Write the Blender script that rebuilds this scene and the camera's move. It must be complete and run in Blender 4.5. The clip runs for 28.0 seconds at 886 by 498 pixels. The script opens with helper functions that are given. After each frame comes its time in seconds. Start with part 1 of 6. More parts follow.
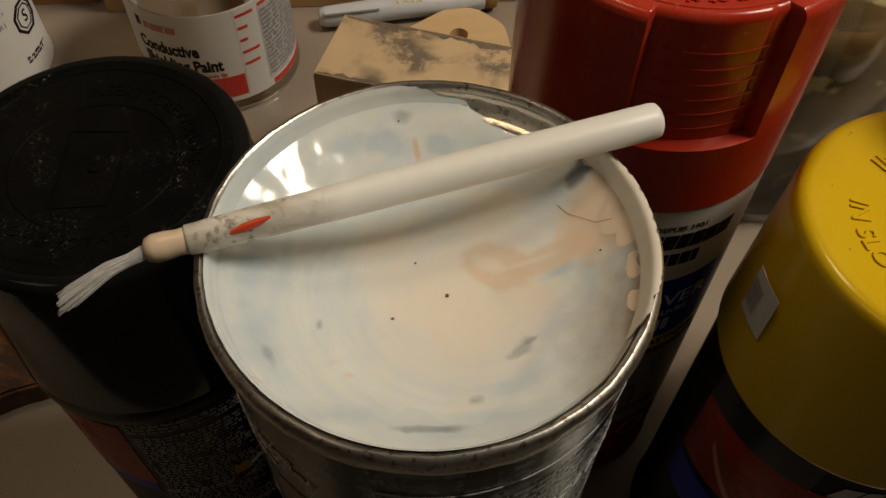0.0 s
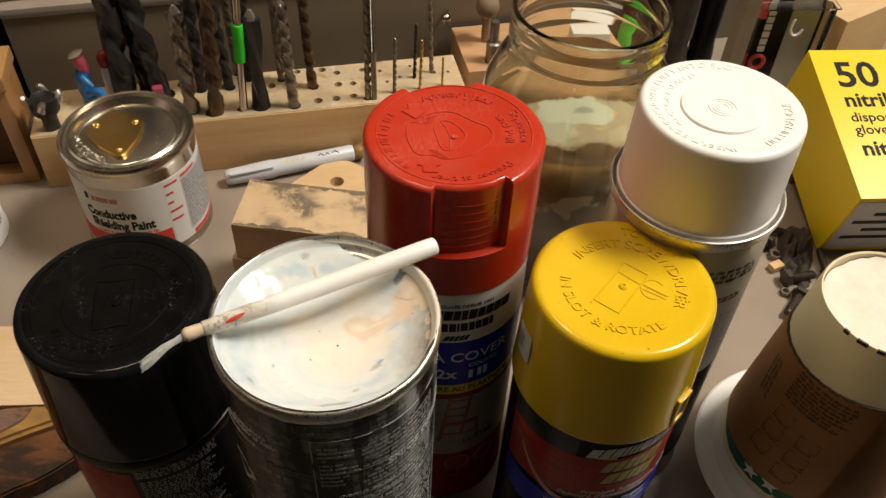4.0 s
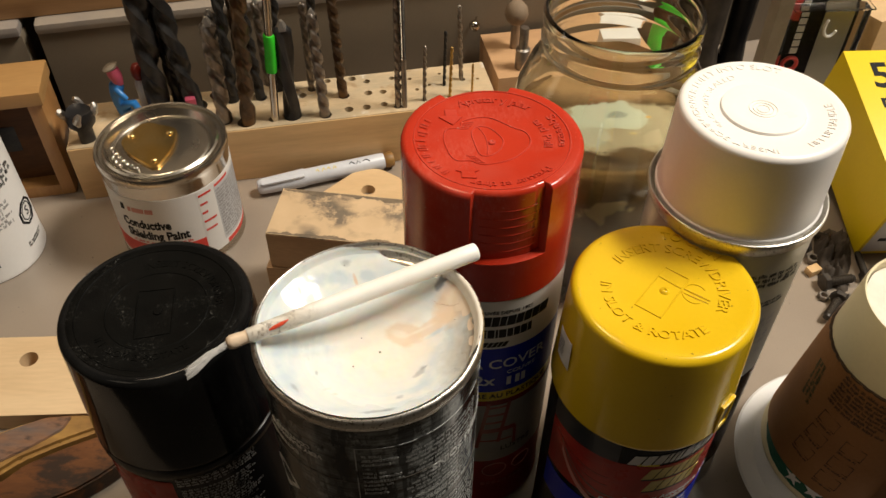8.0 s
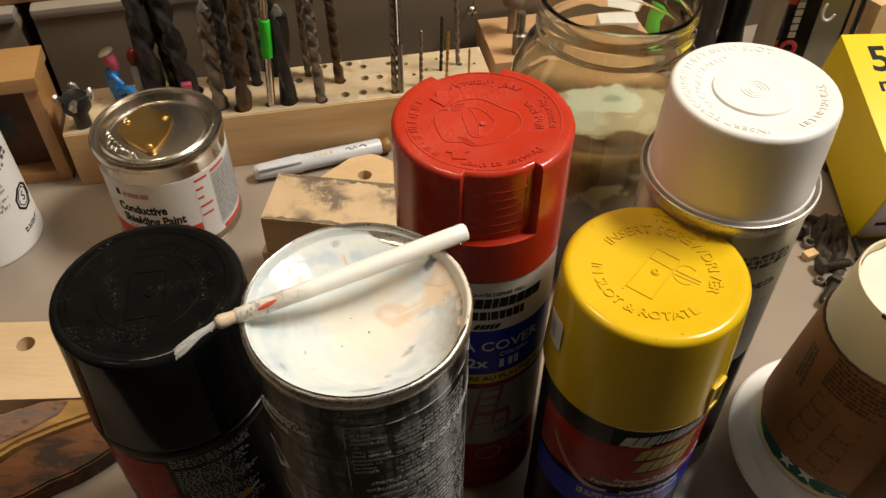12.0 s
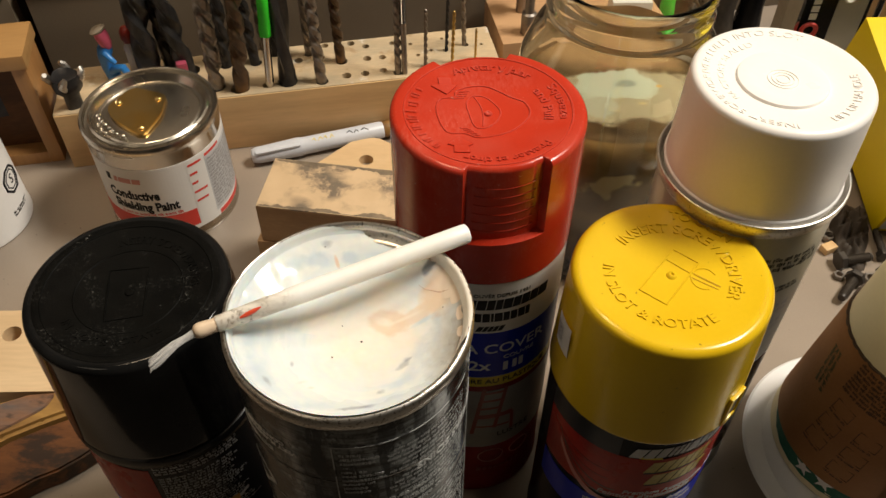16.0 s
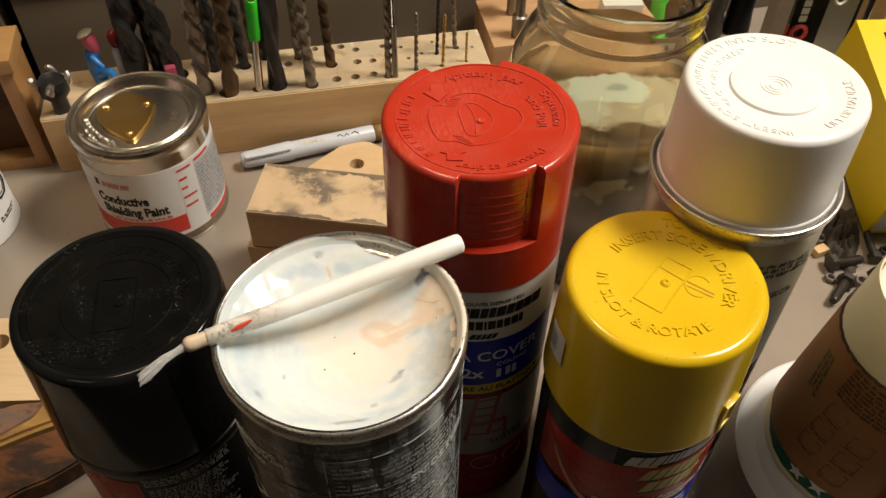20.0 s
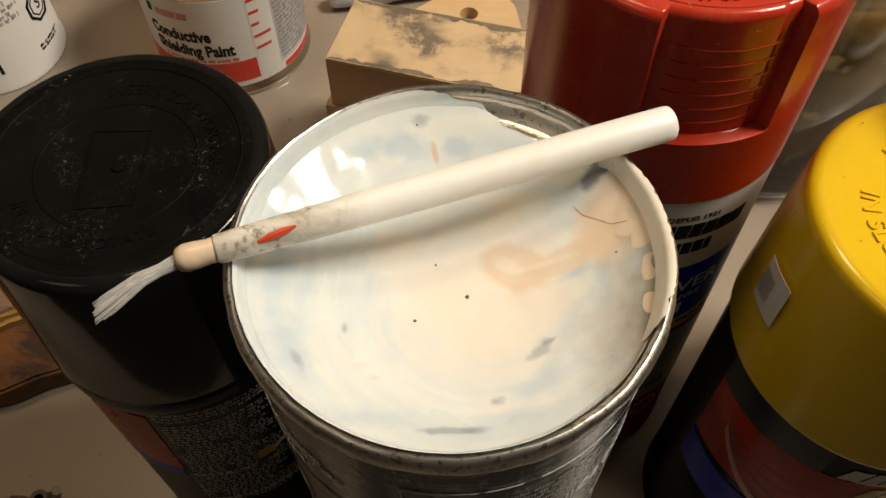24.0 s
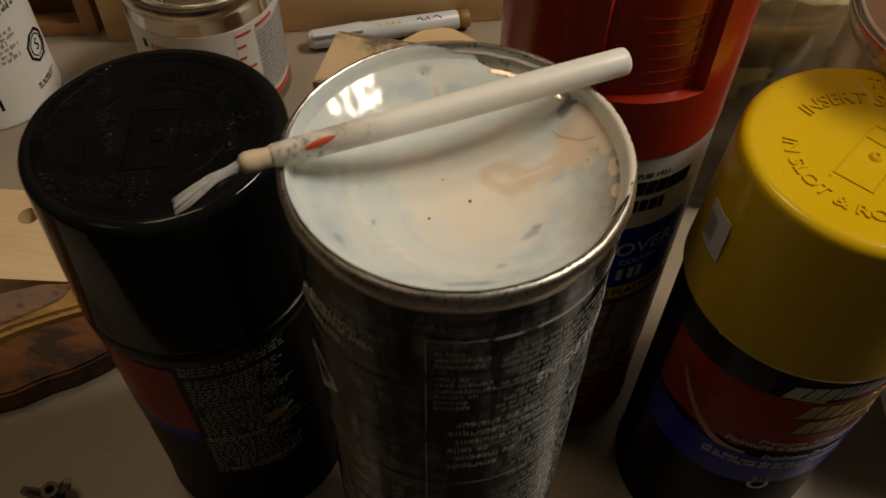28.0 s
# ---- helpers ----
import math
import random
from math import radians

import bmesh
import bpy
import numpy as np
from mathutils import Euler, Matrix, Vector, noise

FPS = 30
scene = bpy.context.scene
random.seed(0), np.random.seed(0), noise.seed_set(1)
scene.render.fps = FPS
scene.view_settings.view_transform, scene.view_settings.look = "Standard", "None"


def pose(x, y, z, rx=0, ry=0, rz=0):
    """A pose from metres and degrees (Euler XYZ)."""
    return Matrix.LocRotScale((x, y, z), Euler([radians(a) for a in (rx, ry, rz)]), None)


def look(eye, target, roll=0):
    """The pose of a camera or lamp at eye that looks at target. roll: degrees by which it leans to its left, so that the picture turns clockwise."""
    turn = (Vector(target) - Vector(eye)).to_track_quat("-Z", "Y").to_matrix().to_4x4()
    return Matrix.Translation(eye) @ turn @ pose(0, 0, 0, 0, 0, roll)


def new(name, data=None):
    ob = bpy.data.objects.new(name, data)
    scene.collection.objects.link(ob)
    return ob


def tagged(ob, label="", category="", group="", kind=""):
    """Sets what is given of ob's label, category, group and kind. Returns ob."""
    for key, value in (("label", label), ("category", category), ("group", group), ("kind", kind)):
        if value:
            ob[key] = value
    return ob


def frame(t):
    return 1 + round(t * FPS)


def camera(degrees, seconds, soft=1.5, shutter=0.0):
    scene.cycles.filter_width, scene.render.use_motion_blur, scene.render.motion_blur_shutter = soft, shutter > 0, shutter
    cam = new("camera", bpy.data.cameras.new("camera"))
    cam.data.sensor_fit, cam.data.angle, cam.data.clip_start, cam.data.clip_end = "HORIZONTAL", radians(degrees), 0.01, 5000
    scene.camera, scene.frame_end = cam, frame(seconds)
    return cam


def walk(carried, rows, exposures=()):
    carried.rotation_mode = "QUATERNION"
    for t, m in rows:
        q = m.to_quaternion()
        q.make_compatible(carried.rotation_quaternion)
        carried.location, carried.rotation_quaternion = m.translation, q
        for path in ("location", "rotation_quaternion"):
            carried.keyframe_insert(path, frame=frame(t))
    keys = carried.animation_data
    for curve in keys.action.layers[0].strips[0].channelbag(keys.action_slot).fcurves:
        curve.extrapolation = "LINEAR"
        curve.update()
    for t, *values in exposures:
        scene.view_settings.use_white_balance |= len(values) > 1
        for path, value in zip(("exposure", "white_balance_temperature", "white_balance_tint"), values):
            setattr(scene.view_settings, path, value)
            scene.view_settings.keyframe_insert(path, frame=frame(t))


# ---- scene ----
cam = camera(55.52, 28.0, 1.5, 0.5)
# seconds, place in metres, pitch, roll, yaw in degrees
ROWS = [
    (0.0, 0.0119, -0.0721, 0.3071, -54.25, -0.37, 8.30),
    (0.5, 0.0101, -0.0717, 0.3074, -54.31, -0.31, 8.58),
    (1.0, 0.0117, -0.0708, 0.3076, -54.44, -0.20, 8.74),
    (1.5, 0.0132, -0.0708, 0.3098, -54.51, 0.18, 8.73),
    (1.8, 0.019, -0.078, 0.320, -54.54, 0.75, 9.17),
    (2.0, 0.0218, -0.0846, 0.3314, -53.76, -0.05, 10.55),
    (2.3, 0.026, -0.100, 0.359, -53.19, 0.42, 11.63),
    (2.5, 0.0243, -0.1082, 0.3726, -51.13, -0.60, 10.47),
    (2.7, 0.021, -0.116, 0.380, -50.81, -0.57, 8.15),
    (3.0, 0.0219, -0.1323, 0.3894, -49.04, -1.76, 3.93),
    (3.5, 0.0262, -0.1518, 0.3978, -47.10, -2.24, -0.22),
    (5.5, 0.0260, -0.1607, 0.4034, -45.41, -0.30, -0.58),
    (6.0, 0.0245, -0.1596, 0.4031, -45.43, -0.06, -0.19),
    (6.5, 0.0225, -0.1586, 0.4021, -45.58, -0.36, 0.09),
    (7.0, 0.0220, -0.1595, 0.4016, -45.63, -0.29, 0.02),
    (7.5, 0.0214, -0.1584, 0.4014, -45.60, -0.34, -0.04),
    (8.0, 0.0210, -0.1568, 0.3997, -45.69, -0.29, -0.00),
    (8.5, 0.0191, -0.1560, 0.3974, -45.79, -0.38, 0.06),
    (9.0, 0.0168, -0.1527, 0.3927, -46.22, -0.50, 0.10),
    (9.5, 0.0184, -0.1531, 0.3941, -46.64, -0.55, -0.13),
    (10.0, 0.0195, -0.1556, 0.3959, -46.60, -0.50, -0.20),
    (10.5, 0.0205, -0.1573, 0.3972, -46.47, -0.55, -0.28),
    (11.0, 0.0220, -0.1582, 0.3975, -46.40, -0.42, -0.15),
    (11.5, 0.0247, -0.1581, 0.3975, -46.32, -0.17, -0.07),
    (12.0, 0.0252, -0.1588, 0.3978, -46.42, -0.10, 0.07),
    (12.5, 0.0261, -0.1577, 0.3960, -46.50, -0.11, 0.27),
    (14.5, 0.0255, -0.1473, 0.3900, -46.88, -0.33, 0.61),
    (15.0, 0.0255, -0.1419, 0.3876, -47.31, -0.51, 0.79),
    (15.5, 0.0261, -0.1403, 0.3870, -47.75, -0.26, 0.89),
    (16.0, 0.0270, -0.1396, 0.3880, -47.94, -0.19, 0.79),
    (16.5, 0.0282, -0.1400, 0.3891, -48.04, -0.03, 0.63),
    (17.0, 0.0296, -0.1392, 0.3893, -48.02, -0.03, 0.42),
    (17.5, 0.0286, -0.1386, 0.3894, -47.98, -0.05, 0.43),
    (18.0, 0.0284, -0.1381, 0.3892, -47.96, -0.15, 0.36),
    (18.5, 0.0281, -0.1355, 0.3887, -47.90, -0.15, 0.34),
    (19.0, 0.0269, -0.1345, 0.3879, -47.98, -0.19, 0.24),
    (19.5, 0.0267, -0.1351, 0.3885, -48.04, -0.32, 0.15),
    (20.0, 0.0262, -0.1358, 0.3883, -47.97, -0.49, 0.15),
    (20.5, 0.0269, -0.1364, 0.3885, -48.05, -0.54, 0.05),
    (21.0, 0.0269, -0.1340, 0.3827, -48.10, -0.31, 0.31),
    (21.3, 0.025, -0.126, 0.372, -50.07, 0.71, 1.70),
    (21.5, 0.0237, -0.1181, 0.3602, -50.90, 1.11, 2.46),
    (21.7, 0.021, -0.109, 0.350, -51.94, 0.86, 3.27),
    (22.0, 0.0169, -0.0994, 0.3375, -52.92, 0.81, 4.70),
    (22.5, 0.0133, -0.0838, 0.3252, -54.41, 0.84, 6.51),
    (24.5, 0.0099, -0.0700, 0.3129, -56.41, 0.63, 8.16),
    (25.0, 0.0106, -0.0710, 0.3159, -56.51, 0.76, 8.23),
    (25.5, 0.0115, -0.0721, 0.3182, -56.43, 0.88, 8.14),
    (26.0, 0.0122, -0.0710, 0.3173, -56.29, 0.97, 7.94),
    (26.5, 0.0125, -0.0706, 0.3168, -56.26, 1.05, 7.84),
    (27.0, 0.0116, -0.0728, 0.3161, -56.08, 0.76, 7.67),
    (27.5, 0.0109, -0.0896, 0.3251, -53.68, -0.14, 5.98),
    (27.8, 0.008, -0.103, 0.322, -52.52, -0.43, 5.08),
    (28.0, 0.0063, -0.1139, 0.3211, -51.39, -0.66, 5.17),
]
EXPOSURES = [(0.0, -0.91, 7000, 10), (1.7, -0.91, 7000, 10), (2.2, -0.79, 6700, 10), (3.4, -0.02, 6500, 10), (5.5, 0.14, 6500, 10), (21.0, 0.14, 6500, 10), (22.5, 0.05, 6600, 10), (24.4, -0.1, 6800, 10), (25.2, -0.8, 6800, 10), (27.0, -0.97, 7000, 10), (28.0, -0.96, 7150, 10)]
walk(cam, [(t, pose(x, y, z, 90 + pitch, roll, yaw)) for t, x, y, z, pitch, roll, yaw in ROWS], EXPOSURES)

# ---- light ----
world = bpy.data.worlds.new("room")
scene.world = world
world.use_nodes = True
world.node_tree.nodes["Background"].inputs[0].default_value = (1.0, 0.80, 0.58, 1)
world.node_tree.nodes["Background"].inputs[1].default_value = 0.010


def lamp(name, eye, target, sx, sy, watts, colour):
    data = bpy.data.lights.new(name, "AREA")
    data.shape, data.size, data.size_y, data.energy, data.color = "RECTANGLE", sx, sy, watts, colour
    ob = new(name, data)
    ob.matrix_world = look(eye, target)
    return ob


lamp("ceiling_light", (0.98, 0.30, 1.62), (0.0, 0.05, 0.2), 0.52, 0.32, 35.5, (1.0, 0.925, 0.80))
lamp("second_ceiling_light", (-0.36, 0.38, 1.70), (0.0, 0.10, 0.2), 0.38, 0.27, 7.2, (1.0, 0.78, 0.52))
lamp("room_light", (-0.95, -0.80, 1.72), (0.0, 0.05, 0.15), 0.60, 0.40, 1.7, (1.0, 0.84, 0.62))

# ---- materials ----


def material(name, colour, rough=0.5, metal=0.0, vary=0.12, scale=60.0, bump=0.0, bump_scale=400.0, second=None, amount=0.5, stretch=(1, 1, 1), coat=0.0, spots=None, gloss=0.5):
    """A surface with two scales of variation: broad patches towards second, and fine grain with relief. spots: colour, scale, threshold."""
    m = bpy.data.materials.new(name)
    m.use_nodes = True
    nt = m.node_tree
    n, link = nt.nodes, nt.links.new
    b = n["Principled BSDF"]
    b.inputs["Metallic"].default_value = metal
    b.inputs["Coat Weight"].default_value = coat
    b.inputs["Specular IOR Level"].default_value = gloss
    tc = n.new("ShaderNodeTexCoord")
    mp = n.new("ShaderNodeMapping")
    mp.inputs["Scale"].default_value = stretch
    link(tc.outputs["Object"], mp.inputs["Vector"])
    broad = n.new("ShaderNodeTexNoise")
    broad.inputs["Scale"].default_value = scale
    broad.inputs["Detail"].default_value = 5
    link(mp.outputs[0], broad.inputs["Vector"])
    fine = n.new("ShaderNodeTexNoise")
    fine.inputs["Scale"].default_value = bump_scale
    fine.inputs["Detail"].default_value = 3
    link(mp.outputs[0], fine.inputs["Vector"])
    ramp = n.new("ShaderNodeMapRange")
    ramp.inputs["From Min"].default_value, ramp.inputs["From Max"].default_value = 0.5 - amount * 0.35, 0.5 + amount * 0.35
    link(broad.outputs["Fac"], ramp.inputs["Value"])
    mix = n.new("ShaderNodeMix")
    mix.data_type = "RGBA"
    other = second or tuple(c * (1 - vary) for c in colour)
    mix.inputs["A"].default_value, mix.inputs["B"].default_value = (*colour, 1), (*other, 1)
    link(ramp.outputs[0], mix.inputs["Factor"])
    hue = n.new("ShaderNodeHueSaturation")
    val = n.new("ShaderNodeMapRange")
    val.inputs["To Min"].default_value, val.inputs["To Max"].default_value = 1 - vary, 1 + vary
    link(fine.outputs["Fac"], val.inputs["Value"])
    link(val.outputs[0], hue.inputs["Value"])
    link(mix.outputs["Result"], hue.inputs["Color"])
    out = hue.outputs[0]
    if spots:
        sp = n.new("ShaderNodeTexNoise")
        sp.inputs["Scale"].default_value = spots[1]
        sp.inputs["Detail"].default_value = 4
        link(tc.outputs["Object"], sp.inputs["Vector"])
        sr = n.new("ShaderNodeMapRange")
        sr.inputs["From Min"].default_value, sr.inputs["From Max"].default_value = spots[2], spots[2] + 0.05
        link(sp.outputs["Fac"], sr.inputs["Value"])
        if len(spots) > 3:
            area = n.new("ShaderNodeTexNoise")
            area.inputs["Scale"].default_value = spots[3]
            area.inputs["Detail"].default_value = 3
            link(tc.outputs["Object"], area.inputs["Vector"])
            ar = n.new("ShaderNodeMapRange")
            ar.inputs["From Min"].default_value, ar.inputs["From Max"].default_value = 0.48, 0.62
            link(area.outputs["Fac"], ar.inputs["Value"])
            both = n.new("ShaderNodeMath")
            both.operation = "MULTIPLY"
            link(sr.outputs[0], both.inputs[0])
            link(ar.outputs[0], both.inputs[1])
            sr = both
        mx = n.new("ShaderNodeMix")
        mx.data_type = "RGBA"
        mx.inputs["B"].default_value = (*spots[0], 1)
        link(sr.outputs[0], mx.inputs["Factor"])
        link(out, mx.inputs["A"])
        out = mx.outputs["Result"]
    link(out, b.inputs["Base Color"])
    rr = n.new("ShaderNodeMapRange")
    rr.inputs["To Min"].default_value, rr.inputs["To Max"].default_value = max(0.02, rough * 0.8), min(1, rough * 1.2)
    link(broad.outputs["Fac"], rr.inputs["Value"])
    link(rr.outputs[0], b.inputs["Roughness"])
    if bump:
        bp = n.new("ShaderNodeBump")
        bp.inputs["Strength"].default_value = bump
        bp.inputs["Distance"].default_value = 0.0004
        link(fine.outputs["Fac"], bp.inputs["Height"])
        link(bp.outputs[0], b.inputs["Normal"])
    return m


def glass_material(name, colour, rough=0.0, ior=1.5):
    m = bpy.data.materials.new(name)
    m.use_nodes = True
    b = m.node_tree.nodes["Principled BSDF"]
    b.inputs["Base Color"].default_value = (*colour, 1)
    b.inputs["Transmission Weight"].default_value = 1
    b.inputs["Roughness"].default_value = rough
    b.inputs["IOR"].default_value = ior
    return m


DESK = material("desk_laminate", (0.315, 0.258, 0.205), 0.24, 0, 0.05, 12, 0.10, 900, (0.268, 0.218, 0.172), spots=((0.14, 0.115, 0.09), 260, 0.70))
WALLP = material("grey_panel", (0.22, 0.175, 0.125), 0.5, 0, 0.06, 8, 0.2, 700, (0.185, 0.145, 0.10))
PLASTER = material("room_paint", (0.09, 0.076, 0.06), 0.8, 0, 0.05, 3)
WALL_PAINT = material("wall_paint", (0.16, 0.135, 0.11), 0.8, 0, 0.05, 3)
# pine is kept bright and orange for bounced light on the drill block's front
PINE = material("pine", (0.72, 0.48, 0.23), 0.55, 0, 0.12, 9, 0.25, 60, (0.50, 0.31, 0.14), 0.9, (1.2, 9, 9))
OAK = material("varnished_wood", (0.42, 0.22, 0.08), 0.35, 0, 0.15, 10, 0.2, 70, (0.30, 0.14, 0.045), 0.9, (7, 7, 1.2))
SHELFW = material("shelf_wood", (0.46, 0.27, 0.12), 0.5, 0, 0.15, 8, 0.2, 60, (0.26, 0.13, 0.05), 0.9, (1, 8, 8))
DARKWOOD = material("dark_wood", (0.045, 0.019, 0.008), 0.5, 0, 0.3, 18, 0.4, 90, (0.11, 0.045, 0.015), 0.8, (2, 7, 7), gloss=0.2)
BARK = material("yellow_sapwood", (0.36, 0.20, 0.05), 0.5, 0, 0.3, 38, 0.5, 120, (0.15, 0.07, 0.02), 0.7, (1, 2.2, 1))
WALNUT = material("brown_block_side", (0.50, 0.32, 0.17), 0.6, 0, 0.2, 14, 0.3, 90, (0.40, 0.25, 0.13), 0.9, (2, 9, 9))
STEEL = material("tinplate", (0.62, 0.58, 0.52), 0.15, 1, 0.08, 40, 0.03, 600, (0.5, 0.46, 0.4))
STEEL_LID = material("scuffed_tinplate", (0.68, 0.64, 0.57), 0.26, 1, 0.12, 30, 0.08, 700, (0.46, 0.41, 0.34), 0.6, (1, 1, 1), 0, ((0.34, 0.29, 0.23), 500, 0.64))
RIM = material("can_rim_steel", (0.72, 0.69, 0.64), 0.36, 1, 0.12, 90, 0.15, 900, (0.42, 0.38, 0.33), 0.6, (1, 1, 1), 0, ((0.30, 0.26, 0.21), 1100, 0.58))
DRILL = material("drill_steel", (0.20, 0.18, 0.165), 0.38, 0.9, 0.25, 70, 0.3, 500, (0.33, 0.28, 0.23))
DRILL_BLUE = material("black_oxide_steel", (0.022, 0.023, 0.027), 0.38, 0.6, 0.25, 60, 0.3, 500, (0.06, 0.055, 0.05))
DRILL_BROWN = material("tempered_steel", (0.15, 0.09, 0.045), 0.4, 0.85, 0.25, 60, 0.3, 500, (0.10, 0.075, 0.055))
BRASS_BIT = material("titanium_coated_steel", (0.62, 0.42, 0.14), 0.3, 1, 0.15, 80)
GOLD = material("polished_brass", (0.84, 0.62, 0.27), 0.25, 1, 0.06, 50, 0.9, 55, (0.74, 0.46, 0.12))
RED = material("red_plastic", (0.43, 0.025, 0.008), 0.22, 0, 0.06, 40, 0.05, 700, (0.48, 0.03, 0.009), spots=((0.56, 0.16, 0.12), 1500, 0.66, 70), gloss=0.45)
YELLOW = material("yellow_plastic", (0.72, 0.48, 0.016), 0.2, 0, 0.04, 30, 0.04, 700, (0.68, 0.43, 0.006), spots=((0.30, 0.19, 0.01), 420, 0.715), gloss=0.42)
WHITE = material("white_plastic", (0.87, 0.84, 0.81), 0.3, 0, 0.03, 30, 0.03, 700, gloss=0.5)
BLACK = material("black_plastic", (0.004, 0.004, 0.004), 0.09, 0, 0.2, 40, 0.05, 700, (0.010, 0.010, 0.010), gloss=0.16)
LABEL_BLACK = material("black_label", (0.007, 0.007, 0.008), 0.25, 0, 0.2, 40, 0.05, 700, (0.013, 0.012, 0.012), gloss=0.12)
LABEL_WHITE = material("white_label", (0.74, 0.72, 0.69), 0.35, 0, 0.03, 30)
LABEL_GREY = material("grey_print", (0.34, 0.33, 0.33), 0.4, 0, 0.15, 90)
INK = material("black_ink", (0.012, 0.012, 0.013), 0.45, 0, 0.1, 90, gloss=0.15)
PRINT_WHITE = material("white_print", (0.55, 0.55, 0.54), 0.45, 0, 0.1, 90)
PRINT_DIM = material("worn_white_print", (0.50, 0.51, 0.50), 0.5, 0, 0.3, 200, 0, 400, None, 0.5, (1, 1, 1), 0, ((0.05, 0.05, 0.05), 130, 0.61))
PRINT_WORN = material("chipped_white_print", (0.48, 0.48, 0.47), 0.5, 0, 0.2, 200, 0, 400, None, 0.5, (1, 1, 1), 0, ((0.012, 0.012, 0.013), 160, 0.56))
PRINT_RED = material("red_print", (0.62, 0.045, 0.03), 0.4, 0, 0.05, 60)
PRINT_BLUE = material("blue_print", (0.012, 0.028, 0.42), 0.3, 0, 0.1, 40, gloss=0.08)
PRINT_YELLOW = material("yellow_print", (0.72, 0.56, 0.03), 0.35, 0, 0.06, 60, gloss=0.22)
PRINT_GREEN = material("green_print", (0.0, 0.10, 0.055), 0.5, 0, 0.1, 60)
DARK_RED = material("dark_red_print", (0.30, 0.018, 0.014), 0.3, 0, 0.15, 35, 0, 400, (0.20, 0.012, 0.01), gloss=0.12)
PAINT_PEACH = material("peach_paint", (0.70, 0.57, 0.44), 0.4, 0, 0.04, 70, 0.04, 400, (0.67, 0.53, 0.40), 0.8)
STAIN = material("weathered_grey_stain", (0.24, 0.175, 0.11), 0.7, 0, 0.3, 120, 0.2, 300, (0.10, 0.075, 0.05), 0.9)
CARD_TAN = material("grey_tan_card", (0.30, 0.25, 0.19), 0.6, 0, 0.1, 40, 0.1, 500, (0.24, 0.195, 0.145))
SPECK = material("dark_speck", (0.10, 0.085, 0.07), 0.5, 0, 0.1, 90)
FERRULE = material("paint_caked_ferrule", (0.74, 0.58, 0.43), 0.3, 0, 0.06, 120, 0.1, 400, (0.66, 0.51, 0.37))
BRISTLE = material("pale_bristles", (0.55, 0.54, 0.53), 0.35, 0, 0.2, 900)
CARD = material("brown_sleeve_card", (0.34, 0.155, 0.05), 0.75, 0, 0.1, 30, 0.3, 700, (0.28, 0.125, 0.04))
PAPER = material("cream_paper_cup", (0.76, 0.68, 0.46), 0.5, 0, 0.04, 30, 0.08, 600)
CERAMIC = material("white_ceramic", (0.76, 0.75, 0.745), 0.18, 0, 0.03, 20)
BOX_YELLOW = material("yellow_carton", (0.80, 0.60, 0.005), 0.42, 0, 0.04, 20, 0.05, 500, (0.76, 0.56, 0.005))
FROTH = material("dried_froth", (0.76, 0.68, 0.58), 0.6, 0, 0.08, 120, 0.4, 300)
MARKER = material("grey_marker_plastic", (0.56, 0.58, 0.63), 0.3, 0, 0.05, 40)
GREEN_TAPE = material("green_tape", (0.03, 0.62, 0.02), 0.5, 0, 0.1, 60)
RUBBLE = material("dark_metal_clutter", (0.035, 0.03, 0.026), 0.45, 0.4, 0.3, 60, 0.3, 300, (0.08, 0.065, 0.05))
RAG = material("oily_dark_cloth", (0.03, 0.024, 0.018), 0.75, 0, 0.3, 70, 0.8, 900, (0.075, 0.055, 0.038), 0.8)
RESIDUE = material("tan_film_residue", (0.50, 0.36, 0.20), 0.7, 0, 0.2, 30, 0.5, 200, (0.30, 0.20, 0.10), 0.6, (1, 1, 1), 0, ((0.16, 0.11, 0.06), 40, 0.60), gloss=0.1)
BLUE_TOY = material("blue_plastic", (0.03, 0.20, 0.55), 0.35, 0, 0.15, 90)
PINK = material("pink_plastic", (0.60, 0.10, 0.17), 0.4, 0, 0.15, 90)
STEEL_DULL = material("dull_base_steel", (0.66, 0.63, 0.58), 0.40, 1, 0.1, 90, 0.1, 500, (0.55, 0.52, 0.47), 0.8, (1, 1, 1), 0, ((0.34, 0.31, 0.27), 1000, 0.58))
SEAM = material("scratched_fold_steel", (0.70, 0.64, 0.56), 0.30, 1, 0.15, 160, 0.25, 1600, (0.55, 0.50, 0.44), 0.8)
PAINT_LIP = material("dried_pale_paint", (0.74, 0.69, 0.61), 0.4, 0, 0.05, 120, 0.1, 500, (0.66, 0.60, 0.51), 0.8, (1, 1, 1), 0, ((0.30, 0.28, 0.25), 260, 0.70))
PAINT_RUST = material("rust_brown_paint", (0.40, 0.16, 0.07), 0.5, 0, 0.1, 90)
PAINT_RED = material("red_paint", (0.62, 0.06, 0.02), 0.3, 0, 0.1, 90)
LABEL_RED = material("red_photo_label", (0.46, 0.035, 0.02), 0.28, 0, 0.15, 45, 0, 400, (0.22, 0.02, 0.016), 0.8, gloss=0.1)
LABEL_PHOTO = material("pale_photo_label", (0.20, 0.19, 0.17), 0.3, 0, 0.1, 35, 0, 400, (0.38, 0.37, 0.35), 0.9, gloss=0.22)
LABEL_SILVER = material("silver_label", (0.46, 0.45, 0.40), 0.3, 0.55, 0.06, 30, 0.03, 500, (0.40, 0.39, 0.34))
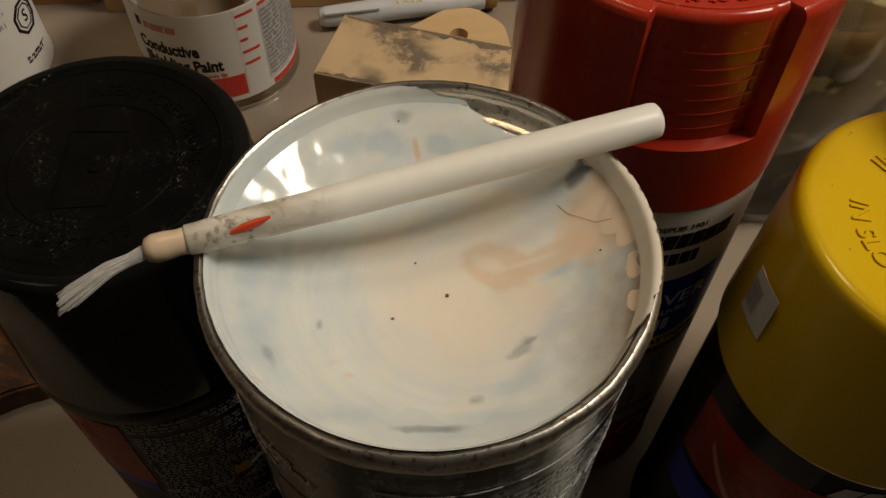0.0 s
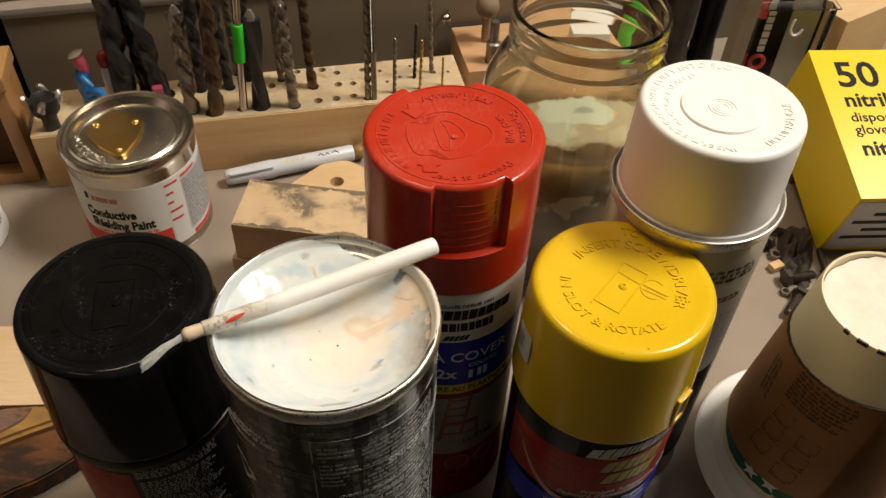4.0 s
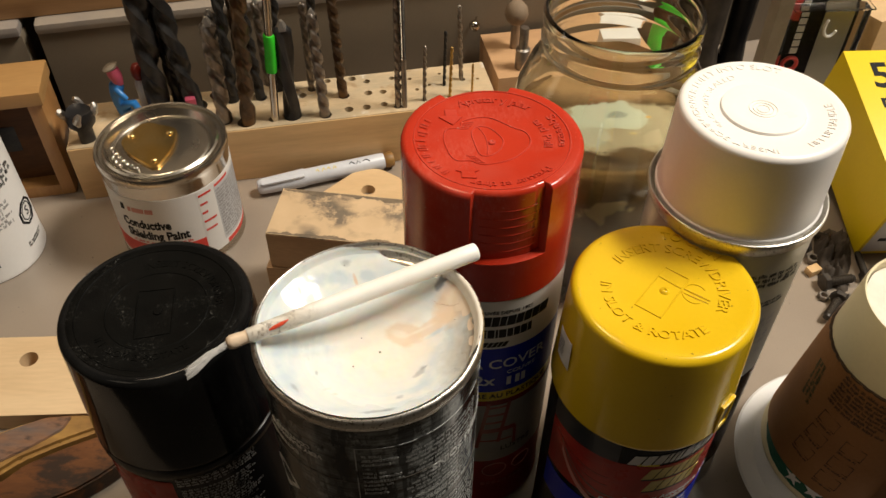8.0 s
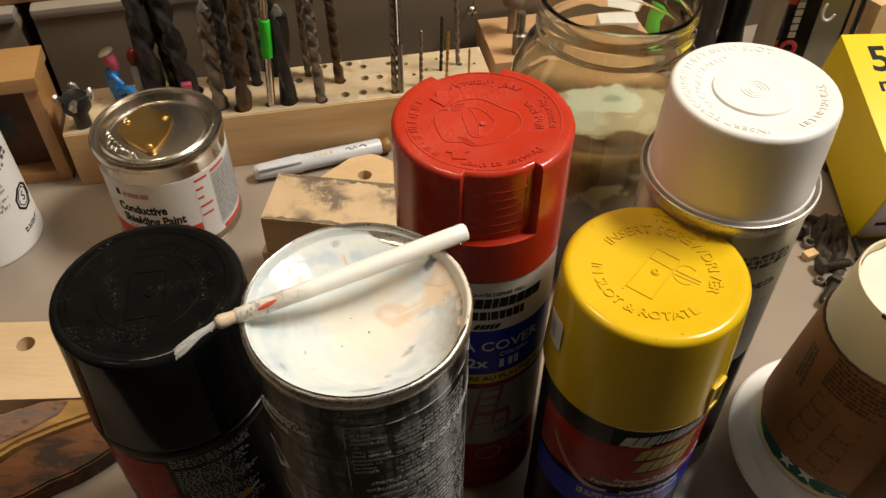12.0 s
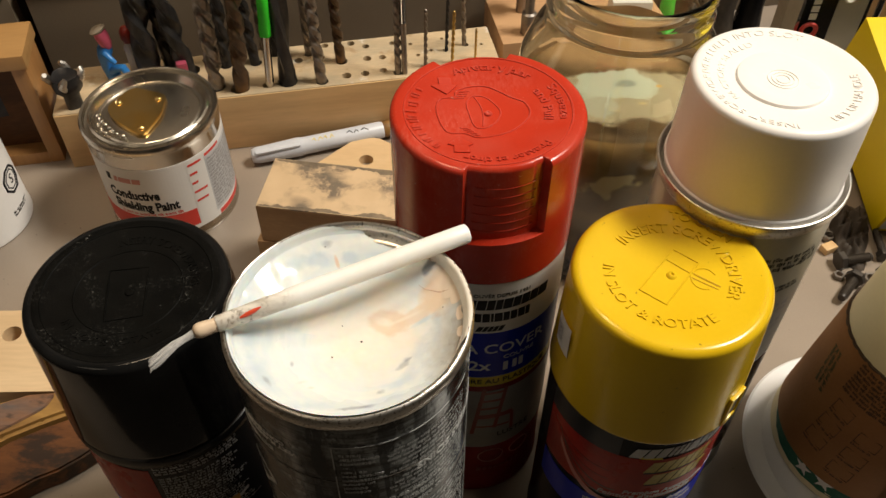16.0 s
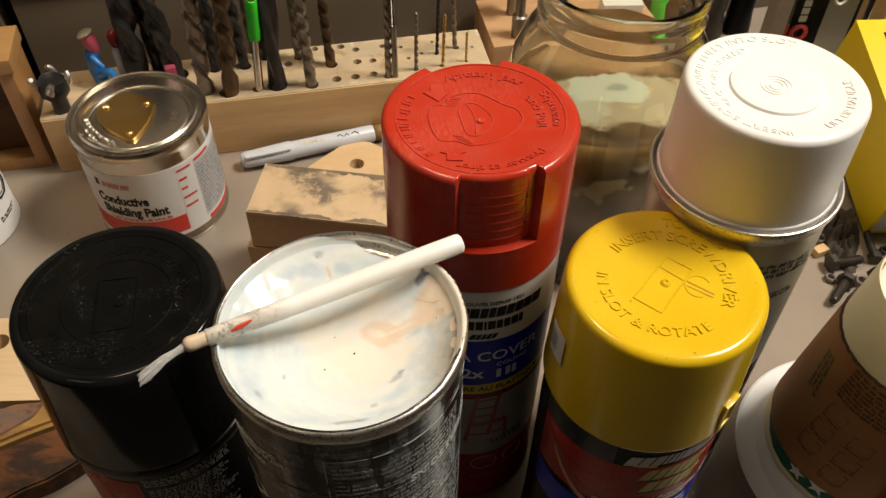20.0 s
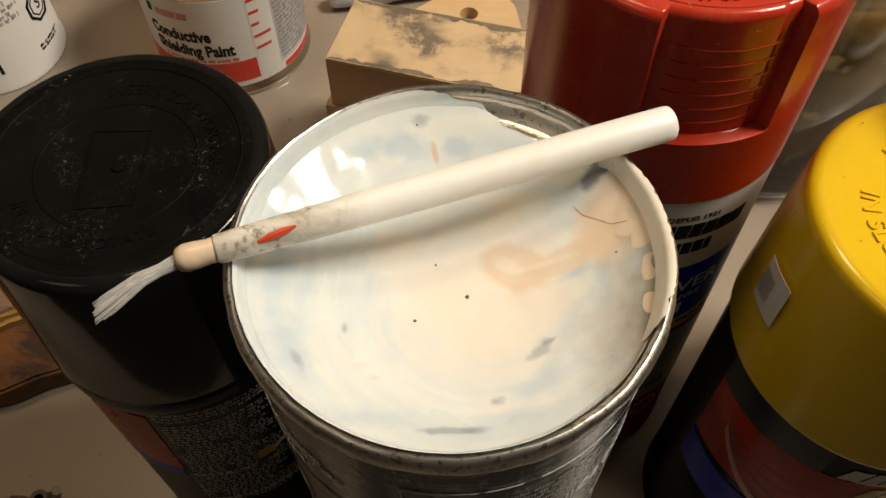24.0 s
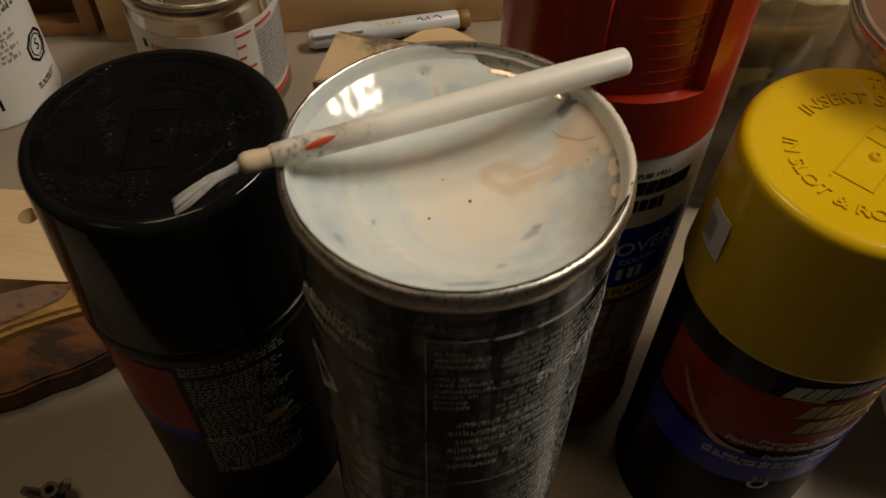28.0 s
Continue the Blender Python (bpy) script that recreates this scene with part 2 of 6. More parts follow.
LABEL_GREY2 = material("pale_grey_label", (0.55, 0.55, 0.56), 0.4, 0, 0.05, 60)
PRINT_PINK = material("pale_red_print", (0.55, 0.22, 0.18), 0.4, 0, 0.1, 60)
PRINT_GOLD = material("gold_print", (0.46, 0.34, 0.06), 0.35, 0.2, 0.2, 160)
PRINT_ORANGE = material("orange_print", (0.52, 0.24, 0.03), 0.4, 0, 0.1, 60)
PRINT_MAROON = material("maroon_print", (0.24, 0.02, 0.012), 0.35, 0, 0.15, 60)
PRINT_PALE = material("silver_print", (0.68, 0.70, 0.74), 0.35, 0, 0.06, 60)
TAN_STONE = material("tan_grinding_stone", (0.24, 0.17, 0.11), 0.8, 0, 0.15, 120, 0.5, 900)
WALL_LIP = material("pale_grey_lip", (0.34, 0.285, 0.225), 0.4, 0, 0.06, 20, 0.1, 600, (0.25, 0.22, 0.20))
OAK_TOP = material("pale_varnished_wood", (0.42, 0.24, 0.09), 0.4, 0, 0.12, 12, 0.2, 70, (0.34, 0.18, 0.06), 0.9, (1.5, 8, 8))
PLY = material("pale_plywood", (0.64, 0.45, 0.25), 0.55, 0, 0.08, 14, 0.15, 90, (0.56, 0.37, 0.19), 0.9, (1.5, 6, 6))
SLEEVE_GREEN = material("faded_green_print", (0.045, 0.075, 0.03), 0.7, 0, 0.2, 90)
SLEEVE_INK = material("dark_sleeve_print", (0.055, 0.03, 0.016), 0.7, 0, 0.1, 60)
RESIDUE_DARK = material("murky_residue", (0.17, 0.100, 0.034), 0.6, 0, 0.3, 30, 0.6, 160, (0.045, 0.026, 0.009), 0.45, (1, 1, 1.6), 0, ((0.34, 0.25, 0.11), 48, 0.60), gloss=0.08)
GLASS = glass_material("clear_glass", (0.95, 0.965, 0.90))
CLEAR = glass_material("clear_plastic", (0.95, 0.96, 0.97), 0.08, 1.15)


def ramped(n, link, scale, lo, hi, vector=None, detail=5, stretch=None, rough=0.55):
    """A noise mask from 0 to 1 between two levels."""
    tex = n.new("ShaderNodeTexNoise")
    tex.inputs["Scale"].default_value, tex.inputs["Detail"].default_value, tex.inputs["Roughness"].default_value = scale, detail, rough
    if stretch:
        mp = n.new("ShaderNodeMapping")
        mp.inputs["Scale"].default_value = stretch
        link(vector, mp.inputs["Vector"])
        vector = mp.outputs[0]
    link(vector, tex.inputs["Vector"])
    mr = n.new("ShaderNodeMapRange")
    mr.inputs["From Min"].default_value, mr.inputs["From Max"].default_value = lo, hi
    link(tex.outputs["Fac"], mr.inputs["Value"])
    return mr.outputs[0]


def times(n, link, a, b):
    m = n.new("ShaderNodeMath")
    m.operation = "MULTIPLY"
    for k, v in enumerate((a, b)):
        if isinstance(v, float):
            m.inputs[k].default_value = v
        else:
            link(v, m.inputs[k])
    return m.outputs[0]


def layered(m, layers):
    """Lays further colours over a material's base colour: (mask, colour) in order."""
    n, link = m.node_tree.nodes, m.node_tree.links.new
    b = n["Principled BSDF"]
    out = b.inputs["Base Color"].links[0].from_socket
    for mask, colour in layers:
        mx = n.new("ShaderNodeMix")
        mx.data_type = "RGBA"
        mx.inputs["B"].default_value = (*colour, 1)
        link(mask, mx.inputs["Factor"])
        link(out, mx.inputs["A"])
        out = mx.outputs["Result"]
    link(out, b.inputs["Base Color"])
    return m


def object_vector(m):
    tc = m.node_tree.nodes.new("ShaderNodeTexCoord")
    return tc.outputs["Object"]


def wrapped_vector(m, radius):
    """Coordinates that run round a can: the way along its girth, and the height, in metres."""
    n, link = m.node_tree.nodes, m.node_tree.links.new
    sep = n.new("ShaderNodeSeparateXYZ")
    link(object_vector(m), sep.inputs[0])
    ang = n.new("ShaderNodeMath")
    ang.operation = "ARCTAN2"
    link(sep.outputs[1], ang.inputs[0])
    link(sep.outputs[0], ang.inputs[1])
    out = n.new("ShaderNodeCombineXYZ")
    link(times(n, link, ang.outputs[0], radius), out.inputs[0])
    link(sep.outputs[2], out.inputs[1])
    return out.outputs[0]


def dusty_black():
    """Matt black plastic with handling dust: fine grains in drifts, short scratches and a few smears."""
    m = material("dusty_black_plastic", (0.0025, 0.0025, 0.0024), 0.5, 0, 0.4, 120, 0.22, 1500, (0.005, 0.005, 0.0045), 0.8, gloss=0.03)
    n, link = m.node_tree.nodes, m.node_tree.links.new
    v = object_vector(m)
    drift = ramped(n, link, 62, 0.47, 0.74, v, 6)
    grains = ramped(n, link, 900, 0.56, 0.70, v, 6, None, 0.8)
    scratch = ramped(n, link, 1.0, 0.60, 0.70, v, 4, (420, 2600, 1))
    scratch2 = ramped(n, link, 1.0, 0.61, 0.70, v, 4, (2900, 500, 1))
    spot = ramped(n, link, 110, 0.66, 0.76, v, 6)
    haze = ramped(n, link, 70, 0.40, 0.80, v, 6)
    return layered(m, [(times(n, link, haze, 0.25), (0.008, 0.0065, 0.005)), (times(n, link, times(n, link, drift, grains), 0.9), (0.17, 0.164, 0.15)), (times(n, link, times(n, link, scratch, drift), 0.35), (0.08, 0.077, 0.07)),
                       (times(n, link, times(n, link, scratch2, drift), 0.3), (0.10, 0.098, 0.09)), (times(n, link, times(n, link, spot, grains), 0.8), (0.30, 0.30, 0.28))])


def smeared_label():
    """A black can wetted by solvent: grey-green bands drawn round it, dark runs down through them and a brown cast to one side."""
    m = material("smeared_black_label", (0.007, 0.0068, 0.0065), 0.18, 0, 0.3, 60, 0.12, 500, (0.013, 0.011, 0.009), 0.6, gloss=0.25)
    n, link = m.node_tree.nodes, m.node_tree.links.new
    w = wrapped_vector(m, 0.0332)
    area = ramped(n, link, 1.0, 0.42, 0.54, w, 4, (40, 17, 1))
    bands = ramped(n, link, 1.0, 0.34, 0.60, w, 6, (60, 420, 1), 0.7)
    runs = ramped(n, link, 1.0, 0.53, 0.58, w, 5, (210, 22, 1), 0.6)
    chips = ramped(n, link, 1.0, 0.54, 0.58, w, 5, (230, 120, 1), 0.7)
    brown = ramped(n, link, 1.0, 0.42, 0.62, w, 3, (24, 14, 1))
    grey = times(n, link, area, bands)
    return layered(m, [(times(n, link, brown, 0.7), (0.034, 0.021, 0.011)), (times(n, link, grey, 0.85), (0.22, 0.235, 0.23)), (times(n, link, times(n, link, grey, ramped(n, link, 1.0, 0.5, 0.62, w, 5, (90, 34, 1), 0.7)), 0.7), (0.43, 0.45, 0.445)),
                       (times(n, link, runs, 0.75), (0.010, 0.010, 0.011)), (times(n, link, chips, 0.7), (0.007, 0.007, 0.008))])


def translucent_neck():
    """The stained end of the handle: grey wash along it with brown flecks, fading into clean white."""
    m = material("stained_white_handle", (0.88, 0.87, 0.85), 0.42, 0, 0.03, 50, 0.04, 500, (0.80, 0.78, 0.72), 0.7, gloss=0.5)
    n, link = m.node_tree.nodes, m.node_tree.links.new
    v = object_vector(m)
    run = n.new("ShaderNodeVectorMath")
    run.operation = "DOT_PRODUCT"
    run.inputs[1].default_value = (0.896, 0.443, 0.02)
    link(v, run.inputs[0])
    fade = n.new("ShaderNodeMapRange")
    fade.inputs["From Min"].default_value, fade.inputs["From Max"].default_value = -0.0100, -0.0200
    link(run.outputs["Value"], fade.inputs["Value"])
    wash = ramped(n, link, 1.0, 0.36, 0.62, v, 5, (90, 420, 420))
    fleck = times(n, link, ramped(n, link, 520, 0.52, 0.62, v, 4), ramped(n, link, 85, 0.44, 0.56, v, 3))
    return layered(m, [(times(n, link, fade.outputs[0], 0.6), (0.58, 0.53, 0.45)), (times(n, link, times(n, link, wash, fade.outputs[0]), 0.7), (0.36, 0.32, 0.26)), (times(n, link, times(n, link, fleck, fade.outputs[0]), 0.8), (0.15, 0.11, 0.08))])


def stained_top():
    """A pale sawn face blotched with grey-black paint, thicker towards one end."""
    m = material("paint_stained_pine", (0.62, 0.45, 0.27), 0.65, 0, 0.12, 25, 0.3, 120, (0.52, 0.36, 0.21), 0.9)
    n, link = m.node_tree.nodes, m.node_tree.links.new
    v = object_vector(m)
    blot = times(n, link, ramped(n, link, 26, 0.44, 0.54, v, 3), ramped(n, link, 120, 0.40, 0.54, v, 6, None, 0.7))
    line = times(n, link, ramped(n, link, 1.0, 0.55, 0.62, v, 6, (45, 120, 1), 0.7), ramped(n, link, 22, 0.42, 0.52, v, 2))
    return layered(m, [(times(n, link, ramped(n, link, 60, 0.5, 0.8, v, 5), 0.5), (0.40, 0.26, 0.14)), (times(n, link, blot, 0.85), (0.095, 0.08, 0.065)), (times(n, link, line, 0.8), (0.07, 0.06, 0.05))])


def block_top():
    """The worn top of the drill block: grey grime at one end, drips of white and brown rings of old oil."""
    m = material("grimy_pine", (0.60, 0.46, 0.29), 0.6, 0, 0.15, 14, 0.3, 80, (0.50, 0.37, 0.22), 0.9, (2, 8, 8))
    n, link = m.node_tree.nodes, m.node_tree.links.new
    v = object_vector(m)
    grime = ramped(n, link, 1.0, 0.42, 0.66, v, 6, (26, 60, 60), 0.7)
    oil = ramped(n, link, 70, 0.58, 0.68, v, 4)
    white = times(n, link, ramped(n, link, 42, 0.60, 0.68, v, 3), ramped(n, link, 260, 0.42, 0.58, v, 5))
    return layered(m, [(times(n, link, grime, 0.6), (0.36, 0.31, 0.22)), (times(n, link, oil, 0.6), (0.30, 0.17, 0.07)), (times(n, link, white, 0.8), (0.72, 0.68, 0.60))])


def scorched(name, colour, second, burn, share):
    """Reddish slab wood with black scorching along its grain."""
    m = material(name, colour, 0.42, 0, 0.25, 18, 0.4, 90, second, 0.8, (2, 7, 7), gloss=0.35)
    n, link = m.node_tree.nodes, m.node_tree.links.new
    v = object_vector(m)
    char = ramped(n, link, 1.0, 0.50, 0.60, v, 6, (30, 62, 40), 0.68)
    return layered(m, [(times(n, link, char, share), burn)])


def residue_surface():
    """What dried in the jar: brown towards the back, an olive margin with a ragged front and a pale grey-green skin."""
    m = material("dried_residue_surface", (0.075, 0.043, 0.014), 0.6, 0, 0.25, 48, 0.4, 200, (0.018, 0.010, 0.004), 0.5, (1, 1.8, 1.5), gloss=0.08)
    n, link = m.node_tree.nodes, m.node_tree.links.new
    v = object_vector(m)
    wave = n.new("ShaderNodeTexNoise")
    wave.inputs["Scale"].default_value, wave.inputs["Detail"].default_value = 60, 6
    link(v, wave.inputs["Vector"])

    def patch(x, y, a, b, edge, rag):
        mp = n.new("ShaderNodeMapping")
        mp.vector_type = "TEXTURE"
        mp.inputs["Location"].default_value, mp.inputs["Scale"].default_value = (x * 0.001, y * 0.001, 0.111), (a * 0.001, b * 0.001, 1)
        link(v, mp.inputs["Vector"])
        far = n.new("ShaderNodeVectorMath")
        far.operation = "LENGTH"
        link(mp.outputs[0], far.inputs[0])
        add = n.new("ShaderNodeMath")
        add.operation = "MULTIPLY_ADD"
        add.inputs[1].default_value = rag
        link(wave.outputs["Fac"], add.inputs[0])
        link(far.outputs["Value"], add.inputs[2])
        mr = n.new("ShaderNodeMapRange")
        mr.inputs["From Min"].default_value, mr.inputs["From Max"].default_value = 1 + rag * 0.5, 1 + rag * 0.5 - edge
        link(add.outputs[0], mr.inputs["Value"])
        return mr.outputs[0]

    speck = ramped(n, link, 330, 0.60, 0.66, v, 4)
    grain = ramped(n, link, 60, 0.40, 0.66, v, 6)
    return layered(m, [(times(n, link, patch(0, 30, 60, 26, 0.5, 0.6), 0.9), (0.24, 0.145, 0.065)), (times(n, link, patch(8, -12.5, 60, 22.5, 0.12, 0.9), 0.9), (0.245, 0.205, 0.125)), (times(n, link, grain, 0.20), (0.09, 0.06, 0.028)),
                       (times(n, link, times(n, link, speck, patch(4, -34, 40, 12, 0.6, 0.4)), 0.9), (0.04, 0.028, 0.014)), (times(n, link, patch(-12, -15, 12, 15, 0.18, 1.3), 0.75), (0.25, 0.25, 0.18)),
                       (times(n, link, patch(-1, -3, 24, 13.5, 0.12, 1.5), 0.9), (0.29, 0.305, 0.225)), (times(n, link, patch(6, -1, 7, 2.6, 0.7, 4.0), 0.6), (0.10, 0.105, 0.09)), (times(n, link, patch(23, -3, 2.2, 1.4, 0.5, 0.6), 0.8), (0.36, 0.20, 0.03)),
                       (times(n, link, patch(12, -18, 3.2, 1.3, 0.6, 0.8), 0.6), (0.40, 0.30, 0.10))])


def scuffed(m, colour):
    """Rubs pale smears of fine scratches into a plastic."""
    n, link = m.node_tree.nodes, m.node_tree.links.new
    v = object_vector(m)
    smear = times(n, link, ramped(n, link, 38, 0.48, 0.70, v, 4), ramped(n, link, 1.0, 0.40, 0.68, v, 6, (900, 300, 300), 0.7))
    return layered(m, [(times(n, link, smear, 0.5), colour), (times(n, link, ramped(n, link, 26, 0.50, 0.72, v, 3), 0.18), colour)])


scuffed(RED, (0.58, 0.15, 0.11))
RESIDUE_TOP = residue_surface()
BLACK_TOP = dusty_black()
SMEARED = smeared_label()
HANDLE_DIRTY = translucent_neck()
STAINED = stained_top()
PINE_TOP = block_top()


def waxy(m, weight, depth, radius):
    """Lets light soak into a surface by the depth given."""
    soak = m.node_tree.nodes["Principled BSDF"].inputs
    soak["Subsurface Weight"].default_value, soak["Subsurface Scale"].default_value, soak["Subsurface Radius"].default_value = weight, depth, radius
    return m


waxy(HANDLE_DIRTY, 0.6, 0.004, (1.0, 0.9, 0.8))
PINE_PALE = material("pale_pine", (0.68, 0.50, 0.30), 0.55, 0, 0.12, 7, 0.25, 60, (0.54, 0.37, 0.20), 0.9, (1.2, 9, 9))
PINE_ROSY = material("rosy_pine", (0.58, 0.35, 0.18), 0.55, 0, 0.12, 12, 0.25, 60, (0.42, 0.24, 0.12), 0.9, (1.2, 6, 6))
DARKWOOD_RED = scorched("scorched_red_wood", (0.085, 0.030, 0.010), (0.15, 0.055, 0.016), (0.012, 0.009, 0.008), 0.85)
SLATE = scorched("charred_blue_wood", (0.085, 0.085, 0.088), (0.26, 0.11, 0.04), (0.02, 0.018, 0.02), 0.85)
RED_WORN = material("rubbed_red_plastic", (0.45, 0.03, 0.011), 0.36, 0, 0.06, 40, 0.05, 700, (0.50, 0.05, 0.03), spots=((0.58, 0.20, 0.16), 900, 0.60, 90), gloss=0.4)
LABEL_DUSK = material("dusky_photo_label", (0.045, 0.048, 0.055), 0.3, 0, 0.1, 60, 0, 400, (0.02, 0.02, 0.022), 0.8, gloss=0.15)


def paint_film_material():
    """Cream paint in the middle, thin bluish-white streaks towards the edge, drawn round by the brush."""
    m = material("paint_film", (0.785, 0.725, 0.64), 0.11, 0, 0.02, 60, 0.03, 260, (0.77, 0.70, 0.61), 0.8, (1, 1, 1), 0.0, gloss=0.4)
    n, link = m.node_tree.nodes, m.node_tree.links.new
    b = n["Principled BSDF"]
    base = b.inputs["Base Color"].links[0].from_socket
    tc = n.new("ShaderNodeTexCoord")
    sep = n.new("ShaderNodeSeparateXYZ")
    link(tc.outputs["Object"], sep.inputs[0])
    flat_ = n.new("ShaderNodeCombineXYZ")
    link(sep.outputs[0], flat_.inputs[0])
    link(sep.outputs[1], flat_.inputs[1])
    shift = n.new("ShaderNodeVectorMath")
    shift.operation = "SUBTRACT"
    shift.inputs[1].default_value = (0.006, -0.001, 0)
    link(flat_.outputs[0], shift.inputs[0])
    length = n.new("ShaderNodeVectorMath")
    length.operation = "LENGTH"
    link(shift.outputs[0], length.inputs[0])
    angle = n.new("ShaderNodeMath")
    angle.operation = "ARCTAN2"
    link(sep.outputs[1], angle.inputs[0])
    link(sep.outputs[0], angle.inputs[1])
    turn = n.new("ShaderNodeCombineXYZ")
    link(angle.outputs[0], turn.inputs[0])
    scaled = n.new("ShaderNodeMath")
    scaled.operation = "MULTIPLY"
    scaled.inputs[1].default_value = 260.0
    link(length.outputs["Value"], scaled.inputs[0])
    link(scaled.outputs[0], turn.inputs[1])
    streak = n.new("ShaderNodeTexNoise")
    streak.inputs["Scale"].default_value = 0.8
    streak.inputs["Detail"].default_value = 6
    link(turn.outputs[0], streak.inputs["Vector"])
    blot = n.new("ShaderNodeTexNoise")
    blot.inputs["Scale"].default_value = 105
    blot.inputs["Detail"].default_value = 4
    link(tc.outputs["Object"], blot.inputs["Vector"])
    add = n.new("ShaderNodeMath")
    add.operation = "MULTIPLY_ADD"
    add.inputs[1].default_value = 0.010
    link(streak.outputs["Fac"], add.inputs[0])
    link(length.outputs["Value"], add.inputs[2])
    add2 = n.new("ShaderNodeMath")
    add2.operation = "MULTIPLY_ADD"
    add2.inputs[1].default_value = 0.016
    link(blot.outputs["Fac"], add2.inputs[0])
    link(add.outputs[0], add2.inputs[2])
    rim_ = n.new("ShaderNodeMapRange")
    rim_.inputs["From Min"].default_value, rim_.inputs["From Max"].default_value = 0.0215, 0.0335
    link(add2.outputs[0], rim_.inputs["Value"])
    pale = n.new("ShaderNodeMix")
    pale.data_type = "RGBA"
    pale.inputs["A"].default_value, pale.inputs["B"].default_value = (0.73, 0.735, 0.70, 1), (0.52, 0.605, 0.66, 1)
    two = n.new("ShaderNodeMapRange")
    two.inputs["From Min"].default_value, two.inputs["From Max"].default_value = 0.32, 0.80
    link(streak.outputs["Fac"], two.inputs["Value"])
    link(two.outputs[0], pale.inputs["Factor"])
    mix = n.new("ShaderNodeMix")
    mix.data_type = "RGBA"
    link(base, mix.inputs["A"])
    link(pale.outputs["Result"], mix.inputs["B"])
    link(rim_.outputs[0], mix.inputs["Factor"])
    thin = n.new("ShaderNodeMapRange")
    thin.inputs["From Min"].default_value, thin.inputs["From Max"].default_value = 0.0335, 0.0395
    link(add2.outputs[0], thin.inputs["Value"])
    gloss_ = n.new("ShaderNodeMapRange")
    gloss_.inputs["To Min"].default_value, gloss_.inputs["To Max"].default_value = 0.50, 0.10
    link(thin.outputs[0], gloss_.inputs["Value"])
    link(gloss_.outputs[0], b.inputs["Roughness"])
    shine = n.new("ShaderNodeMapRange")
    shine.inputs["To Min"].default_value, shine.inputs["To Max"].default_value = 0.05, 0.5
    link(thin.outputs[0], shine.inputs["Value"])
    link(shine.outputs[0], b.inputs["Specular IOR Level"])
    ripple = n.new("ShaderNodeTexNoise")
    ripple.inputs["Scale"].default_value, ripple.inputs["Detail"].default_value = 150, 1.5
    link(tc.outputs["Object"], ripple.inputs["Vector"])
    skin = n.new("ShaderNodeBump")
    skin.inputs["Strength"].default_value, skin.inputs["Distance"].default_value = 0.6, 0.0008
    link(ripple.outputs["Fac"], skin.inputs["Height"])
    link(skin.outputs[0], b.inputs["Normal"])
    out = mix.outputs["Result"]
    wave = n.new("ShaderNodeTexNoise")
    wave.inputs["Scale"].default_value = 330
    wave.inputs["Detail"].default_value = 4
    link(tc.outputs["Object"], wave.inputs["Vector"])
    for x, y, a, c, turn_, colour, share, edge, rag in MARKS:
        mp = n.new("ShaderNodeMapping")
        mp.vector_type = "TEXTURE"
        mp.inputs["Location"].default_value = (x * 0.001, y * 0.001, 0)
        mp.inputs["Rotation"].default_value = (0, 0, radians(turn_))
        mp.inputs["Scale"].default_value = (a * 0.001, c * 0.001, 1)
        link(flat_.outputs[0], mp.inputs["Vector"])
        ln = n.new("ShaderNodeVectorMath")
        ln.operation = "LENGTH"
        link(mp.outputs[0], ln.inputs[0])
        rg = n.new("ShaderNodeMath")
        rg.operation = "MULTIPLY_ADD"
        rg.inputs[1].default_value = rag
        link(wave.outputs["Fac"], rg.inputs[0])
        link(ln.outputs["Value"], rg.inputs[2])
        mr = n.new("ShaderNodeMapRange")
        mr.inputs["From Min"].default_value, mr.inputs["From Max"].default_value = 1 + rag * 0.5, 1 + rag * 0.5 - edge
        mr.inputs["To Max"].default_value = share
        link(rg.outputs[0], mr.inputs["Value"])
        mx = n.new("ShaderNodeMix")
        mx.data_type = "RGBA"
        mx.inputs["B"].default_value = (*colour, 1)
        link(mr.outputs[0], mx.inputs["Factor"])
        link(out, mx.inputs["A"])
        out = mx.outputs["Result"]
    link(out, b.inputs["Base Color"])
    return m


GREY_MARK, BLUE_MARK, PEACH_MARK, CREAM_MARK, TAN_MARK = (0.26, 0.28, 0.31), (0.50, 0.575, 0.64), (0.72, 0.56, 0.42), (0.79, 0.72, 0.62), (0.66, 0.48, 0.36)
